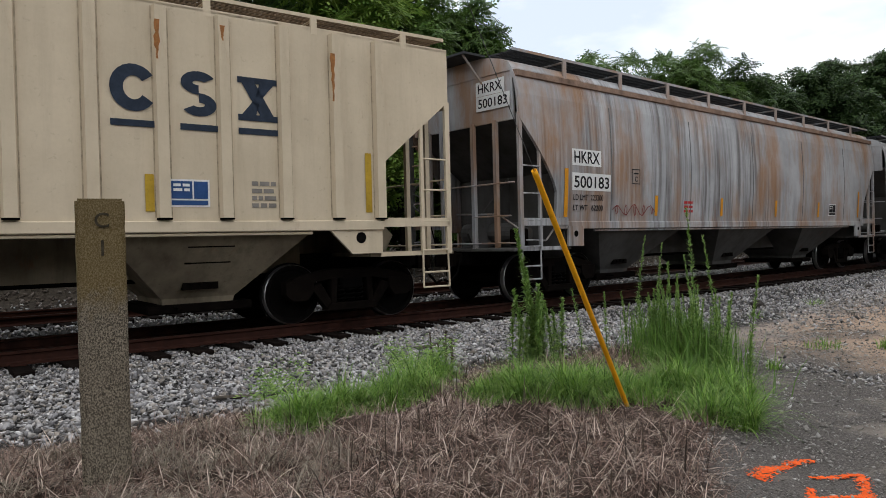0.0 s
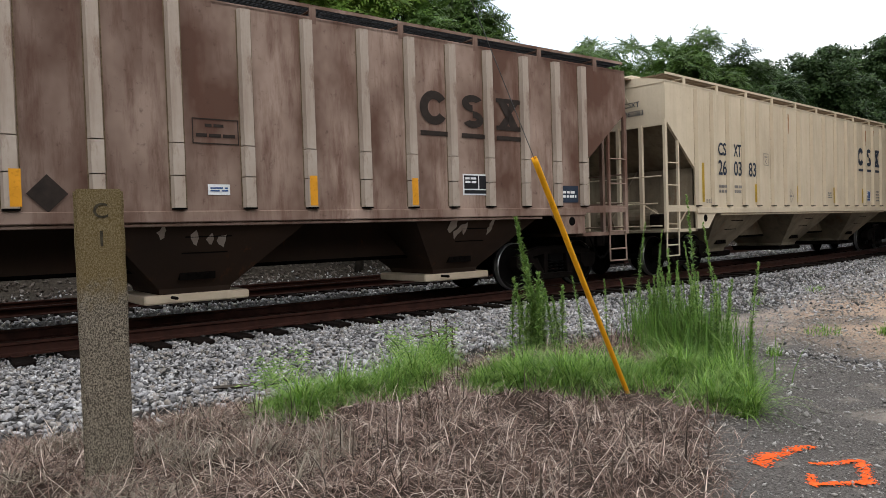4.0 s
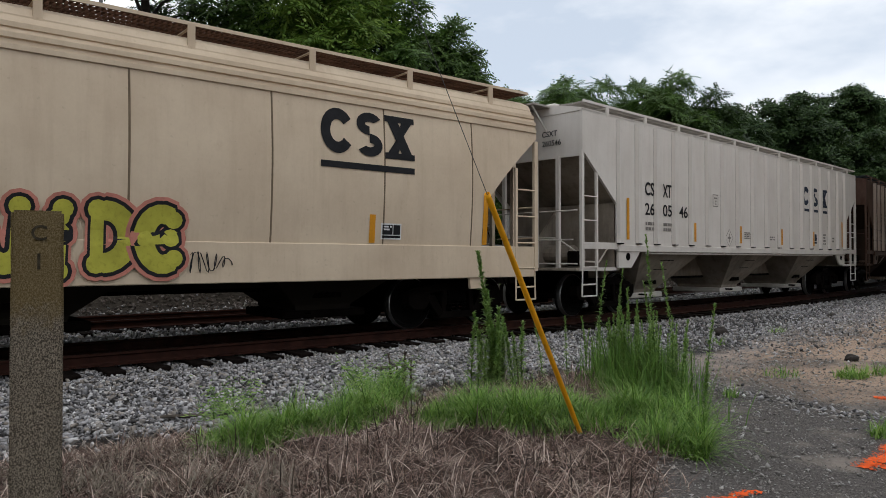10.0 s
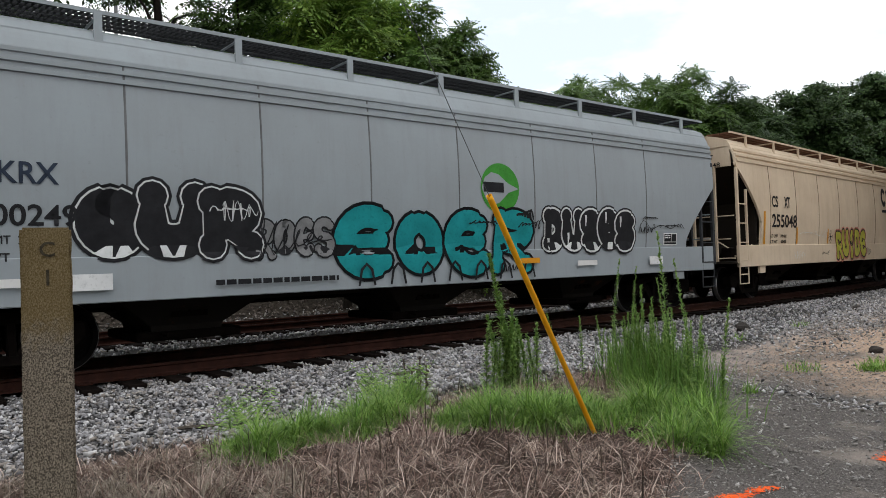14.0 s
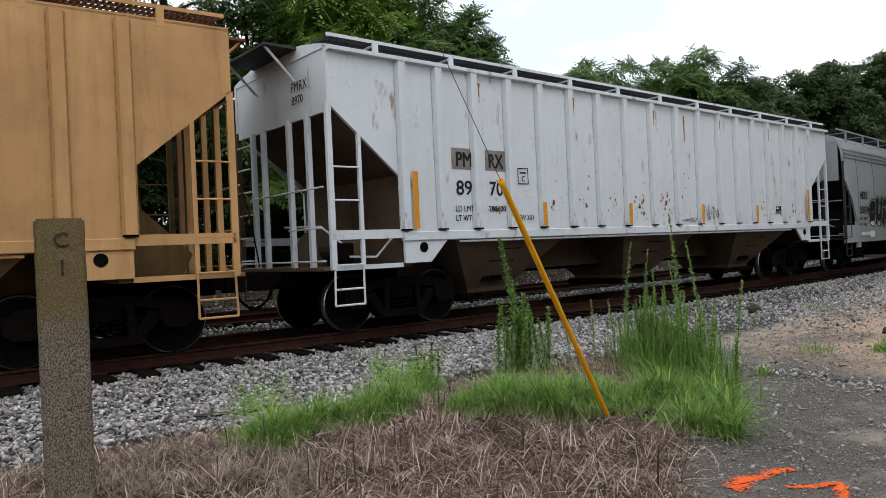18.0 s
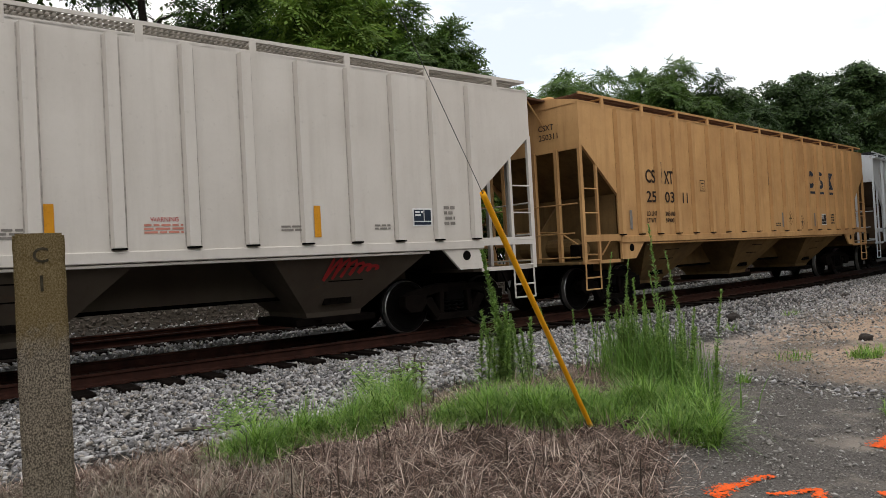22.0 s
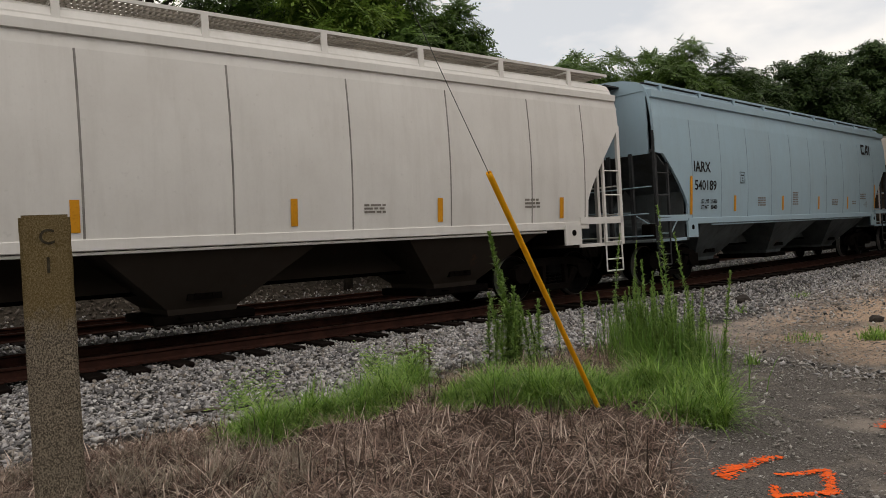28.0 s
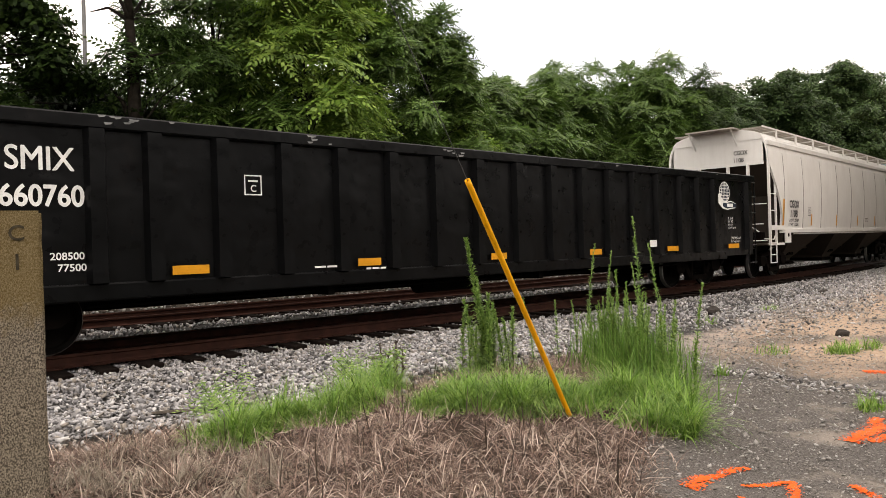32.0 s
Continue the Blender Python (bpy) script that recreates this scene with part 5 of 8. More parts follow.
# ---------------------------------------------------------------- flat marks on a car's side
class Side:
    """The near side of a car: where its skin lies at a height, and what is painted on it."""

    def __init__(self, root, skin, curved):
        self.root, self.skin, self.curved = root, skin, curved

    def lay(self, me, name, lift=0.008, label=""):
        """Flat marks in x, z drawn onto the skin."""
        bm = bmesh.new()
        bm.from_mesh(me)
        if self.curved:
            zs = [v.co.y for v in bm.verts]
            z = math.floor(min(zs) * 5) / 5
            while z < max(zs):
                bmesh.ops.bisect_plane(bm, geom=bm.verts[:] + bm.edges[:] + bm.faces[:], plane_co=(0, z, 0), plane_no=(0, 1, 0))
                z += 0.2
        for v in bm.verts:
            v.co = Vector((v.co.x, -self.skin(v.co.y) - lift - v.co.z, v.co.y))
        bm.to_mesh(me)
        bm.free()
        return put(name, me, self.root, label=label)

    def shape(self, name, polys, mat, lift=0.008, label=""):
        bm = bmesh.new()
        for p in polys:
            bm.faces.new([bm.verts.new((q[0], q[1], q[2] if len(q) > 2 else 0)) for q in p])
        bmesh.ops.remove_doubles(bm, verts=bm.verts[:], dist=0.0004)
        bmesh.ops.triangulate(bm, faces=bm.faces)
        for f in bm.faces:
            if f.normal.z < 0:
                f.normal_flip()
        me = bpy.data.meshes.new(name)
        bm.to_mesh(me)
        bm.free()
        me.materials.append(mat)
        return self.lay(me, name, lift, label)

    def rect(self, name, x0, x1, z0, z1, mat, lift=0.008, label=""):
        n = max(1, int((z1 - z0) / 0.2)) if self.curved else 1
        zs = [z0 + (z1 - z0) * i / n for i in range(n + 1)]
        return self.shape(name, [[(x0, a), (x1, a), (x1, b), (x0, b)] for a, b in zip(zs, zs[1:])], mat, lift, label)

    def text(self, s, x, z, h, mat, w=None, bold=0.0, lift=0.01, label=""):
        me, width = fit_text(s, mat, w, h, bold)
        for v in me.vertices:
            v.co.x += x
            v.co.y += z
        return self.lay(me, "lettering", lift, label)

    def bars(self, x, z, w, h, rows, mat, seed=0, lift=0.008):
        """Small stencil lines too fine to read."""
        r = random.Random(seed)
        polys = []
        lh = h / (rows * 1.7)
        for i in range(rows):
            zz = z + h - i * lh * 1.7
            xx = x
            while xx < x + w - 0.03:
                ww = min(r.uniform(0.06, 0.2), x + w - xx)
                polys.append([(xx, zz - lh), (xx + ww, zz - lh), (xx + ww, zz), (xx, zz)])
                xx += ww + 0.025
        return tagged(self.shape("stencil_print", polys, mat, lift), kind="stuff")

    def plate_c(self, x, z, mat, s=0.3):
        b = 0.018
        self.shape("plate_mark", [[(x, z), (x + s, z), (x + s, z + b), (x, z + b)], [(x, z + s), (x + s, z + s), (x + s, z + s + b), (x, z + s + b)],
                                  [(x, z + b), (x + b, z + b), (x + b, z + s), (x, z + s)], [(x + s - b, z + b), (x + s, z + b), (x + s, z + s), (x + s - b, z + s)],
                                  [(x + 0.06, z + s * 0.7), (x + s - 0.06, z + s * 0.7), (x + s - 0.06, z + s * 0.8), (x + 0.06, z + s * 0.8)]], mat, 0.01)
        self.text("C", x + s * 0.36, z + s * 0.18, s * 0.36, mat)

    def lube(self, x, z, back, fore, w=0.52, h=0.36):
        """The small framed consolidated stencil panel."""
        self.rect("stencil_panel", x, x + w, z, z + h, fore, 0.006)
        m = 0.025
        self.shape("stencil_field", [[(x + m, z + h * 0.3), (x + w * 0.56, z + h * 0.3), (x + w * 0.56, z + h - m), (x + m, z + h - m)],
                                     [(x + w * 0.6, z + h * 0.3), (x + w - m, z + h * 0.3), (x + w - m, z + h - m), (x + w * 0.6, z + h - m)],
                                     [(x + m, z + m), (x + w - m, z + m), (x + w - m, z + h * 0.24), (x + m, z + h * 0.24)]], back, 0.011)
        self.bars(x + 0.05, z + h * 0.5, w * 0.4, h * 0.34, 2, fore, 3, 0.014)

    def diamond(self, x, z, r, mat):
        t = 0.02
        o, i = [(x, z + r), (x + r, z), (x, z - r), (x - r, z)], [(x, z + r - t), (x + r - t, z), (x, z - r + t), (x - r + t, z)]
        self.shape("placard_mark", [[o[k], o[(k + 1) % 4], i[(k + 1) % 4], i[k]] for k in range(4)] + [[(x - 0.02, z - 0.12), (x + 0.02, z - 0.12), (x + 0.02, z + 0.12), (x - 0.02, z + 0.12)], [(x - 0.1, z - 0.02), (x + 0.1, z - 0.02), (x + 0.1, z + 0.02), (x - 0.1, z + 0.02)]], mat, 0.01)

    def emblem(self, x0, x1, z0, z1, mat, bars=True):
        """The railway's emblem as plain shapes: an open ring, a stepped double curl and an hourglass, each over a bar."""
        w = (x1 - x0)
        cw = w * (0.26 if bars else 0.335)
        zb = z0 + (z1 - z0) * 0.24
        h = z1 - zb
        cz = (zb + z1) / 2
        polys = []
        # open ring
        cx = x0 + cw / 2
        a0, a1, n = 0.62, 2 * math.pi - 0.62, 18
        ring = []
        for i in range(n + 1):
            a = a0 + (a1 - a0) * i / n
            ring.append(((cx + cw / 2 * math.cos(a), cz + h / 2 * math.sin(a)), (cx + cw * 0.22 * math.cos(a), cz + h * 0.25 * math.sin(a))))
        polys += [[ring[i][0], ring[i + 1][0], ring[i + 1][1], ring[i][1]] for i in range(n)]
        # stepped double curl
        cx = x0 + w * 0.5
        e = cw * 0.41
        t = h * 0.2
        for zz, s in ((cz + h * 0.24, 1), (cz - h * 0.24, -1)):
            lo, hi = (0.5, 1.5 * math.pi) if s > 0 else (0.5 + math.pi, 2.5 * math.pi)
            arc = []
            for i in range(13):
                a = lo + (hi - lo) * i / 12
                arc.append(((cx + e * math.cos(a), zz + (h * 0.26) * math.sin(a)), (cx + e * 0.34 * math.cos(a), zz + h * 0.05 * math.sin(a))))
            polys += [[arc[i][0], arc[i + 1][0], arc[i + 1][1], arc[i][1]] for i in range(12)]
        # hourglass
        cx = x1 - cw / 2
        g = cw * 0.5
        k = h * 0.14
        polys += [[(cx - g, z1 - k), (cx + g, z1 - k), (cx + g, z1), (cx - g, z1)], [(cx - g, zb), (cx + g, zb), (cx + g, zb + k), (cx - g, zb + k)]]
        polys += [[(cx - g * 0.8, z1 - k), (cx - g * 0.1, z1 - k), (cx + g * 0.8, zb + k), (cx + g * 0.1, zb + k)], [(cx + g * 0.1, z1 - k), (cx + g * 0.8, z1 - k), (cx + g * 0.16, cz), (cx - g * 0.1, cz + h * 0.08)], [(cx - g * 0.8, zb + k), (cx - g * 0.1, zb + k), (cx + g * 0.1, cz - h * 0.08), (cx - g * 0.16, cz)]]
        if bars:
            for cx in (x0 + cw / 2, x0 + w * 0.5, x1 - cw / 2):
                g = cw * (0.5 if cx != x0 + w * 0.5 else 0.44)
                polys.append([(cx - g, z0), (cx + g, z0), (cx + g, z0 + h * 0.14), (cx - g, z0 + h * 0.14)])
        else:
            polys.append([(x0, z0), (x1, z0), (x1, z0 + h * 0.14), (x0, z0 + h * 0.14)])
        cuts = (0, 18, 42, 47, len(polys))
        for i, (p, q) in enumerate(zip(cuts, cuts[1:])):
            if i < 3:
                self.shape("emblem_shape", polys[p:q], mat, 0.012)
            else:
                for one in polys[p:q]:
                    self.shape("emblem_bar", [one], mat, 0.012)

    def mark_letters(self, x, z, h, mat, pair="CS"):
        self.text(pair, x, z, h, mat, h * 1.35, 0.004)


# ---------------------------------------------------------------- covered hoppers
def grating_mesh(length, width, mat):
    """Expanded-metal walkway: crossing slats and edge strips."""
    bm = bmesh.new()
    n = int(length / 0.075)
    for i in range(n):
        x = -length / 2 + length * (i + 0.5) / n
        for k in (-1, 1):
            a, b = (x - 0.06 * k, 0), (x + 0.06 * k, width)
            v = [bm.verts.new(p) for p in ((a[0] - 0.007, a[1], 0), (a[0] + 0.007, a[1], 0), (b[0] + 0.007, b[1], 0), (b[0] - 0.007, b[1], 0))]
            t = [bm.verts.new((q.co.x, q.co.y, 0.03)) for q in v]
            for q in ((v[0], v[1], t[1], t[0]), (v[2], v[3], t[3], t[2]), (v[0], v[3], t[3], t[0]), (v[1], v[2], t[2], t[1])):
                bm.faces.new(q)
    for y in np.linspace(0, width, 5):
        add_box(bm, -length / 2, length / 2, y - 0.008, y + 0.008, -0.005, 0.035)
    return mesh_of("running_board", bm, mat)


def ladder(root, x, y, z0, z1, zs, w, mat, zr1=None):
    """Two stiles and rungs at a car's corner; w is signed toward the car's middle."""
    bm = bmesh.new()
    add_box(bm, x - 0.045, x + 0.045, y - 0.03, y + 0.03, z0, z1)
    zz = zr1 or zs[-1] + 0.35
    add_box(bm, x + w - 0.03, x + w + 0.03, y - 0.025, y + 0.025, z0 + 0.05, zz)
    lad = part("ladder", bm, mat, root, "steel corner ladder")
    bm = bmesh.new()
    add_bar(bm, (x, y - 0.02, 0), (x + w, y - 0.02, 0), 0.014, 6)
    me = mesh_of("rung", bm, mat)
    for z in zs:
        put("rung", me, lad, (0, 0, z))
    s = 1 if w > 0 else -1
    part("stirrup", bars(((x + s * 0.02, y, z0 + 0.05), (x + s * 0.0, y, 0.48)), ((x + s * 0.0, y, 0.48), (x + w, y, 0.48)), ((x + w, y, 0.48), (x + w, y, z0 + 0.05)), ((x, y, 0.72), (x + w, y, 0.72)), r=0.017), mat, lad)
    return lad


def end_limits(style):
    """How far from the middle the side reaches at a height, as a share below the half length."""
    if style == "ribbed":
        return lambda z, H: H - 1.3 if z < 2.42 else H - 1.3 * (1 - (z - 2.42) / 1.08) if z < 3.5 else H
    if style != "smooth":
        top, depth, low, lip = style
        return lambda z, H: H - depth if z < low else H - lip - (depth - lip) * (1 - ((z - low) / (top - low)) ** 1.25) if z < top else H
    return lambda z, H: H - 1.28 + (0.08 * (1.7 - z) / 0.3 if z < 1.7 else 0) if z < 1.9 else H - 1.28 * (1 - ((z - 1.9) / 1.6) ** 1.7) if z < 3.5 else H


def hopper_car(u, H, style, mats, label, sill=(1.46, 1.6), eave=4.34, board="plain", lower=1.5, sill_depth=0.0, seams=(), rib_mat=None, board_z=None, fascia=None, eave_mat=None, cut=None, seam_mat=None, ribs=None, ladder_mat=None, crease_mat=None, gate_mat=None):
    """A covered hopper, built about its middle with z from the rail head. mats: body, lower, board."""
    body, low, bmat = mats
    root = tagged(empty("hopper_car"), label, "railcar", "cars of the passing train")
    TRAIN.append((root, u, 7.05))
    ribbed = style == "ribbed"
    lim = end_limits(cut or style)
    etop = cut[0] if cut else 3.38
    z0, z1 = sill
    if ribbed:
        def skin(z):
            return 1.58 if z < eave - 0.06 else 1.58
    else:
        def skin(z):
            t = min(1, max(0, (z - z0) / (eave - z0)))
            return 1.53 + 0.075 * math.sin(math.pi * min(1, t * 1.05)) - (0.12 * max(0, (t - 0.86) / 0.14) ** 2)

    # sides
    zs = sorted({round(z, 3) for z in [z0, 1.7, 1.9, 2.1, 2.26, 2.42, 2.6, 2.8, 3.0, 3.2, 3.35, 3.5, 3.7, 3.85, eave - 0.22, eave - 0.12, eave - 0.05, eave] + ([cut[2], cut[0] - 0.01, cut[0] + 0.01] if cut else []) if z0 <= z <= eave})
    for s, nm in ((-1, "near"), (1, "far")):
        bm = bmesh.new()
        rows = []
        for z in zs:
            xe = lim(z, H)
            rows.append([[bm.verts.new((xe * k / 6, s * (skin(z) - d), z)) for k in range(-6, 7)] for d in (0, 0.06)])
        for a, b in zip(rows, rows[1:]):
            for d in (0, 1):
                for i in range(12):
                    bm.faces.new((a[d][i], a[d][i + 1], b[d][i + 1], b[d][i]))
            for i in (0, 12):
                bm.faces.new((a[0][i], a[1][i], b[1][i], b[0][i]))
        for r in (rows[0], rows[-1]):
            for i in range(12):
                bm.faces.new((r[0][i], r[0][i + 1], r[1][i + 1], r[1][i]))
        part("side_panel", bm, body, root)
    ys = skin(eave)

    # roof
    bm = bmesh.new()
    n = 10
    arc = [(ys * math.cos(math.pi * i / n), eave + 0.02 + (0.2 * math.sin(math.pi * i / n) ** 2 if ribbed else 0.34 * math.sin(math.pi * i / n))) for i in range(n + 1)]
    add_prism(bm, arc + [(-ys, eave - 0.03), (ys, eave - 0.03)][::1], "x", -H, H)
    part("roof", bm, body, root)
    hatch = mesh_of("roof_hatch", box_bm(-3.6, 3.6, -0.32, 0.32, eave + 0.3, eave + 0.42, bevel=0.03), body)
    for x in (-H / 2, H / 2):
        put("roof_hatch", hatch, root, (x, 0, 0))

    # running boards and brackets
    bz = board_z or eave + 0.15
    gr = grating_mesh(2 * H - 0.2, 0.62, bmat)
    for s in (-1, 1):
        b = put("running_board", gr, root, (0, -ys + 0.02 if s < 0 else ys - 0.66, bz))
        if s < 0:
            rail = bmesh.new()
            add_box(rail, -H + 0.05, H - 0.05, -0.012, 0.012, 0.0, 0.05)
            put("edge_strip", mesh_of("edge_strip", rail, body), b, (0, 0, 0))
    bra = bmesh.new()
    add_box(bra, -0.05, 0.05, -0.015, 0.02, eave - bz - 0.08, 0.02)
    add_bar(bra, (0, 0.02, -0.02), (0, 0.6, -0.02), 0.02, 5)
    bra = mesh_of("bracket", bra, body)
    step = 1.55 if ribbed else 1.85
    k = int((H - 0.3) / step)
    for i in range(-k, k + 1):
        put("bracket", bra, root, (i * step, -ys + 0.012, bz))
    for s in (-1, 1):
        x = s * H
        bm = bmesh.new()
        add_box(bm, min(x, x + s * 0.55), max(x, x + s * 0.55), -0.75, 0.75, bz - 0.02, bz + 0.02)
        part("end_platform", bm, bmat, root, "grating platform over the car end")
        for y in (-0.65, 0.65):
            part("platform_brace", bars(((x + s * 0.5, y, bz), (x, y, bz - 0.5)), r=0.022), body, root)

    # ribs, or welded seams
    if ribbed:
        bm = bmesh.new()
        cuts = (z1, 2.02, 2.44, eave - 0.05) if rib_mat else (z1, eave - 0.05)
        for k, (lo, hi) in enumerate(zip(cuts, cuts[1:])):
            w = 0.092 + 0.004 * (k % 2)
            add_prism(bm, [(-w, 0), (-w + 0.022, -0.082), (w - 0.022, -0.082), (w, 0)], "z", lo, hi - (0.014 if k < len(cuts) - 2 else 0))
        rib = mesh_of("rib", bm, rib_mat or body)
        # strips beside each rib: crease shade put into colour, grime on the brown
        bm = bmesh.new()
        for k in (-1, 1):
            add_box(bm, k * 0.102 - 0.008, k * 0.102 + 0.008, -0.003, 0.004, z1, eave - 0.06)
        joint = mesh_of("rib_joint", bm, crease_mat) if crease_mat else None
        # thin black strip for the dark line below each rib
        foot = mesh_of("rib_foot", box_bm(-0.09, 0.09, -0.07, 0, z1 - 0.025, z1 - 0.002), M_BLACK)
        for x in ribs or [v * (H - 1.35) / 7.25 for v in RIBS]:
            r = put("rib", rib, root, (x, -skin(2), 0))
            put("rib_foot", foot, r)
            if joint:
                put("rib_joint", joint, r)
    else:
        for x in seams:
            bm = bmesh.new()
            rows = []
            for z in [q for q in zs if q < eave - 0.3]:
                if abs(x) < lim(z, H) - 0.05:
                    rows.append([bm.verts.new((x + dx, -skin(z) - dy, z)) for dx, dy in ((-0.018, -0.003), (-0.007, 0.007), (0.007, 0.007), (0.018, -0.003))])
            for a, b in zip(rows, rows[1:]):
                for i in range(3):
                    bm.faces.new((a[i], a[i + 1], b[i + 1], b[i]))
            part("weld_seam", bm, seam_mat or body, root)
    if fascia:
        for fz, fh, proud in fascia:
            bm = bmesh.new()
            add_prism(bm, [(-skin(fz) - proud, fz), (-skin(fz) - proud, fz + fh), (-skin(fz + fh) + 0.02, fz + fh + 0.015), (-skin(fz) + 0.02, fz - 0.015)], "x", -H + 0.02, H - 0.02)
            part("eave_strip", bm, eave_mat or body, root)

    # sills
    for s in (-1, 1):
        bm = bmesh.new()
        yo = s * (skin(z0) + 0.035)
        L = lim(z0, H) if not sill_depth else H - 0.05
        add_box(bm, -L, L, min(yo, yo - s * 0.1), max(yo, yo - s * 0.1), z0 - 0.05 - sill_depth, z0 + 0.1)
        bmesh.ops.bevel(bm, geom=bm.edges[:], offset=0.012, segments=1, affect="EDGES")
        part("side_sill", bm, body, root)
        if not sill_depth:
            bm = bars(((-L + 1.2, s * (skin(z0) - 0.02), z0 - 0.08), (L - 1.2, s * (skin(z0) - 0.02), z0 - 0.08)), r=0.022)
            part("sill_pipe", bm, body, root)
    # ends
    for e in (-1, 1):
        x = e * (H - 0.02)
        bm = bmesh.new()
        add_prism(bm, [(-ys, etop), (ys, etop)] + [(p[0] * 0.995, p[1] - 0.005) for p in arc], "x", min(x, x - e * 0.05), max(x, x - e * 0.05))
        part("end_sheet", bm, body, root)
        bm = bmesh.new()
        a, b = (x - e * 0.06, etop + 0.04), (e * (H - 1.42), etop - 0.9)
        t = 0.05
        v = [bm.verts.new(p) for p in ((a[0], -1.5, a[1]), (a[0], 1.5, a[1]), (b[0], 1.5, b[1]), (b[0], -1.5, b[1]))]
        w = [bm.verts.new(p.co + Vector((0, 0, t))) for p in v]
        for q in ((0, 1, 2, 3), (4, 7, 6, 5), (0, 4, 5, 1), (1, 5, 6, 2), (2, 6, 7, 3), (3, 7, 4, 0)):
            bm.faces.new([(v + w)[i] for i in q])
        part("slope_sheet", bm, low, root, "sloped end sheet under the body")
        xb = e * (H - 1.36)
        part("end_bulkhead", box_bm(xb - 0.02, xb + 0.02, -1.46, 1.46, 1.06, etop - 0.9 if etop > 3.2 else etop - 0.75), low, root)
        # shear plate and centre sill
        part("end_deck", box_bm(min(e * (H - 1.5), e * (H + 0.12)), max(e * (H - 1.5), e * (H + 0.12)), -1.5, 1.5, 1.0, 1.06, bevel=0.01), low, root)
        part("web_plate", prism([(e * (H - 1.35), 1.06), (e * (H - 0.3), 1.06), (e * (H - 0.15), 1.35), (e * (H - 1.35), 2.5)], "y", -0.03, 0.03), low, root)
        part("air_reservoir", bars(((e * (H - 0.85), -0.75, 1.36), (e * (H - 0.85), 0.75, 1.36)), r=0.2, sides=14), low, root) if e < 0 else None
        for y in (-0.95, -0.35, 0.55, 0.95):
            part("end_post", box_bm(x - 0.04, x + 0.04, y - 0.04, y + 0.04, 1.0, etop + 0.04), ladder_mat or body, root)
        part("end_handrail", bars(((x + e * 0.1, -1.5, 2.25), (x + e * 0.1, 0.9, 2.25)), ((x + e * 0.1, -1.4, 1.65), (x + e * 0.1, -0.4, 1.65)), ((x + e * 0.1, -1.5, 1.15), (x + e * 0.1, 1.4, 1.15)), r=0.015), body, root)
        part("step_treads", bars(*[((x + e * 0.08, 0.95, z), (x + e * 0.08, 1.42, z)) for z in (1.2, 1.6, 2.0, 2.4, 2.8, 3.2)], r=0.015), body, root)
        if e < 0:
            part("brake_cylinder", bars(((x + 0.75, -1.05, 1.32), (x + 0.75, -0.55, 1.32)), r=0.13, sides=12), low, root)
            part("brake_valve", box_bm(x + 0.35, x + 0.6, -1.2, -0.9, 1.1, 1.42, bevel=0.03), M_TRUCK, root)
            part("brake_pipe", bars(((x + 0.5, -1.2, 1.2), (x + 0.9, -1.35, 1.18)), ((x + 0.9, -1.35, 1.18), (x + 1.25, -1.35, 1.5)), ((x + 0.45, -1.1, 1.4), (x + 0.3, -0.7, 1.7)), ((x + 0.3, -0.7, 1.7), (x + 0.3, 0.5, 1.75)), r=0.018), body, root)
            part("brake_chain_rod", bars(((x - 0.1, 1.0, 2.0), (x - 0.1, 0.7, 1.1)), r=0.014), M_TRUCK, root)
        put("coupler", COUPLER, root, (e * (H + 0.05), 0, 0)).rotation_euler = (0, 0, 0 if e > 0 else math.pi)
        part("air_hose", bars(((e * (H + 0.3), -0.3, 0.95), (e * (H + 0.45), -0.32, 0.6)), ((e * (H + 0.45), -0.32, 0.6), (e * (H + 0.62), -0.3, 0.45)), ((e * (H + 0.62), -0.3, 0.45), (e * (H + 0.75), -0.28, 0.5)), r=0.022), M_BLACK, root)
        # corner ladders; the far ones take underbody paint as painted shade
        for s in (-1, 1):
            ladder(root, e * (H - 0.02), s * 1.55, 1.02, 3.5, (1.08, 1.55, 2.05, 2.55), -e * 0.52, (ladder_mat or body) if s < 0 else low, 3.1 if ribbed else min(2.95, etop))
        # side sill over the truck and jacking pad
        for s in (-1, 1):
            if not sill_depth:
                part("sill_extension", box_bm(min(e * (H - 1.32), e * H), max(e * (H - 1.32), e * H), s * 1.55 - 0.03, s * 1.55 + 0.03, 1.46, 1.6), body, root)
                part("lower_rail", box_bm(min(e * (H - 1.32), e * H), max(e * (H - 1.32), e * H), s * 1.5 - 0.03, s * 1.5 + 0.03, 1.0, 1.07), body, root)
                reach = (1.85, 2.25, 1.7) if ribbed else (1.78, 1.78, 1.54)
                part("jacking_pad", prism([(e * (H - 1.32), 1.45), (e * (H - 1.32), 1.06), (e * (H - reach[0]), 1.06), (e * (H - reach[1]), 1.45)], "y", s * 1.56 - 0.025, s * 1.56 + 0.025), body, root)
                # the eye's hole is a black disc, its inner shade put into colour
                part("lifting_eye_disc", bars(((e * (H - reach[2]), s * 1.57, 1.3), (e * (H - reach[2]), s * 1.592, 1.3)), r=0.085 if ribbed else 0.06, sides=14), M_BLACK, root)
            else:
                part("jacking_pad", prism([(e * (H - 1.32), 0.95), (e * (H - 1.3), 0.72), (e * (H - 1.65), 0.72), (e * (H - 1.68), 0.95)], "y", s * 1.5 - 0.03, s * 1.5 + 0.03), body, root)
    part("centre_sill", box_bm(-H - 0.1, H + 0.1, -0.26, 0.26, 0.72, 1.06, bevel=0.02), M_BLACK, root)
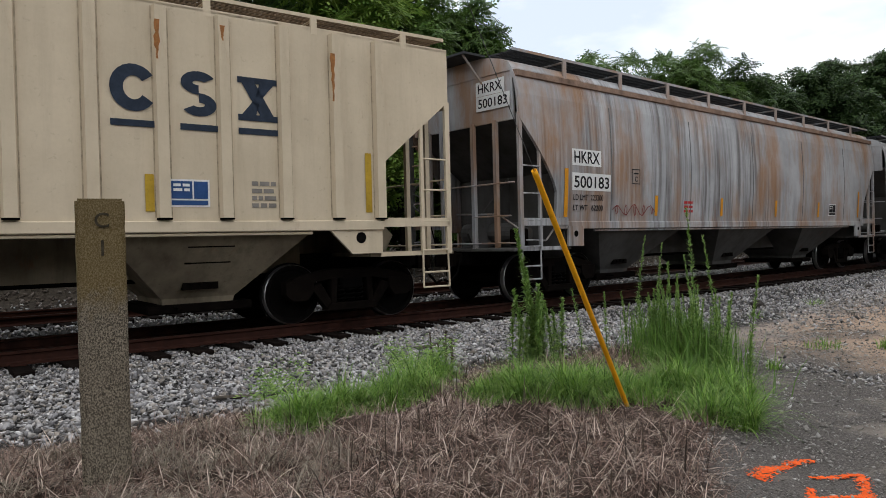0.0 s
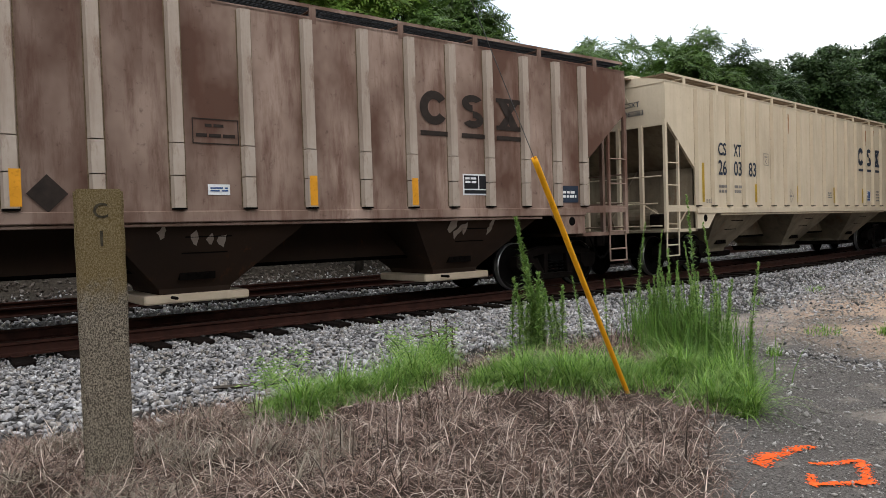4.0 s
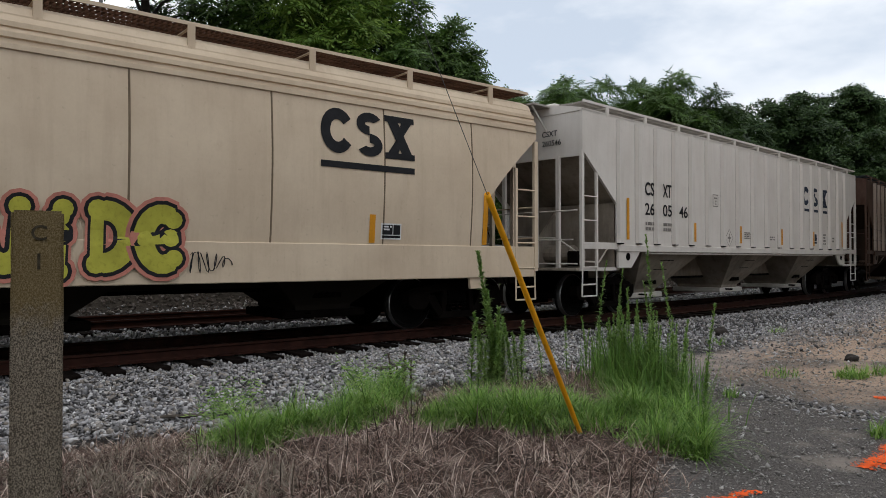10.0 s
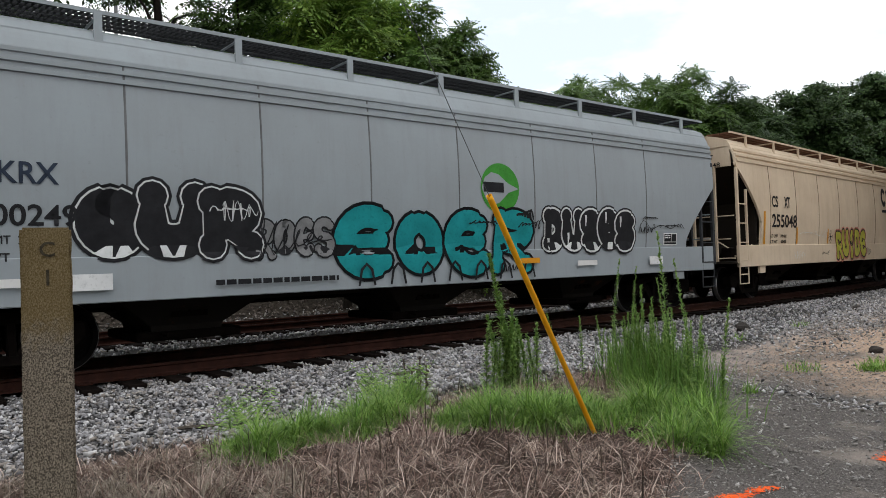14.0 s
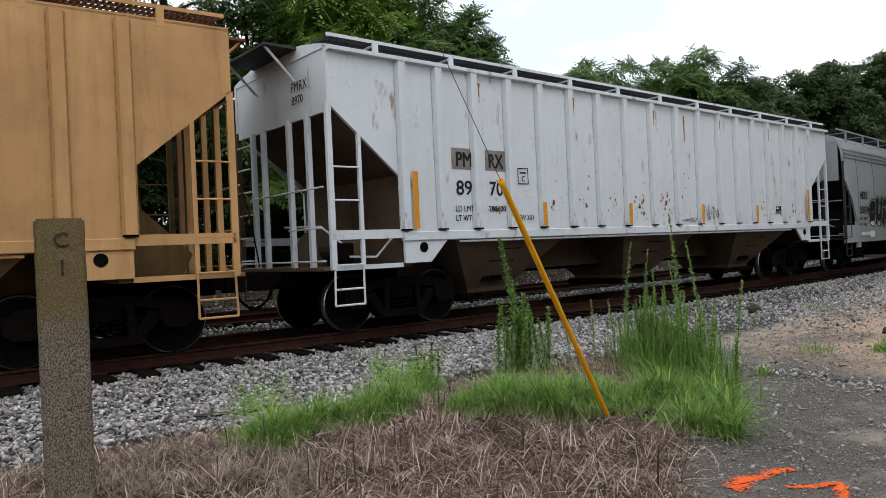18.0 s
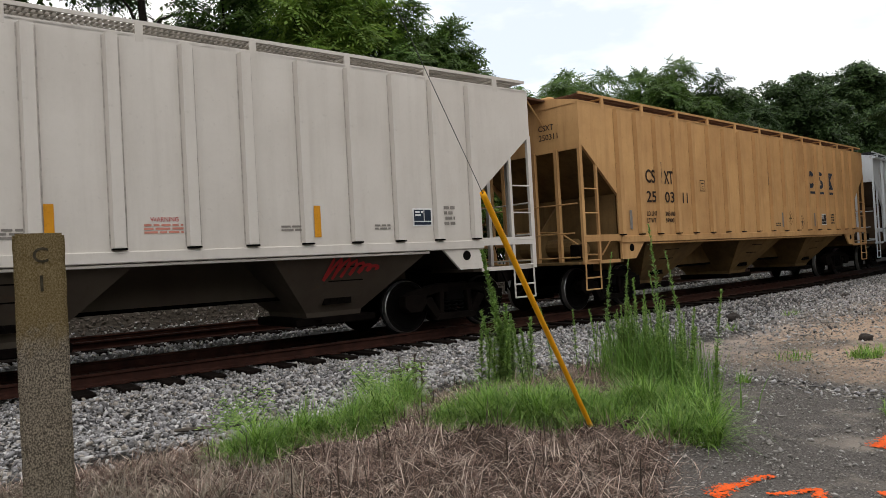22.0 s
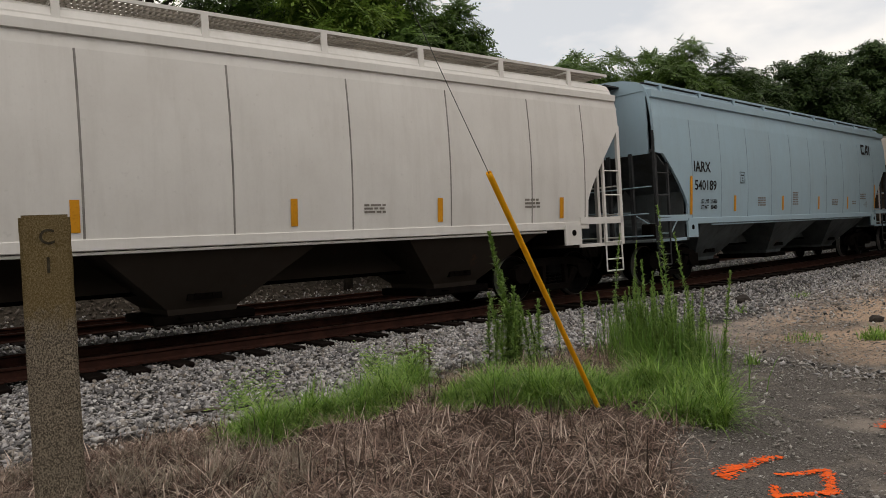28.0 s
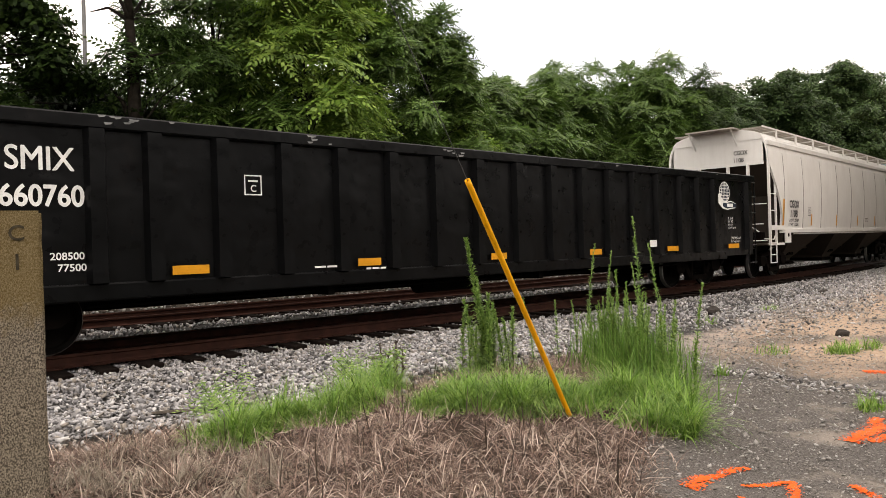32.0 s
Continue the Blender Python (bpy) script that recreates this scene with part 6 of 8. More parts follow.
    # added plate closing the gaps between bays, instead of inner slope sheets
    part("bay_gap_plate", box_bm(-H + 2.1, H - 2.1, -0.27, 0.27, 0.78, z0 + 0.3), low, root)
    bw = part("brake_wheel", brake_wheel_mesh(), low, root)
    bw.location = (-H - 0.2, 1.0, 2.1)
    # hopper bays
    top = z0 - 0.02
    bays = (-4.72, 0.0, 4.72) if ribbed or not sill_depth else (-4.4, 0.0, 4.4)
    hw = 1.46 if ribbed else 1.62
    for c in bays:
        c = c * (H - 1.35) / 7.25
        bm = bmesh.new()
        loops = []
        for z, w, d in ((top, hw, 1.5), (0.5, 0.52, 0.7), (0.42, 0.5, 0.68)):
            loops.append([bm.verts.new(p) for p in ((c - w, -d, z), (c + w, -d, z), (c + w, d, z), (c - w, d, z))])
        for a, b in zip(loops, loops[1:]):
            for i in range(4):
                bm.faces.new((a[i], a[(i + 1) % 4], b[(i + 1) % 4], b[i]))
        bm.faces.new(loops[0])
        bm.faces.new(loops[-1][::-1])
        bay = part("hopper_bay", bm, low, root, "grimy sloped discharge bay in darkened underbody paint")
        part("outlet_gate", box_bm(c - 0.72, c + 0.78, -0.74, 0.74, 0.29, 0.42, bevel=0.02), gate_mat or M_TRUCK, bay)
        bm = bmesh.new()
        for k in range(3):
            add_bar(bm, (c - 0.16 + 0.13 * k, -0.86, 0.7), (c - 0.16 + 0.13 * k, -0.92, 0.68), 0.03, 8)
        add_box(bm, c - 0.28, c + 0.22, -0.89, -0.8, 0.62, 0.77)
        part("vibrator_bracket", bm, M_TRUCK, bay)
        # bay stiffeners drawn as thin strips in a dark colour
        for zz, dd in ((1.0, 1.126), (1.22, 1.313)):
            part("stiffener_line", prism([(-dd - 0.008, zz + 0.006), (-dd, zz + 0.012), (-dd + 0.012, zz - 0.012), (-dd - 0.002, zz - 0.008)], "x", c - 0.32, c + 0.32), M_TRUCK, bay)
        part("gate_shaft", bars(((c - 0.35, -0.95, 0.38), (c - 0.35, 0.95, 0.38)), r=0.025), M_TRUCK, bay)
    for x in (-7.05, 7.05):
        add_truck(root, x * H / 8.65)
    face = skin
    if sill_depth:
        def face(z):
            return skin(z) if z > z0 + 0.1 else skin(z0) + 0.035
    return root, Side(root, face, not ribbed)


RIBS = [-7.25, -6.5, -5.71, -4.88, -4.05, -3.18, -2.33, -1.42, -0.47, 0.48, 1.41, 2.34, 3.2, 4.03, 4.84, 5.7, 6.52, 7.25]
P_TAN = paint("tan_car_paint", (0.613, 0.515, 0.378), (0.2, 0.15, 0.1), 0.3, 0.2, 0.25, seed=1)
# underbody paints: grime, with under-car shade put into the darker base colours
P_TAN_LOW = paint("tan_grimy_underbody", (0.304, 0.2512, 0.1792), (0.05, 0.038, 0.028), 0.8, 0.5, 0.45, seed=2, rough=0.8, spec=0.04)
P_BROWN = bleached_brown_mat()
P_BROWNRIB = paint("bleached_rib_paint", (0.42, 0.355, 0.295), (0.16, 0.09, 0.06), 0.4, 0.5, 0.6, (0.12, 0.05, 0.025), seed=4, rust_at=0.55)
P_BROWN_LOW = paint("brown_underbody_grime_and_shade", (0.048, 0.03, 0.021), (0.03, 0.022, 0.018), 0.75, 0.5, 0.3, seed=5, rough=0.8, spec=0.04)
P_BONE = paint("bone_white_car_paint", (0.668, 0.623, 0.57), (0.3, 0.25, 0.2), 0.22, 0.18, 0.08, seed=6)
P_BONE_LOW = paint("bone_grimy_underbody", (0.4, 0.345, 0.28), (0.06, 0.045, 0.035), 0.75, 0.5, 0.3, seed=7, rough=0.8, spec=0.04)
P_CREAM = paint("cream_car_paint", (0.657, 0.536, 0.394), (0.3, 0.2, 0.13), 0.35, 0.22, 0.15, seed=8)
P_CREAM_LOW = paint("cream_underbody_grime_and_shade", (0.0223, 0.0186, 0.0149), (0.02, 0.016, 0.013), 0.8, 0.4, 0.2, seed=9, rough=0.8, spec=0.04)
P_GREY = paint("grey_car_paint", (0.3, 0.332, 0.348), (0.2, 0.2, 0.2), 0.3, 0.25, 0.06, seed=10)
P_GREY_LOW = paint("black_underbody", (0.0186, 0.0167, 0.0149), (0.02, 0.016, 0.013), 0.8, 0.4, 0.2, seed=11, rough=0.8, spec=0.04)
P_PALE = paint("pale_blue_white_paint", (0.598, 0.637, 0.675), (0.3, 0.26, 0.22), 0.16, 0.14, 0.75, (0.2, 0.065, 0.02), seed=12.5, rust_at=0.58, rust_scale=1.9)
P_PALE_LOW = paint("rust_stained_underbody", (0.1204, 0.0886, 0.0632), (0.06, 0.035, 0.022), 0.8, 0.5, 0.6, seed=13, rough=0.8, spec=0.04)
P_YELLOW = paint("faded_yellow_car_paint", (0.55, 0.325, 0.142), (0.25, 0.12, 0.05), 0.6, 0.5, 0.4, (0.2, 0.08, 0.03), seed=14)
P_YELLOW_LOW = paint("yellow_grimy_underbody", (0.2278, 0.1428, 0.0617), (0.045, 0.03, 0.018), 0.8, 0.5, 0.35, seed=15, rough=0.8, spec=0.04)
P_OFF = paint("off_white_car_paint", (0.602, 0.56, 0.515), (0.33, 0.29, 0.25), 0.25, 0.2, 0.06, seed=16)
P_OFF_LOW = paint("off_white_underbody_grime_and_shade", (0.095, 0.079, 0.061), (0.07, 0.05, 0.04), 0.75, 0.5, 0.25, seed=17, rough=0.8, spec=0.04)
P_BLUE = paint("pale_blue_car_paint", (0.32, 0.446, 0.525), (0.25, 0.28, 0.3), 0.25, 0.2, 0.04, seed=18)
P_BLUE_LOW = paint("blue_grimy_underbody", (0.1232, 0.1456, 0.156), (0.04, 0.036, 0.032), 0.8, 0.5, 0.2, seed=19, rough=0.8, spec=0.04)
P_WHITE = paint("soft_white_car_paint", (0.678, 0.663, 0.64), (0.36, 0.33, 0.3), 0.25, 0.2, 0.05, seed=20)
P_WHITE_LOW = paint("white_underbody_grime_and_shade", (0.05, 0.041, 0.034), (0.04, 0.03, 0.025), 0.8, 0.5, 0.2, seed=21, rough=0.8, spec=0.04)
P_RUSTGREY = streaked_mat()
P_RUSTGREY_LOW = paint("rust_grey_underbody", (0.1252, 0.1226, 0.1201), (0.045, 0.04, 0.035), 0.75, 0.5, 0.3, seed=24, rough=0.8, spec=0.04)
P_DARKGREY = paint("dull_grey_car_paint", (0.41, 0.41, 0.416), (0.14, 0.13, 0.12), 0.5, 0.5, 0.3, seed=26)
P_GON = paint("black_gondola_paint", (0.0024, 0.0026, 0.0029), (0.007, 0.007, 0.0075), 0.4, 0.4, 0.1, (0.03, 0.02, 0.016), rough=0.3, seed=27, dent=0.9, spec=0.09)
# seam colours: weld dirt, with the shadow line beside it painted in
S_GREY = plain("grey_weld_seam", (0.141, 0.141, 0.144), 0.65, 0, 0.3, 3, 0.15)
S_CREAM = plain("cream_weld_seam", (0.183, 0.134, 0.088), 0.65, 0, 0.3, 3, 0.15)
S_BLUE = plain("blue_weld_seam", (0.25, 0.335, 0.39), 0.65, 0, 0.3, 3, 0.15)
S_WHITE = plain("white_weld_seam", (0.238, 0.224, 0.210), 0.65, 0, 0.3, 3, 0.15)
P_TANBOARD = plain("tan_rusty_walkway", (0.2, 0.145, 0.095), 0.75, 0.1, 0.4, 3, 0.1)
P_DARKBOARD = plain("dark_walkway_steel", (0.045, 0.047, 0.05), 0.7, 0.2, 0.35, 3, 0.1)
P_RUSTBOARD = plain("rusty_walkway_steel", (0.12, 0.06, 0.035), 0.8, 0.1, 0.45, 3, 0.1)
P_PALEBOARD = plain("pale_galvanised_walkway", (0.36, 0.33, 0.29), 0.7, 0.1, 0.3, 3, 0.1)


def stripes(side, rows, mat=None, lift=0.012):
    for x, z0, z1 in rows:
        side.rect("reflector_stripe", x - 0.055, x + 0.055, z0, z1, mat or M_AMBER, lift)


FULL = [(-6.98, 1.68, 2.6), (-4.2, 1.68, 2.15), (-1.5, 1.68, 2.15), (1.28, 1.68, 2.15), (3.86, 1.68, 2.15), (7.05, 1.68, 2.58)]


def end_marks(root, H, mat, rows, back=None, y=-0.55):
    """Small marks high on the end that faces back along the train: text, height above the rail, letter height, width."""
    for text, z, h, w in rows:
        me, width = fit_text(text, mat, w, h)
        if back:
            put("mark_patch", mesh_of("mark_patch", box_bm(-H - 0.01, -H + 0.002, y - width - 0.06, y + 0.06, z - 0.05, z + h + 0.05), back), root)
        for v in me.vertices:
            v.co = Vector((-H - 0.014 - v.co.z, y - v.co.x, v.co.y + z))
        put("lettering", me, root)


def standard_marks(s, ink, number, zc=2.68, zn=2.34, h=0.36, xs=(-6.22, -5.42, -4.6), weights=None):
    """Reporting letters and the number in pairs between the ribs."""
    s.mark_letters(xs[0], zc + 0.14, 0.3, ink)
    s.mark_letters(xs[1], zc + 0.14, 0.3, ink, "XT")
    for x, pair in zip(xs, number):
        s.text(pair, x, zn, h, ink, 0.24 if pair == "11" else 0.42)
    if weights:
        for k, (word, x0, z) in enumerate((("LD LMT", 0, 2.0), ("LT WT", 0, 1.84), (weights[0], 1, 2.0), (weights[1], 1, 1.84))):
            s.text(word, xs[x0] - 0.02, z, 0.1, ink, 0.44 if len(word) == 6 else 0.37)
    else:
        s.bars(xs[0] + 0.02, 1.86, 0.4, 0.24, 2, M_STENCIL, 1)
        s.bars(xs[1] + 0.02, 1.86, 0.4, 0.24, 2, M_STENCIL, 2)


M_RUSTEAVE = plain("rusted_eave_paint", (0.24, 0.16, 0.12), 0.75, 0, 0.5, 3, 0.2)


def stains(s, rows, mat, seed, lift=0.009):
    """Ragged rust runs: each from (x, z) down by d, w wide."""
    r = random.Random(seed)
    for x, z, w, d, proud in rows:
        n = 9
        left, right = [], []
        for i in range(n + 1):
            t = i / n
            q = w * (1 - 0.75 * t) * r.uniform(0.5, 1.0) / 2 + 0.004
            left.append((x - q + r.uniform(-0.1, 0.1) * w, z - d * t))
            right.append((x + q + r.uniform(-0.1, 0.1) * w, z - d * t))
        s.shape("rust_stain", [left + right[::-1]], mat, proud + lift)


def blotches(s, x0, x1, z0, z1, n, mat, seed, size=0.16):
    """Flaking rust patches of uneven outline."""
    r = random.Random(seed)
    for _ in range(n):
        x, z, q = r.uniform(x0, x1), r.uniform(z0, z1), size * r.uniform(0.2, 1.0)
        if min(abs(x - v) for v in RIBS) < 0.16:
            continue
        s.shape("rust_patch", [[(x + q * r.uniform(0.3, 1.1) * math.cos(a * 0.7854) * 0.7, z + q * r.uniform(0.3, 1.2) * math.sin(a * 0.7854)) for a in range(8)]], mat, 0.006)


M_RUSTRUN = plain("orange_rust_stain", (0.3, 0.13, 0.045), 0.8, 0, 0.45, 9, 0.2)
M_RUSTDARK = plain("dark_rust_patch", (0.22, 0.085, 0.04), 0.85, 0, 0.5, 14, 0.3)
# darker than the panels: shade in the rib creases painted as colour
J_OFF = plain("off_white_rib_crease_shade", (0.44, 0.405, 0.365), 0.7, 0, 0.4, 7, 0.1)
J_TAN = plain("tan_rib_crease_shade", (0.4, 0.33, 0.235), 0.7, 0, 0.45, 7, 0.1)
J_PALE = plain("pale_rib_crease_shade", (0.42, 0.43, 0.44), 0.7, 0, 0.45, 7, 0.1)
M_OCHRE = plain("ochre_rib_crease_shade", (0.38, 0.225, 0.095), 0.8, 0, 0.5, 9, 0.1)
M_GRIME = plain("brown_grime_run", (0.14, 0.1, 0.06), 0.85, 0, 0.5, 14, 0.1)
M_ASH = plain("thin_grey_spray_paint", (0.2, 0.2, 0.2), 0.6, 0, 0.3, 5, 0.05)
M_REDFADE = plain("faded_red_chalk", (0.2, 0.05, 0.045), 0.7, 0, 0.3, 5, 0.05)
M_ROSE = plain("faded_red_spray_paint", (0.5, 0.2, 0.15), 0.6, 0, 0.2, 4, 0.05)


def build_train():
    # grey car far ahead
    hopper_car(37.0, 8.6, "smooth", (P_DARKGREY, P_RUSTGREY_LOW, P_DARKBOARD), "dull grey covered hopper railcar far along the train", eave=4.3, board_z=4.62)

    # rust-streaked grey
    H = 8.92
    root, s = hopper_car(17.8, H, "smooth", (P_RUSTGREY, P_RUSTGREY_LOW, P_DARKBOARD), "rust-streaked grey covered hopper railcar with white number patches", sill=(1.44, 1.58), eave=4.32, board_z=4.66, seams=(-6.2, -3.1, 0, 3.1, 6.2), fascia=((4.18, 0.1, 0.05),), eave_mat=M_RUSTEAVE, cut=(3.4, 1.0, 2.1, 0.0), seam_mat=S_GREY)
    s.rect("mark_patch", -7.48, -6.56, 2.62, 2.94, M_PATCH, 0.006)
    s.rect("mark_patch", -7.48, -6.24, 2.14, 2.48, M_PATCH, 0.006)
    s.text("HKRX", -7.42, 2.67, 0.23, M_INK, 0.8)
    s.text("500183", -7.42, 2.19, 0.23, M_INK, 1.12)
    s.text("LD LMT  223300", -7.44, 1.95, 0.11, M_INK, 0.95)
    s.text("LT WT   62200", -7.44, 1.75, 0.11, M_INK, 0.95)
    s.plate_c(-5.5, 2.32, M_INK, 0.3)
    stripes(s, [(-7.66, 1.62, 2.55), (-4.55, 1.66, 2.1), (-1.65, 1.66, 2.1), (1.35, 1.66, 2.1), (4.2, 1.66, 2.1), (7.4, 1.66, 2.5)])
    s.lube(5.0, 1.7, M_INK, M_PATCH)
    s.bars(-3.4, 1.7, 0.4, 0.3, 3, M_RED, 5)
    end_marks(root, H, M_INK, (("HKRX", 3.98, 0.17, 0.62), ("500183", 3.7, 0.17, 0.75)), M_PATCH)
    scribble(s, -6.2, -4.6, 1.65, 1.9, M_REDFADE, 71, 0.02)

    # tan ribbed
    H = 8.6
    root, s = hopper_car(-1.37, H, "ribbed", (P_TAN, P_TAN_LOW, P_TANBOARD), "weathered tan ribbed covered hopper railcar with navy emblem", crease_mat=J_TAN)
    standard_marks(s, M_NAVY, ("26", "03", "83"))
    s.emblem(3.42, 5.6, 2.74, 3.52, M_NAVY)
    end_marks(root, 8.6, M_NAVY, (("CSXT", 3.85, 0.12, 0.4), ("260383", 3.65, 0.12, 0.5)))
    s.plate_c(-3.72, 2.66, M_STENCIL)
    stripes(s, FULL, M_FADED)
    s.lube(4.1, 1.74, M_BLUE, M_PATCH)
    s.diamond(-2.0, 1.86, 0.2, M_STENCIL)
    s.bars(5.2, 1.7, 0.35, 0.4, 4, M_STENCIL, 3)
    s.bars(-6.85, 1.64, 0.3, 0.1, 2, M_STENCIL, 4)
    s.bars(0.7, 1.8, 0.4, 0.2, 3, M_STENCIL, 6)
    stains(s, [(3.98, 4.1, 0.1, 0.5, 0.075), (-2.28, 4.12, 0.09, 0.55, 0.075), (6.45, 4.0, 0.1, 0.7, 0.075), (4.82, 4.15, 0.06, 0.2, 0.075)], M_RUSTRUN, 1)

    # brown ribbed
    root, s = hopper_car(-20.1, 8.67, "ribbed", (P_BROWN, P_BROWN_LOW, P_DARKBOARD), "rust-brown ribbed covered hopper railcar with bleached ribs", rib_mat=P_BROWNRIB, crease_mat=M_GRIME, gate_mat=P_CREAM)
    standard_marks(s, M_BROWNINK, ("26", "02", "01"))
    s.emblem(3.42, 5.66, 2.76, 3.5, M_BROWNINK)
    end_marks(root, 8.67, M_BROWNINK, (("CSXT", 3.85, 0.13, 0.42), ("260201", 3.62, 0.13, 0.6)), P_BROWNRIB)
    s.plate_c(-2.8, 2.66, M_BROWNINK, 0.26)
    s.shape("slogan_frame", [[(-0.27, 2.44), (0.36, 2.44), (0.36, 2.456), (-0.27, 2.456)], [(-0.27, 2.764), (0.36, 2.764), (0.36, 2.78), (-0.27, 2.78)], [(-0.27, 2.456), (-0.255, 2.456), (-0.255, 2.764), (-0.27, 2.764)], [(0.345, 2.456), (0.36, 2.456), (0.36, 2.764), (0.345, 2.764)]], M_BROWNINK, 0.011)
    s.bars(-0.1, 2.64, 0.3, 0.07, 1, M_BROWNINK, 3)
    s.bars(-0.22, 2.5, 0.54, 0.08, 1, M_BROWNINK, 5)
    for x in (-2.31, 1.43, 3.23):
        s.rect("reflector_stripe", x - 0.06, x + 0.06, 1.62, 2.05, M_AMBER, 0.088)
    s.shape("placard_holder", [[(-2.2, 1.77), (-1.98, 1.55), (-1.76, 1.77), (-1.98, 2.0)]], M_BROWNINK, 0.02)
    s.lube(4.28, 1.79, M_INK, M_PATCH, 0.6, 0.36)
    s.rect("white_label", -0.09, 0.21, 1.77, 1.91, M_PATCH, 0.012)
    s.bars(-0.06, 1.8, 0.24, 0.07, 2, M_BLUE, 6, 0.016)
    s.rect("blue_label", 6.66, 7.16, 1.66, 1.98, M_NAVY, 0.012)
    s.bars(6.72, 1.72, 0.38, 0.16, 2, M_PATCH, 4, 0.016)

    for x, z in ((-4.9, 1.25), (-0.2, 1.2), (4.5, 1.22)):
        blotches(Side(root, lambda q: 0.7 + 0.851 * (q - 0.5), False), x - 0.6, x + 0.6, z - 0.1, z + 0.12, 9, P_BROWNRIB, 81, 0.2)

    # bone white ribbed
    root, s = hopper_car(-38.97, 8.68, "ribbed", (P_BONE, P_BONE_LOW, P_PALEBOARD), "clean bone-white ribbed covered hopper railcar with navy emblem", crease_mat=J_OFF, gate_mat=P_BONE)
    standard_marks(s, M_INK, ("26", "05", "46"), 2.57, 2.26, 0.27, (-6.26, -5.46, -4.68))
    s.emblem(3.35, 5.6, 2.8, 3.6, M_NAVY)
    end_marks(root, 8.68, M_INK, (("CSXT", 3.85, 0.12, 0.4), ("260546", 3.65, 0.12, 0.5)))
    s.plate_c(-2.9, 2.62, M_STENCIL)
    stripes(s, [(-6.98, 1.68, 2.6), (7.1, 1.68, 2.58)])
    stripes(s, [(-4.02, 1.68, 2.15), (-1.4, 1.68, 2.15), (1.46, 1.68, 2.15), (4.1, 1.68, 2.15)], None, 0.088)
    s.lube(4.1, 1.74, M_NAVY, M_PATCH)
    s.diamond(-1.95, 1.82, 0.24, M_STENCIL)
    s.bars(5.1, 1.7, 0.35, 0.4, 4, M_STENCIL, 3)
    s.bars(-1.0, 1.8, 0.4, 0.2, 4, M_STENCIL, 6)
    s.bars(6.0, 1.8, 0.3, 0.2, 2, M_STENCIL, 8)
    s.bars(0.75, 1.78, 0.36, 0.14, 2, M_STENCIL, 9)

    # cream smooth
    H = 8.45
    root, s = hopper_car(-57.5, H, "smooth", (P_CREAM, P_CREAM_LOW, P_RUSTBOARD), "cream smooth-sided covered hopper railcar with yellow graffiti", sill=(1.38, 1.5), eave=4.1, sill_depth=0.42, board_z=4.42, seams=(-6.45, -4.6, -2.75, -0.9, 1.0, 2.95, 4.9, 6.78), fascia=((3.66, 0.06, 0.03), (3.8, 0.06, 0.03), (3.94, 0.06, 0.025)), cut=(3.55, 1.4, 2.1, 0.0), seam_mat=S_CREAM)
    s.mark_letters(-6.37, 2.53, 0.31, M_INK)
    s.mark_letters(-5.5, 2.53, 0.31, M_INK, "XT")
    s.text("255048", -6.38, 1.97, 0.36, M_INK, 1.8, 0.004)
    s.text("LD LMT    199400", -6.44, 1.68, 0.09, M_INK, 1.1)
    s.text("LT WT     63600", -6.44, 1.52, 0.09, M_INK, 1.1)
    s.emblem(3.73, 5.49, 2.64, 3.56, M_INK, False)
    end_marks(root, H, M_INK, (("CSXT", 3.75, 0.13, 0.42), ("255048", 3.54, 0.13, 0.6)))
    stripes(s, [(-6.87, 1.5, 2.4), (-4.55, 1.5, 1.98), (-1.98, 1.5, 1.96), (1.5, 1.5, 1.96), (4.68, 1.5, 1.95), (7.1, 1.5, 2.4)])
    s.diamond(-1.72, 1.72, 0.22, M_INK)
    s.lube(4.85, 1.56, M_INK, M_PATCH, 0.4, 0.26)
    graffiti(s, -1.25, 1.68, 0.98, 2.0, ("leg", "cup", "bar", "bow", "fork"), 0.25, ((0.2, M_ROSE), (0.1, M_INK), (0.0, M_LIME)), 31)
    scribble(s, -4.35, -2.1, 1.62, 2.02, M_SILVER, 7, 0.012)
    scribble(s, -4.9, -4.0, 1.05, 1.3, M_SILVER, 8, 0.01)
    scribble(s, 1.75, 2.35, 1.05, 1.35, M_INK, 9, 0.014)
    scribble(s, -2.6, -1.95, 1.05, 1.35, M_INK, 10, 0.014)

    # grey with graffiti
    H = 8.38
    root, s = hopper_car(-75.6, H, "smooth", (P_GREY, P_GREY_LOW, P_DARKBOARD), "grey smooth-sided covered hopper railcar with turquoise graffiti", sill=(1.36, 1.48), eave=4.16, sill_depth=0.42, board_z=4.52, seams=(-7.1, -5.3, -3.48, -1.65, 0.17, 2.05, 3.88, 5.6), fascia=((3.62, 0.05, 0.03), (3.74, 0.05, 0.03), (3.86, 0.05, 0.025)), cut=(2.9, 1.2, 1.6, 0.0), seam_mat=S_GREY, ladder_mat=P_DARKBOARD)
    s.text("HKRX", -6.93, 2.32, 0.25, M_NAVY, 0.86)
    s.text("500249", -6.94, 1.83, 0.25, M_INK, 1.07)
    s.text("LD LMT  222800", -6.98, 1.62, 0.1, M_INK, 0.85)
    s.text("LT WT   63200", -6.98, 1.42, 0.1, M_INK, 0.85)
    n = 30
    ring = [(1.14 + 0.48 * math.cos(6.2832 * i / n), 2.58 + 0.455 * math.sin(6.2832 * i / n)) for i in range(n)]
    s.shape("round_emblem", [ring], M_GREEN, 0.009, "green round emblem with pale leaf shape")
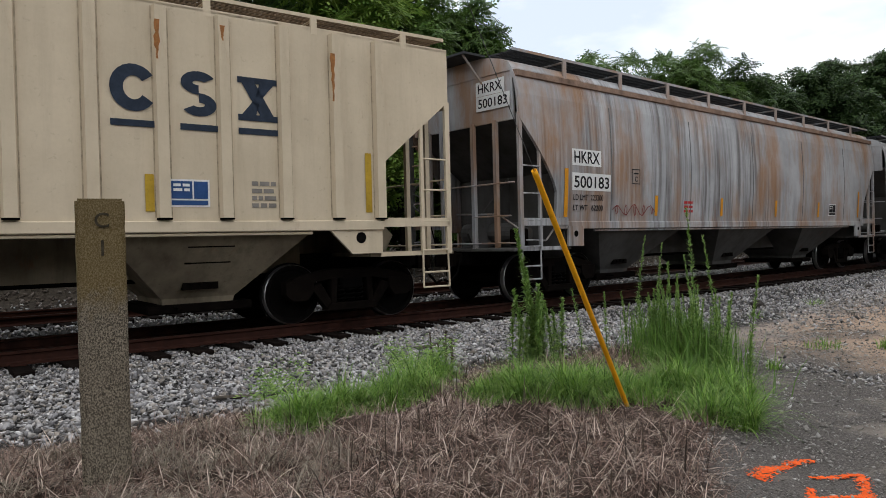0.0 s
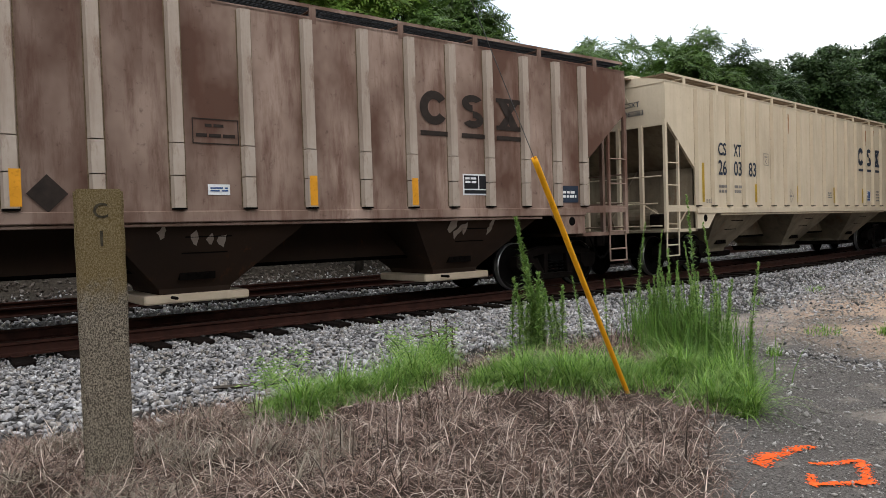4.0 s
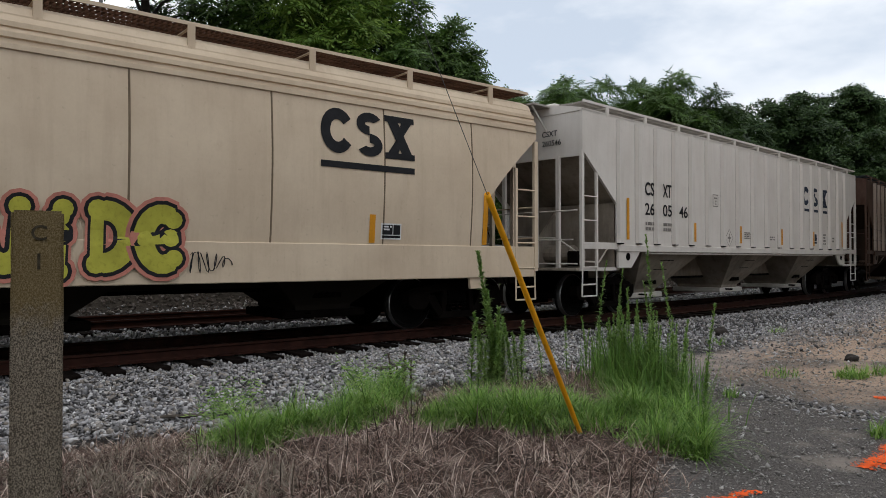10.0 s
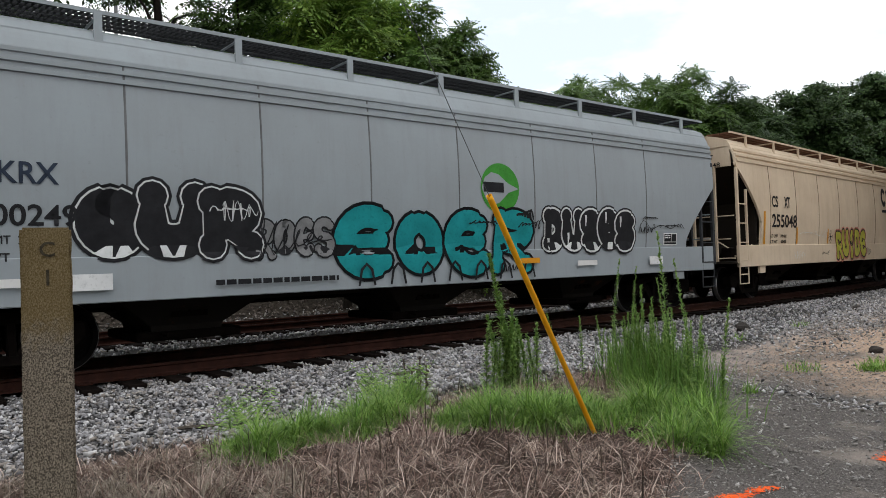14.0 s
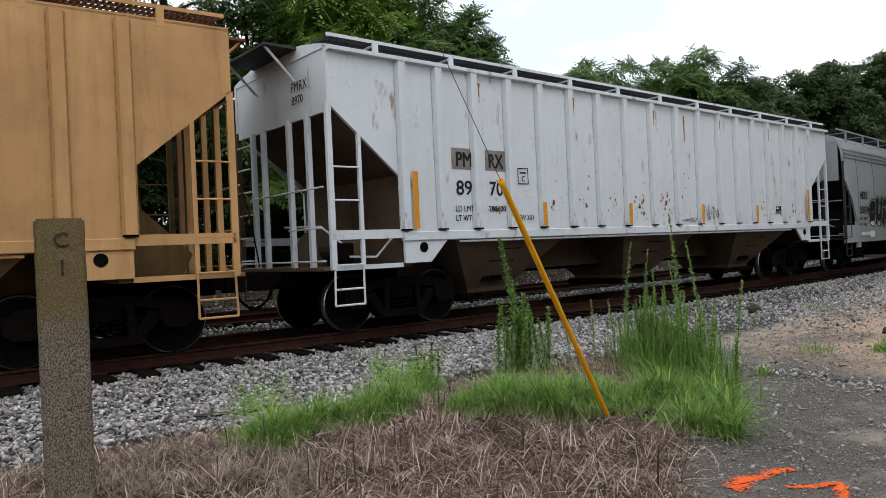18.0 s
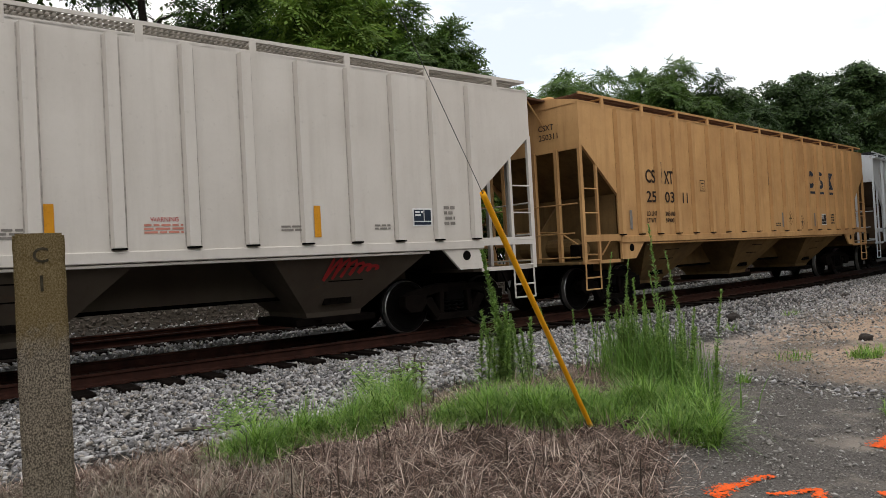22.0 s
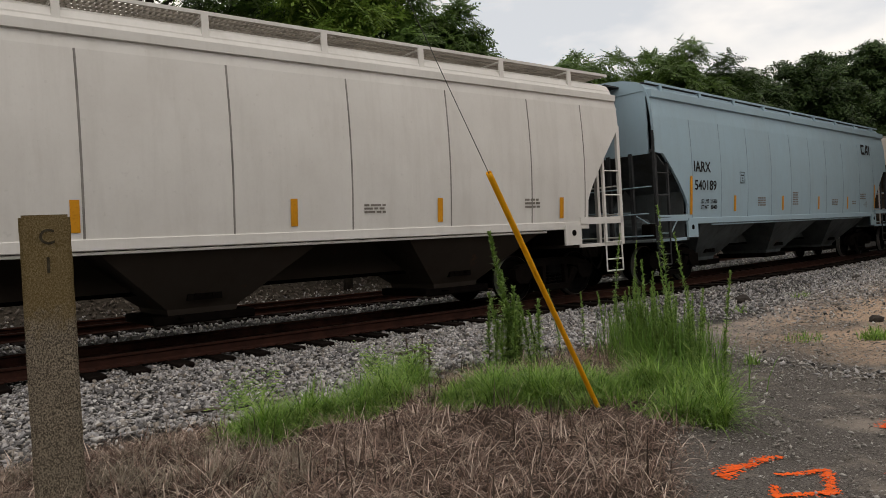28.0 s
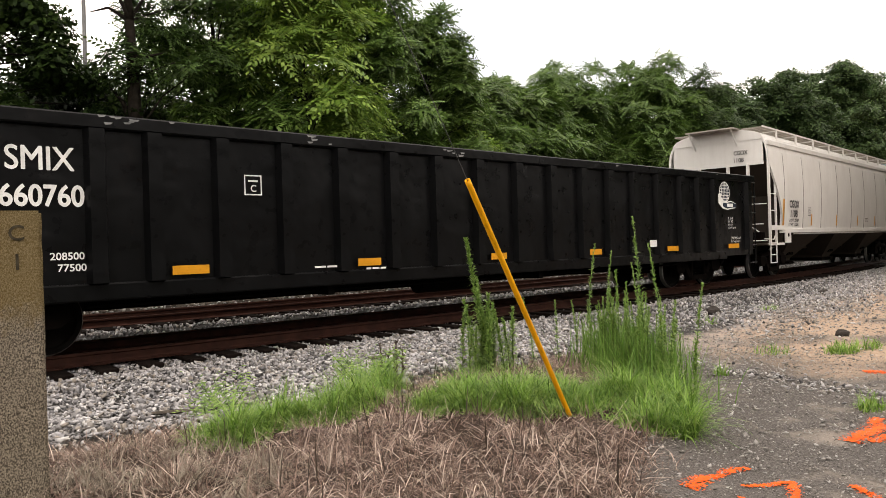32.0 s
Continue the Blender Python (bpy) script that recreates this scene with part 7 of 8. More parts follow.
    leaf = [(0.68, 2.58), (0.76, 2.76), (0.92, 2.86), (1.1, 2.83), (1.32, 2.68), (1.6, 2.58), (1.34, 2.5), (1.12, 2.32), (0.94, 2.26), (0.77, 2.38)]
    s.shape("emblem_leaf", [leaf], P_GREY, 0.013)
    s.rect("emblem_bar", 0.72, 1.22, 2.5, 2.68, M_INK, 0.016)
    graffiti(s, -5.86, -3.6, 1.36, 2.42, ("ring", "cup", "leg"), 0.4, ((0.14, M_INK), (0.05, M_SILVER), (0.0, M_INK)), 41)
    scribble(s, -4.25, -3.75, 2.02, 2.14, M_SILVER, 53, 0.014)
    scribble(s, -3.55, -2.45, 1.4, 1.95, M_INK, 42, 0.02)
    graffiti(s, -3.62, -2.35, 1.38, 2.02, ("leg", "ring", "fork", "curl"), 0.13, ((0.05, M_INK), (0.0, M_ASH)), 43)
    scribble(s, 1.55, 1.95, 2.0, 2.22, M_INK, 48, 0.045)
    scribble(s, 5.45, 5.95, 2.06, 2.16, M_INK, 56, 0.02)
    scribble(s, 5.3, 5.85, 1.78, 1.92, M_INK, 57, 0.02)
    scribble(s, 6.3, 7.0, 1.86, 2.02, M_INK, 58, 0.018)
    scribble(s, -4.1, -3.6, 1.9, 2.2, M_SILVER, 49, 0.012)
    for i in range(7):
        xx = -1.95 + i * 0.6
        s.shape("graffiti_arch", [[(xx, 0.94), (xx + 0.05, 1.2), (xx + 0.16, 1.3), (xx + 0.28, 1.2), (xx + 0.33, 0.94), (xx + 0.29, 0.94), (xx + 0.24, 1.17), (xx + 0.16, 1.25), (xx + 0.09, 1.17), (xx + 0.04, 0.94)]], M_INK, 0.05)
        graffiti(s, -2.3, 1.95, 0.98, 2.28, ("fork", "ring", "fork", "leg"), 0.36, ((0.11, M_INK), (0.0, M_TEAL)), 44)
    scribble(s, 0.4, 1.1, 1.86, 2.06, M_INK, 54, 0.02)
    scribble(s, 1.2, 1.6, 1.06, 1.2, M_INK, 55, 0.02)
    graffiti(s, 2.3, 5.05, 1.4, 2.3, ("bow", "cup", "curl", "fork", "curl"), 0.3, ((0.15, M_INK), (0.08, M_SILVER), (0.0, M_INK)), 45, M_SILVER)
    scribble(s, 1.6, 2.2, 1.75, 2.1, M_INK, 46, 0.02)
    scribble(s, 5.3, 6.6, 1.7, 2.15, M_INK, 47, 0.014)
    s.lube(6.25, 1.5, M_INK, M_PATCH, 0.52, 0.28)
    s.rect("white_label", -6.0, -5.5, 1.05, 1.25, M_PATCH, 0.06)
    s.rect("white_label", 5.6, 6.1, 1.08, 1.26, M_PATCH, 0.06)
    s.rect("slot_panel", -7.0, -5.9, 1.12, 1.22, P_WHITE, 0.058)
    s.rect("slot_panel", 3.2, 3.8, 1.12, 1.22, P_WHITE, 0.058)
    s.rect("reflector_stripe", 1.6, 2.1, 1.2, 1.3, M_AMBER, 0.06)
    s.bars(-4.2, 1.0, 1.9, 0.12, 1, M_INK, 11, 0.058)

    # pale blue-white ribbed with rust
    root, s = hopper_car(-94.15, 8.67, "ribbed", (P_PALE, P_PALE_LOW, P_DARKBOARD), "pale blue-white ribbed covered hopper railcar with rust spots", crease_mat=J_PALE, fascia=((4.27, 0.06, 0.095),))
    s.rect("mark_patch", -6.3, -5.8, 2.6, 2.96, M_STENCIL, 0.006)
    s.rect("mark_patch", -5.52, -5.02, 2.6, 2.96, M_STENCIL, 0.006)
    s.text("PM", -6.2, 2.65, 0.24, M_INK, 0.36, 0.012)
    s.text("RX", -5.44, 2.65, 0.24, M_INK, 0.36, 0.012)
    s.text("89", -6.22, 2.16, 0.25, M_INK, 0.36)
    s.text("70", -5.44, 2.16, 0.25, M_INK, 0.33)
    s.text("LD LMT", -6.25, 1.88, 0.1, M_INK, 0.42)
    s.text("200600", -5.48, 1.88, 0.1, M_INK, 0.42)
    s.text("LT WT", -6.25, 1.72, 0.1, M_INK, 0.36)
    s.text("NEW 3-81", -4.8, 1.72, 0.1, M_INK, 0.45)
    end_marks(root, 8.67, M_INK, (("PMRX", 3.82, 0.15, 0.5), ("8970", 3.62, 0.13, 0.36)))
    s.plate_c(-4.72, 2.38, M_INK, 0.28)
    stripes(s, [(-7.15, 1.6, 2.52), (7.12, 1.62, 2.5)], None, 0.088)
    stripes(s, [(-4.1, 1.62, 2.05), (-1.42, 1.62, 2.05), (1.44, 1.62, 2.05), (4.1, 1.62, 2.05)], None, 0.088)
    scribble(s, 1.5, 2.5, 1.66, 2.05, M_INK, 51, 0.016)
    scribble(s, 0.55, 1.25, 1.62, 1.75, M_INK, 52, 0.016)
    s.lube(5.25, 1.8, M_INK, M_PATCH, 0.36, 0.26)

    for k, (cx, cz, n) in enumerate(((-1.85, 2.05, 16), (-0.95, 2.0, 24), (0.05, 2.1, 26), (-5.35, 1.95, 9), (-3.75, 2.0, 9), (-2.8, 2.2, 8), (1.0, 2.3, 8), (4.55, 1.95, 14), (5.5, 1.95, 14), (6.4, 2.0, 8))):
        r = random.Random(90 + k)
        for _ in range(n):
            x, z, q = cx + r.gauss(0, 0.13), cz + r.gauss(0, 0.17), r.uniform(0.006, 0.03) * r.choice((0.7, 1.0, 1.6))
            s.shape("rust_patch", [[(x + q * r.uniform(0.4, 1.1) * math.cos(a * 0.7854), z + q * r.uniform(0.5, 1.7) * math.sin(a * 0.7854)) for a in range(8)]], r.choice((M_RUSTDARK, M_RUSTRUN)), 0.006)
    blotches(s, -6.5, 7.0, 2.0, 4.0, 24, M_RUSTRUN, 4, 0.035)
    stains(s, [(x + 0.04, 4.1, 0.05, 0.35, 0.075) for x in RIBS[2::3]] + [(0.9, 4.1, 0.06, 0.6, 0)], M_RUSTRUN, 5)

    # faded yellow ribbed
    root, s = hopper_car(-112.9, 8.63, "ribbed", (P_YELLOW, P_YELLOW_LOW, P_RUSTBOARD), "faded yellow ribbed covered hopper railcar with black emblem", crease_mat=M_OCHRE)
    standard_marks(s, M_BROWNINK, ("25", "03", "11"), 2.61, 2.31, 0.25, weights=("203100", "59900"))
    s.emblem(3.29, 5.48, 2.74, 3.46, M_NAVY)
    end_marks(root, 8.63, M_BROWNINK, (("CSXT", 3.85, 0.12, 0.4), ("250311", 3.65, 0.12, 0.5)))
    s.plate_c(-3.72, 2.62, M_BROWNINK, 0.26)
    s.lube(4.2, 1.74, M_INK, M_PATCH)
    s.diamond(2.68, 1.84, 0.22, M_BROWNINK)
    s.diamond(1.8, 1.95, 0.22, P_YELLOW_LOW)
    for x in (-6.9, 1.22, 3.72):
        s.rect("faded_stripe", x - 0.05, x + 0.05, 1.7, 2.12, M_STENCIL, 0.012)
    s.bars(5.1, 1.74, 0.35, 0.36, 4, M_BROWNINK, 3)
    s.bars(0.7, 1.7, 0.36, 0.12, 2, M_BROWNINK, 9)

    stains(s, [(-5.52, 3.25, 0.06, 0.5, 0), (-4.93, 3.2, 0.06, 0.45, 0), (-4.08, 2.85, 0.06, 0.4, 0), (0.37, 3.3, 0.05, 0.4, 0), (0.56, 2.9, 0.05, 0.5, 0)], M_GRIME, 7)

    # off-white ribbed
    root, s = hopper_car(-131.6, 8.57, "ribbed", (P_OFF, P_OFF_LOW, P_PALEBOARD), "clean off-white ribbed covered hopper railcar with black numbers", ribs=(-7.3, -6.65, -5.87, -5.04, -4.22, -3.4, -2.59, -1.7, -0.72, 0.26, 1.19, 2.13, 2.95, 3.81, 4.66, 5.48, 6.28, 7.1), crease_mat=J_OFF)
    s.text("TI", -6.34, 2.57, 0.23, M_INK, 0.26)
    s.text("LX", -5.6, 2.58, 0.23, M_INK, 0.36)
    s.text("512", -6.46, 2.08, 0.25, M_INK, 0.5, 0.004)
    s.text("254", -5.69, 2.08, 0.25, M_INK, 0.54, 0.004)
    s.text("LD LMT", -6.47, 1.92, 0.09, M_INK, 0.38)
    s.text("221500", -5.68, 1.92, 0.09, M_INK, 0.38)
    s.text("LT WT", -6.47, 1.74, 0.09, M_INK, 0.32)
    s.text("64500", -5.66, 1.74, 0.09, M_INK, 0.34)
    end_marks(root, 8.57, M_INK, (("TILX", 3.85, 0.13, 0.4), ("512254", 3.64, 0.13, 0.55)))
    s.plate_c(-4.72, 2.32, M_INK, 0.28)
    stripes(s, [(-6.95, 1.6, 2.54), (-4.18, 1.68, 2.15), (0.42, 1.68, 2.15), (3.99, 1.68, 2.15), (7.1, 1.6, 2.58)])
    s.bars(-0.35, 1.72, 0.5, 0.14, 3, M_STENCIL, 3)
    s.text("WARNING", 1.58, 1.93, 0.06, M_RED, 0.36)
    s.bars(1.5, 1.76, 0.5, 0.14, 3, M_ROSE, 4)
    s.bars(3.4, 1.76, 0.4, 0.1, 2, M_STENCIL, 5)
    s.lube(5.75, 1.82, M_NAVY, M_PATCH, 0.4, 0.3)
    s.bars(6.35, 1.8, 0.3, 0.36, 4, M_STENCIL, 6)
    s.bars(5.0, 1.76, 0.3, 0.1, 2, M_STENCIL, 7)
    scribble(Side(root, lambda z: 0.7 + 0.851 * (z - 0.5), False), 4.25, 5.2, 1.0, 1.36, M_RED, 77, 0.05)

    # pale blue
    H = 8.1
    root, s = hopper_car(-149.9, H, "smooth", (P_BLUE, P_BLUE_LOW, P_DARKBOARD), "pale blue smooth-sided covered hopper railcar with amber stripes", sill=(1.42, 1.55), eave=4.44, board_z=4.6, seams=(-6.5, -5.04, -3.54, -2.06, -0.7, 0.72, 2.06, 3.56, 5.16, 6.6), fascia=((4.26, 0.16, 0.07),), cut=(3.0, 1.4, 1.8, 0.3), seam_mat=S_BLUE, ladder_mat=P_DARKBOARD)
    s.text("IARX", -6.42, 2.62, 0.25, M_INK, 0.82)
    s.text("540189", -6.4, 2.18, 0.24, M_INK, 1.08)
    s.text("LD LMT  225600", -6.1, 1.86, 0.1, M_INK, 0.82)
    s.text("LT WT   60400", -6.1, 1.72, 0.1, M_INK, 0.82)
    s.plate_c(-4.02, 2.38, M_INK, 0.28)
    stripes(s, [(-6.57, 1.6, 2.5), (-4.3, 1.66, 2.06), (-1.31, 1.66, 2.06), (1.4, 1.66, 2.06), (3.95, 1.66, 2.06), (6.72, 1.66, 2.5)])
    k = 0.3
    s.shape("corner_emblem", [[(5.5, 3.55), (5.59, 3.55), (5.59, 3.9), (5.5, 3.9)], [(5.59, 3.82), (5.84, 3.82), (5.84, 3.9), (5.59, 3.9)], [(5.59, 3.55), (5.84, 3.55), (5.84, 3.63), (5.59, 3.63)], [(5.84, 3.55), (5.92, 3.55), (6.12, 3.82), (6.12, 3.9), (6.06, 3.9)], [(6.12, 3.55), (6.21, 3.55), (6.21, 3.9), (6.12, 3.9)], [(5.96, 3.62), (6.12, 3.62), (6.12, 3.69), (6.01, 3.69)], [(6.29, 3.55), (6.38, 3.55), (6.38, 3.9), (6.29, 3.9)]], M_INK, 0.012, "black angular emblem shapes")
    s.bars(-2.95, 1.76, 0.5, 0.26, 4, M_STENCIL, 4)
    s.bars(-0.6, 1.78, 0.4, 0.4, 6, M_STENCIL, 5)
    s.bars(2.55, 1.76, 0.5, 0.22, 4, M_STENCIL, 6)
    s.bars(4.4, 1.78, 0.35, 0.14, 2, M_STENCIL, 7)
    s.bars(5.2, 1.95, 0.55, 0.22, 3, M_STENCIL, 8)
    scribble(s, 5.5, 5.85, 1.66, 1.92, M_STENCIL, 61, 0.01)

    # soft white
    H = 8.65
    root, s = hopper_car(-168.0, H, "smooth", (P_WHITE, P_WHITE_LOW, P_PALEBOARD), "soft white smooth-sided covered hopper railcar with pale roof boards", sill=(1.42, 1.56), eave=4.24, board_z=4.56, seams=(-7.42, -5.6, -3.65, -1.7, 0.2, 2.1, 4.05, 6.0, 7.5), fascia=((4.02, 0.12, 0.05),), cut=(3.45, 1.05, 1.95, 0.0), seam_mat=S_WHITE)
    s.text("CGOX", -6.98, 2.16, 0.23, M_INK, 0.92, 0.012)
    s.text("1108", -6.85, 1.86, 0.23, M_INK, 0.66, 0.012)
    end_marks(root, H, M_INK, (("CGOX", 3.78, 0.13, 0.42), ("1108", 3.56, 0.13, 0.3)))
    s.text("LD LMT  223800", -6.98, 1.72, 0.09, M_INK, 0.92)
    s.text("LT WT   62200", -6.98, 1.58, 0.09, M_INK, 0.92)
    s.plate_c(-5.10, 1.92, M_INK, 0.26)
    stripes(s, [(-7.52, 1.58, 2.42), (-4.73, 1.6, 1.98), (-1.8, 1.6, 2.0), (1.1, 1.6, 2.0), (3.8, 1.6, 2.0), (6.8, 1.6, 2.0)])
    s.bars(2.30, 1.75, 0.4, 0.16, 3, M_STENCIL, 8)
    s.bars(5.80, 1.78, 0.4, 0.2, 3, M_STENCIL, 9)


def bend(cx, cz, rx, rz, a0, a1, n=10):
    return [(cx + rx * math.cos(math.radians(a0 + (a1 - a0) * i / n)), cz + rz * math.sin(math.radians(a0 + (a1 - a0) * i / n))) for i in range(n + 1)]


def ribbon(pts, wid):
    """A sprayed stroke with round ends, rising a hair along its way."""
    n = len(pts)
    left, right = [], []
    for i, (x, z) in enumerate(pts):
        ax, az = pts[max(0, i - 1)]
        bx, bz = pts[min(n - 1, i + 1)]
        d = math.hypot(bx - ax, bz - az) or 1
        k = wid / 2 * (1.0 if 0 < i < n - 1 else 0.6)
        nx, nz = -(bz - az) / d * k, (bx - ax) / d * k
        left.append((x + nx, z + nz, 0.00006 * i))
        right.append((x - nx, z - nz, 0.00006 * i))
    return [[right[i], right[i + 1], left[i + 1], left[i]] for i in range(n - 1)]


# skeletons of swollen sprayed forms, each a set of strokes in a unit box
SKELETON = {
    "ring": [bend(0.5, 0.5, 0.3, 0.33, 90, 450, 22)],
    "cup": [[(0.16, 0.92), (0.16, 0.4)] + bend(0.5, 0.38, 0.34, 0.28, 180, 360, 12) + [(0.84, 0.92)]],
    "leg": [[(0.2, 0.06), (0.2, 0.9)], [(0.2, 0.88)] + bend(0.45, 0.67, 0.36, 0.21, 90, -90, 10) + [(0.3, 0.46)], [(0.42, 0.42), (0.86, 0.06)]],
    "fork": [bend(0.54, 0.5, 0.38, 0.4, 50, 310, 16), [(0.2, 0.5), (0.72, 0.52)]],
    "bow": [[(0.2, 0.08), (0.2, 0.92)], [(0.2, 0.9)] + bend(0.34, 0.5, 0.5, 0.4, 90, -90, 12) + [(0.2, 0.1)]],
    "curl": [bend(0.5, 0.71, 0.33, 0.2, 30, 270, 10) + bend(0.5, 0.29, 0.33, 0.22, 90, -150, 10)],
    "bar": [[(0.5, 0.04), (0.5, 0.6)], [(0.48, 0.84), (0.54, 0.96)]],
}


def graffiti(s, x0, x1, z0, z1, forms, wid, layers, seed, gleam=None, lift=0.01):
    """Swollen sprayed forms crowding each other, drawn stroke by stroke: wide halo first, then rim, then body."""
    r = random.Random(seed)
    w = (x1 - x0) / len(forms)
    for i, form in enumerate(forms):
        dz, tilt, k = r.uniform(-0.04, 0.05) * (z1 - z0), r.uniform(-0.12, 0.12), r.uniform(0.96, 1.12)
        cx, cz = x0 + w * (i + 0.5), (z0 + z1) / 2 + dz
        strokes = [[(cx + (p - 0.5) * w * k + (q - 0.5) * tilt * w, cz + (q - 0.5) * (z1 - z0 - wid) * 1.06) for p, q in stroke] for stroke in SKELETON[form]]
        for j, (grow, mat) in enumerate(layers):
            name = "graffiti_fill" if j == len(layers) - 1 else "graffiti_outline"
            for stroke in strokes:
                s.shape(name, ribbon(stroke, wid + grow), mat, lift)
                lift += 0.0006
            for stroke in strokes:
                for px, pz in (stroke[0], stroke[-1]):
                    q = (wid + grow) * 0.46
                    s.shape(name, [[(px + q * math.cos(a * 0.5236), pz + q * math.sin(a * 0.5236)) for a in range(12)]], mat, lift)
                lift += 0.0003
            lift += 0.0006
        if gleam:
            px, pz = strokes[0][len(strokes[0]) // 4]
            s.shape("graffiti_gleam", [[(px - 0.03, pz + 0.1), (px + 0.03, pz + 0.1), (px + 0.035, pz), (px + 0.012, pz - 0.12), (px - 0.012, pz - 0.12), (px - 0.02, pz)]], gleam, lift)
            lift += 0.0006


def scribble(s, x0, x1, z0, z1, mat, seed, wid):
    """A looping sprayed line of no readable letters."""
    r = random.Random(seed)
    n = 46
    pts = []
    f1, f2, p = r.uniform(4, 7), r.uniform(7, 11), r.uniform(0, 6)
    for i in range(n + 1):
        t = i / n
        x = x0 + (x1 - x0) * (t + 0.07 * math.sin(f1 * 6.28 * t + p))
        z = (z0 + z1) / 2 + (z1 - z0) * 0.5 * math.sin(f2 * 6.28 * t * 0.8 + p) * (0.55 + 0.45 * math.sin(3 * t + p))
        pts.append((x, z))
    polys = [[q[:2] for q in p] for p in ribbon(pts, wid)]
    s.shape("sprayed_scrawl", polys, mat, 0.03)


build_train()


# ---------------------------------------------------------------- gondola
def gondola_car(u):
    H = 10.55
    root = tagged(empty("gondola_car"), "long black open-top steel gondola railcar with white numbers", "railcar", "cars of the passing train")
    TRAIN.append((root, u, 8.3))
    zt = 3.0
    for s in (-1, 1):
        part("side_panel", box_bm(-H, H, s * 1.5 - 0.03, s * 1.5 + 0.03, 0.78, zt - 0.1), P_GON, root)
        part("top_chord", box_bm(-H - 0.02, H + 0.02, min(s * 1.44, s * 1.62), max(s * 1.44, s * 1.62), zt - 0.18, zt, bevel=0.02), P_GON, root)
        part("bottom_chord", box_bm(-H + 1.6, H - 1.6, min(s * 1.48, s * 1.58), max(s * 1.48, s * 1.58), 0.7, 0.92, bevel=0.02), P_GON, root)
    rib = prism([(-0.13, 0), (-0.09, 0.12), (0.09, 0.12), (0.13, 0)], "z", 0.92, zt - 0.18)
    for v in rib.verts:
        v.co.y = -v.co.y
    rib = mesh_of("side_stake", rib, P_GON)
    for x in (-10.2, -9.1, -6.95, -6.25, -5.33, -4.35, -3.37, -2.37, -1.39, -0.38, 0.68, 1.7, 2.7, 3.65, 4.6, 5.6, 6.65, 7.5, 8.3, 10.2):
        put("side_stake", rib, root, (x, -1.53, 0))
    for e in (-1, 1):
        part("end_wall", box_bm(e * H - 0.05, e * H + 0.05, -1.5, 1.5, 0.85, zt - 0.05), P_GON, root)
        for z in (1.3, 1.9, 2.5):
            part("end_beam", box_bm(min(e * H, e * (H + 0.12)), max(e * H, e * (H + 0.12)), -1.5, 1.5, z - 0.08, z + 0.08, bevel=0.02), P_GON, root)
        lad = part("ladder", bars(((e * (H + 0.05), -1.58, 0.5), (e * (H + 0.05), -1.58, 2.9)), ((e * (H - 0.4), -1.6, 0.5), (e * (H - 0.4), -1.6, 2.9)), r=0.02), P_GON, root)
        me = mesh_of("rung", bars(((e * (H - 0.4), -1.63, 0), (e * (H + 0.05), -1.61, 0)), r=0.015), P_GON)
        for z in (0.55, 1.05, 1.5, 1.95, 2.4, 2.8):
            put("rung", me, lad, (0, 0, z))
        put("coupler", COUPLER, root, (e * (H + 0.15), 0, 0)).rotation_euler = (0, 0, 0 if e > 0 else math.pi)
        add_truck(root, e * 8.3)
    part("floor", box_bm(-H, H, -1.48, 1.48, 0.82, 0.92), P_GON, root)
    part("centre_sill", box_bm(-H - 0.1, H + 0.1, -0.3, 0.3, 0.5, 0.82, bevel=0.02), M_BLACK, root)
    part("brake_pipe", bars(((-7, -1.2, 0.62), (7, -1.2, 0.62)), r=0.025), M_BLACK, root)
    for x in (-3.5, 1.5, 3.2):
        part("cross_bearer", box_bm(x - 0.06, x + 0.06, -1.4, 1.4, 0.55, 0.82), M_BLACK, root)
    part("air_reservoir", bars(((-1.2, -0.7, 0.6), (0.2, -0.7, 0.6)), r=0.2, sides=14), M_BLACK, root)
    s = Side(root, lambda z: 1.53, False)
    s.text("SMIX", -7.92, 2.29, 0.28, M_WHITE, 0.74, 0.005)
    s.text("660760", -7.99, 1.86, 0.26, M_WHITE, 0.91, 0.005)
    s.text("208500", -7.48, 1.22, 0.09, M_WHITE, 0.38)
    s.text("77500", -7.4, 1.08, 0.09, M_WHITE, 0.32)
    s.plate_c(-4.98, 2.06, M_WHITE, 0.27)
    for x, w in ((-5.8, 0.5), (-2.88, 0.45), (0.1, 0.42), (3.1, 0.42), (6.2, 0.5), (9.3, 0.6)):
        s.rect("reflector_stripe", x - w / 2, x + w / 2, 0.98, 1.1, M_AMBER, 0.06)
    s.bars(-3.9, 0.96, 0.4, 0.05, 1, M_WHITE, 2, 0.06)
    s.bars(-2.95, 0.9, 0.4, 0.05, 1, M_WHITE, 3, 0.06)
    s.rect("white_label", 5.2, 5.5, 1.1, 1.26, M_PATCH, 0.06)
    gx, gz, gr = 8.95, 2.5, 0.27
    s.shape("globe_field", [[(gx + gr * math.cos(0.2417 * i), gz + gr * math.sin(0.2417 * i)) for i in range(26)]], M_NAVY, 0.01)
    s.shape("globe_rim", ribbon(bend(gx, gz, gr, gr, 0, 360, 30), 0.03), M_WHITE, 0.013, "white globe emblem of grid lines")
    for k in (-0.66, -0.33, 0.0, 0.33, 0.66):
        q = gr * math.sqrt(1 - k * k)
        s.rect("globe_line", gx - q, gx + q, gz + gr * k - 0.009, gz + gr * k + 0.009, M_WHITE, 0.015)
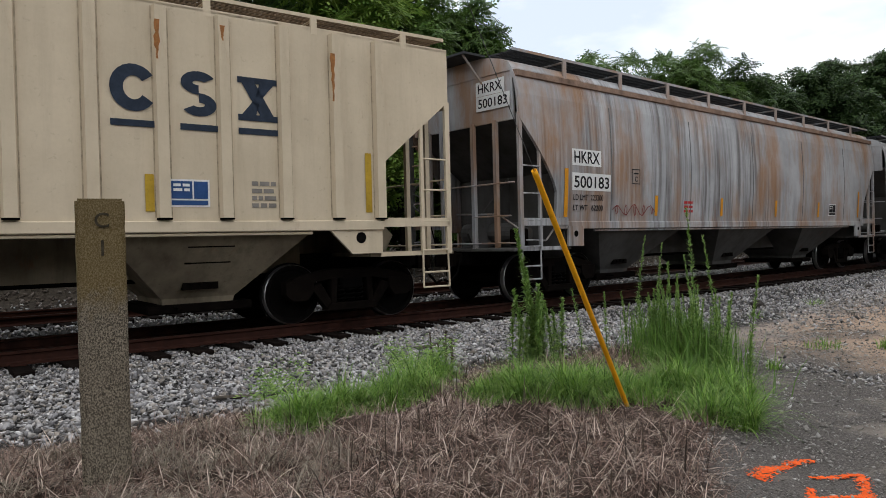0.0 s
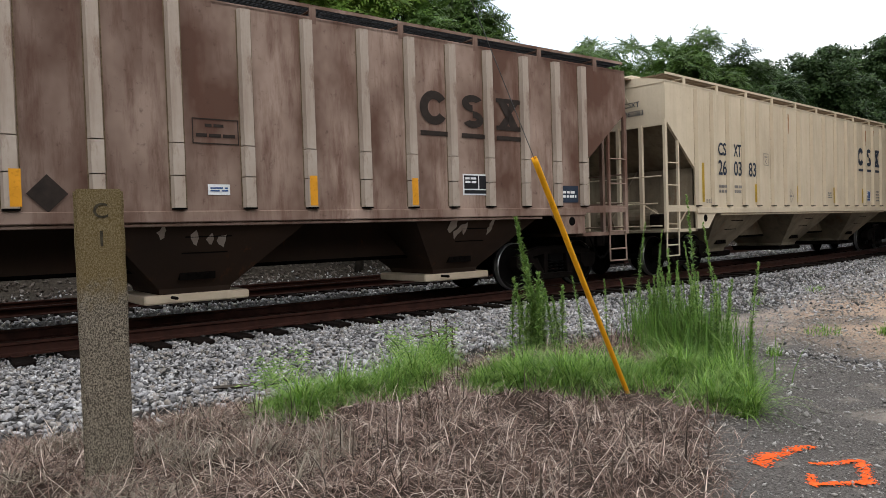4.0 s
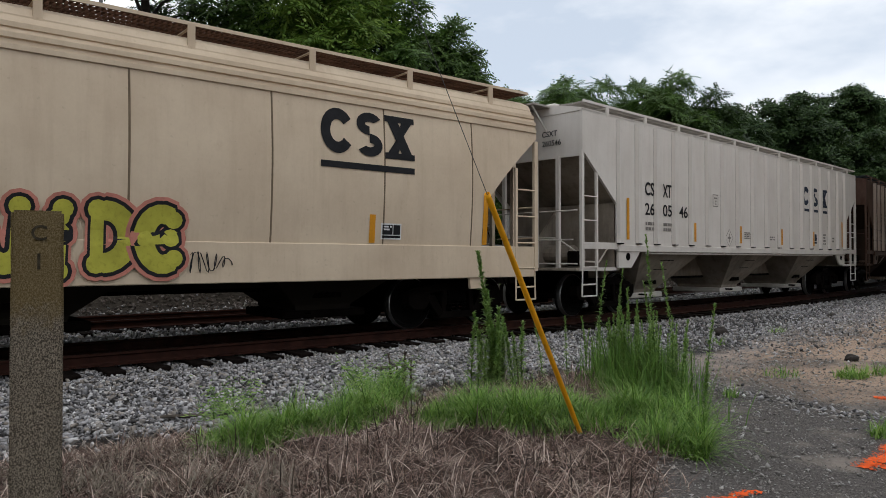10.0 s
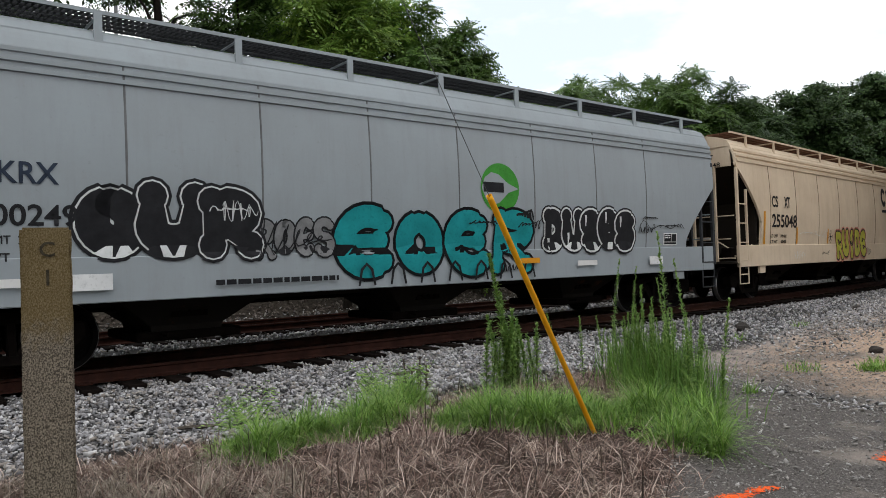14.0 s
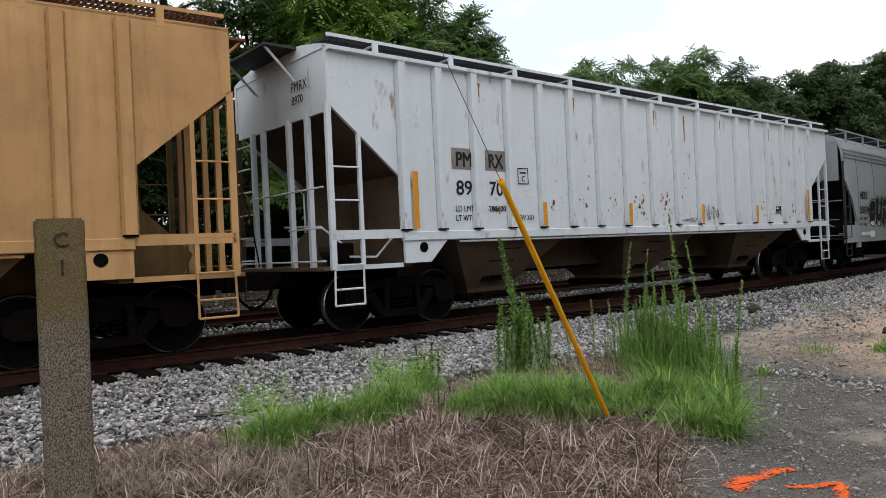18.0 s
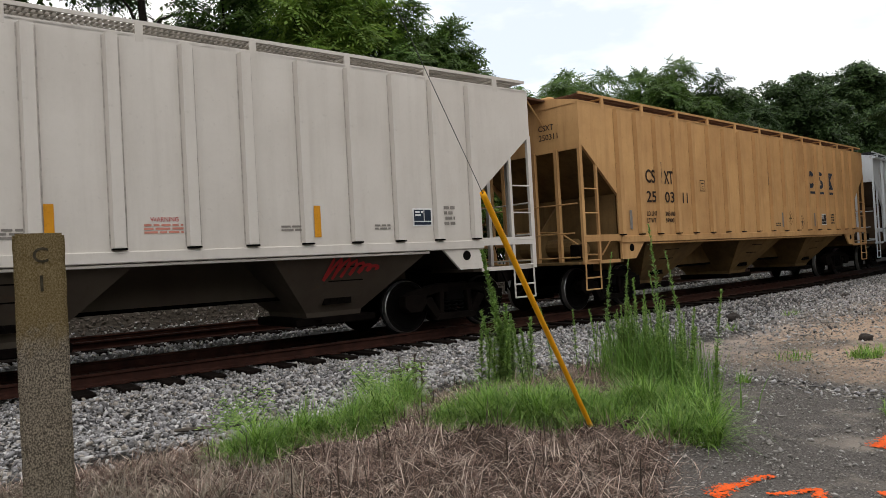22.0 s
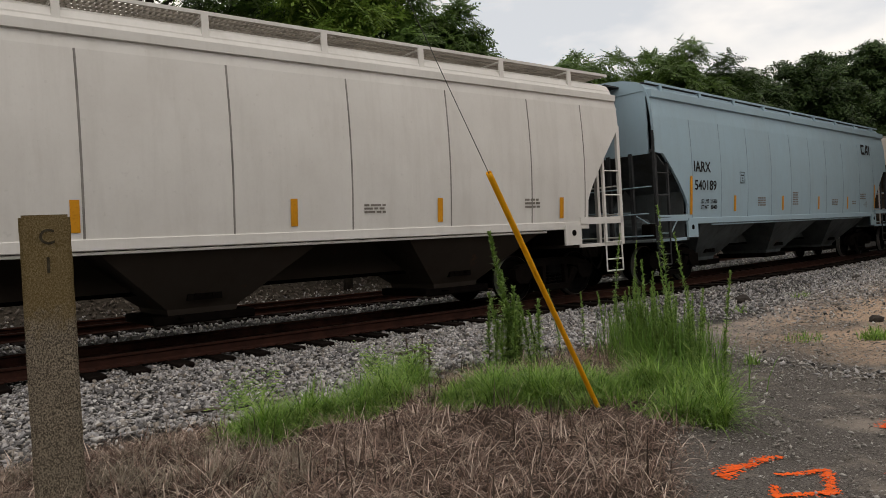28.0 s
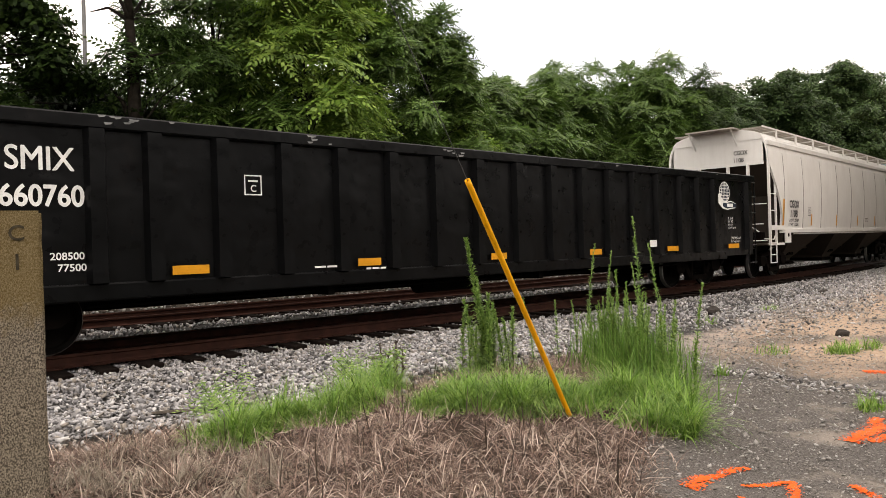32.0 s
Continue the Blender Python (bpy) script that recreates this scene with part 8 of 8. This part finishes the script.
        s.shape("globe_line", ribbon([(gx + gr * k * math.cos(math.radians(v)), gz + gr * math.sin(math.radians(v))) for v in range(-90, 91, 15)], 0.018), M_WHITE, 0.018)
    band = [(gx - 0.3, gz - 0.05), (gx - 0.27, gz - 0.24), (gx - 0.12, gz - 0.34), (gx + 0.1, gz - 0.37), (gx + 0.34, gz - 0.34), (gx + 0.58, gz - 0.36)]
    s.shape("emblem_ribbon", ribbon(band, 0.22), M_WHITE, 0.021)
    s.shape("ribbon_field", ribbon(band[2:], 0.16), M_NAVY, 0.024)
    s.rect("ribbon_mark", gx + 0.1, gx + 0.42, gz - 0.4, gz - 0.31, M_WHITE, 0.028)
    for k, txt in enumerate(("IL  66-0", "IW  9-0", "IH  6-0", "CU FT 3564")):
        s.text(txt, 9.12, 1.76 - 0.085 * k, 0.06, M_WHITE)
    s.text("EMPTY/LOAD", 9.25, 1.22, 0.065, M_WHITE)
    s.text("7/16\" ADJ. BLOCK", 9.25, 1.12, 0.065, M_WHITE)
    scrape = random.Random(4)
    for i in range(22):
        x, k = scrape.choice((-6.7, -6.5, -6.2, -3.8, -1.0, 4.1, 7.9, 8.3)) + scrape.uniform(-0.25, 0.25), scrape.uniform(0.3, 1.0)
        z = scrape.uniform(2.86, 2.98)
        s.shape("paint_scrape", [[(x, z - 0.03 * k), (x + 0.1 * k, z - 0.01), (x + 0.13 * k, z + 0.015), (x + 0.05 * k, z + 0.012), (x - 0.02, z + 0.02 * k)]], M_ASH, 0.094)
    return root


gondola_car(-188.5)


# ---------------------------------------------------------------- the train rolls
ROLL_T = [0, 2, 4, 6.5, 8, 10, 12, 13, 14, 16.5, 18, 20, 22, 23, 24, 25, 26, 28.5, 30, 32]
ROLL_S = [0.000, 11.703, 23.443, 38.352, 47.298, 59.224, 71.204, 77.289, 83.408, 98.758, 108.006, 120.417, 132.934, 139.232, 145.592, 152.081, 158.631, 175.014, 184.844, 197.951]
ROLL_V = np.gradient(ROLL_S, ROLL_T)


def rolled(t):
    """Metres that the train has gone by t seconds."""
    i = min(max(int(np.searchsorted(ROLL_T, t, "right")) - 1, 0), len(ROLL_T) - 2)
    d = ROLL_T[i + 1] - ROLL_T[i]
    k = (t - ROLL_T[i]) / d
    h = (2 * k**3 - 3 * k**2 + 1, k**3 - 2 * k**2 + k, 3 * k**2 - 2 * k**3, k**3 - k**2)
    return float(h[0] * ROLL_S[i] + h[1] * d * ROLL_V[i] + h[2] * ROLL_S[i + 1] + h[3] * d * ROLL_V[i + 1])


def motions():
    times = [i * 0.5 for i in range(65)]
    for root, u, reach in TRAIN:
        rows = []
        sag = reach * reach / (2 * R_FACE)
        for t in times:
            x, y, a = on_arc(u + rolled(t), TRACK + sag)
            rows.append((t, pose(x, y, RAIL_Z, 0, 0, math.degrees(a))))
        walk(root, rows)
    spin = [(i * 0.1, math.degrees(rolled(i * 0.1) / 0.457)) for i in range(321)]
    for wheelset, a in ROLLING:
        walk(wheelset, [(t, pose(a, 0, 0.457, 0, d, 0)) for t, d in spin])


motions()
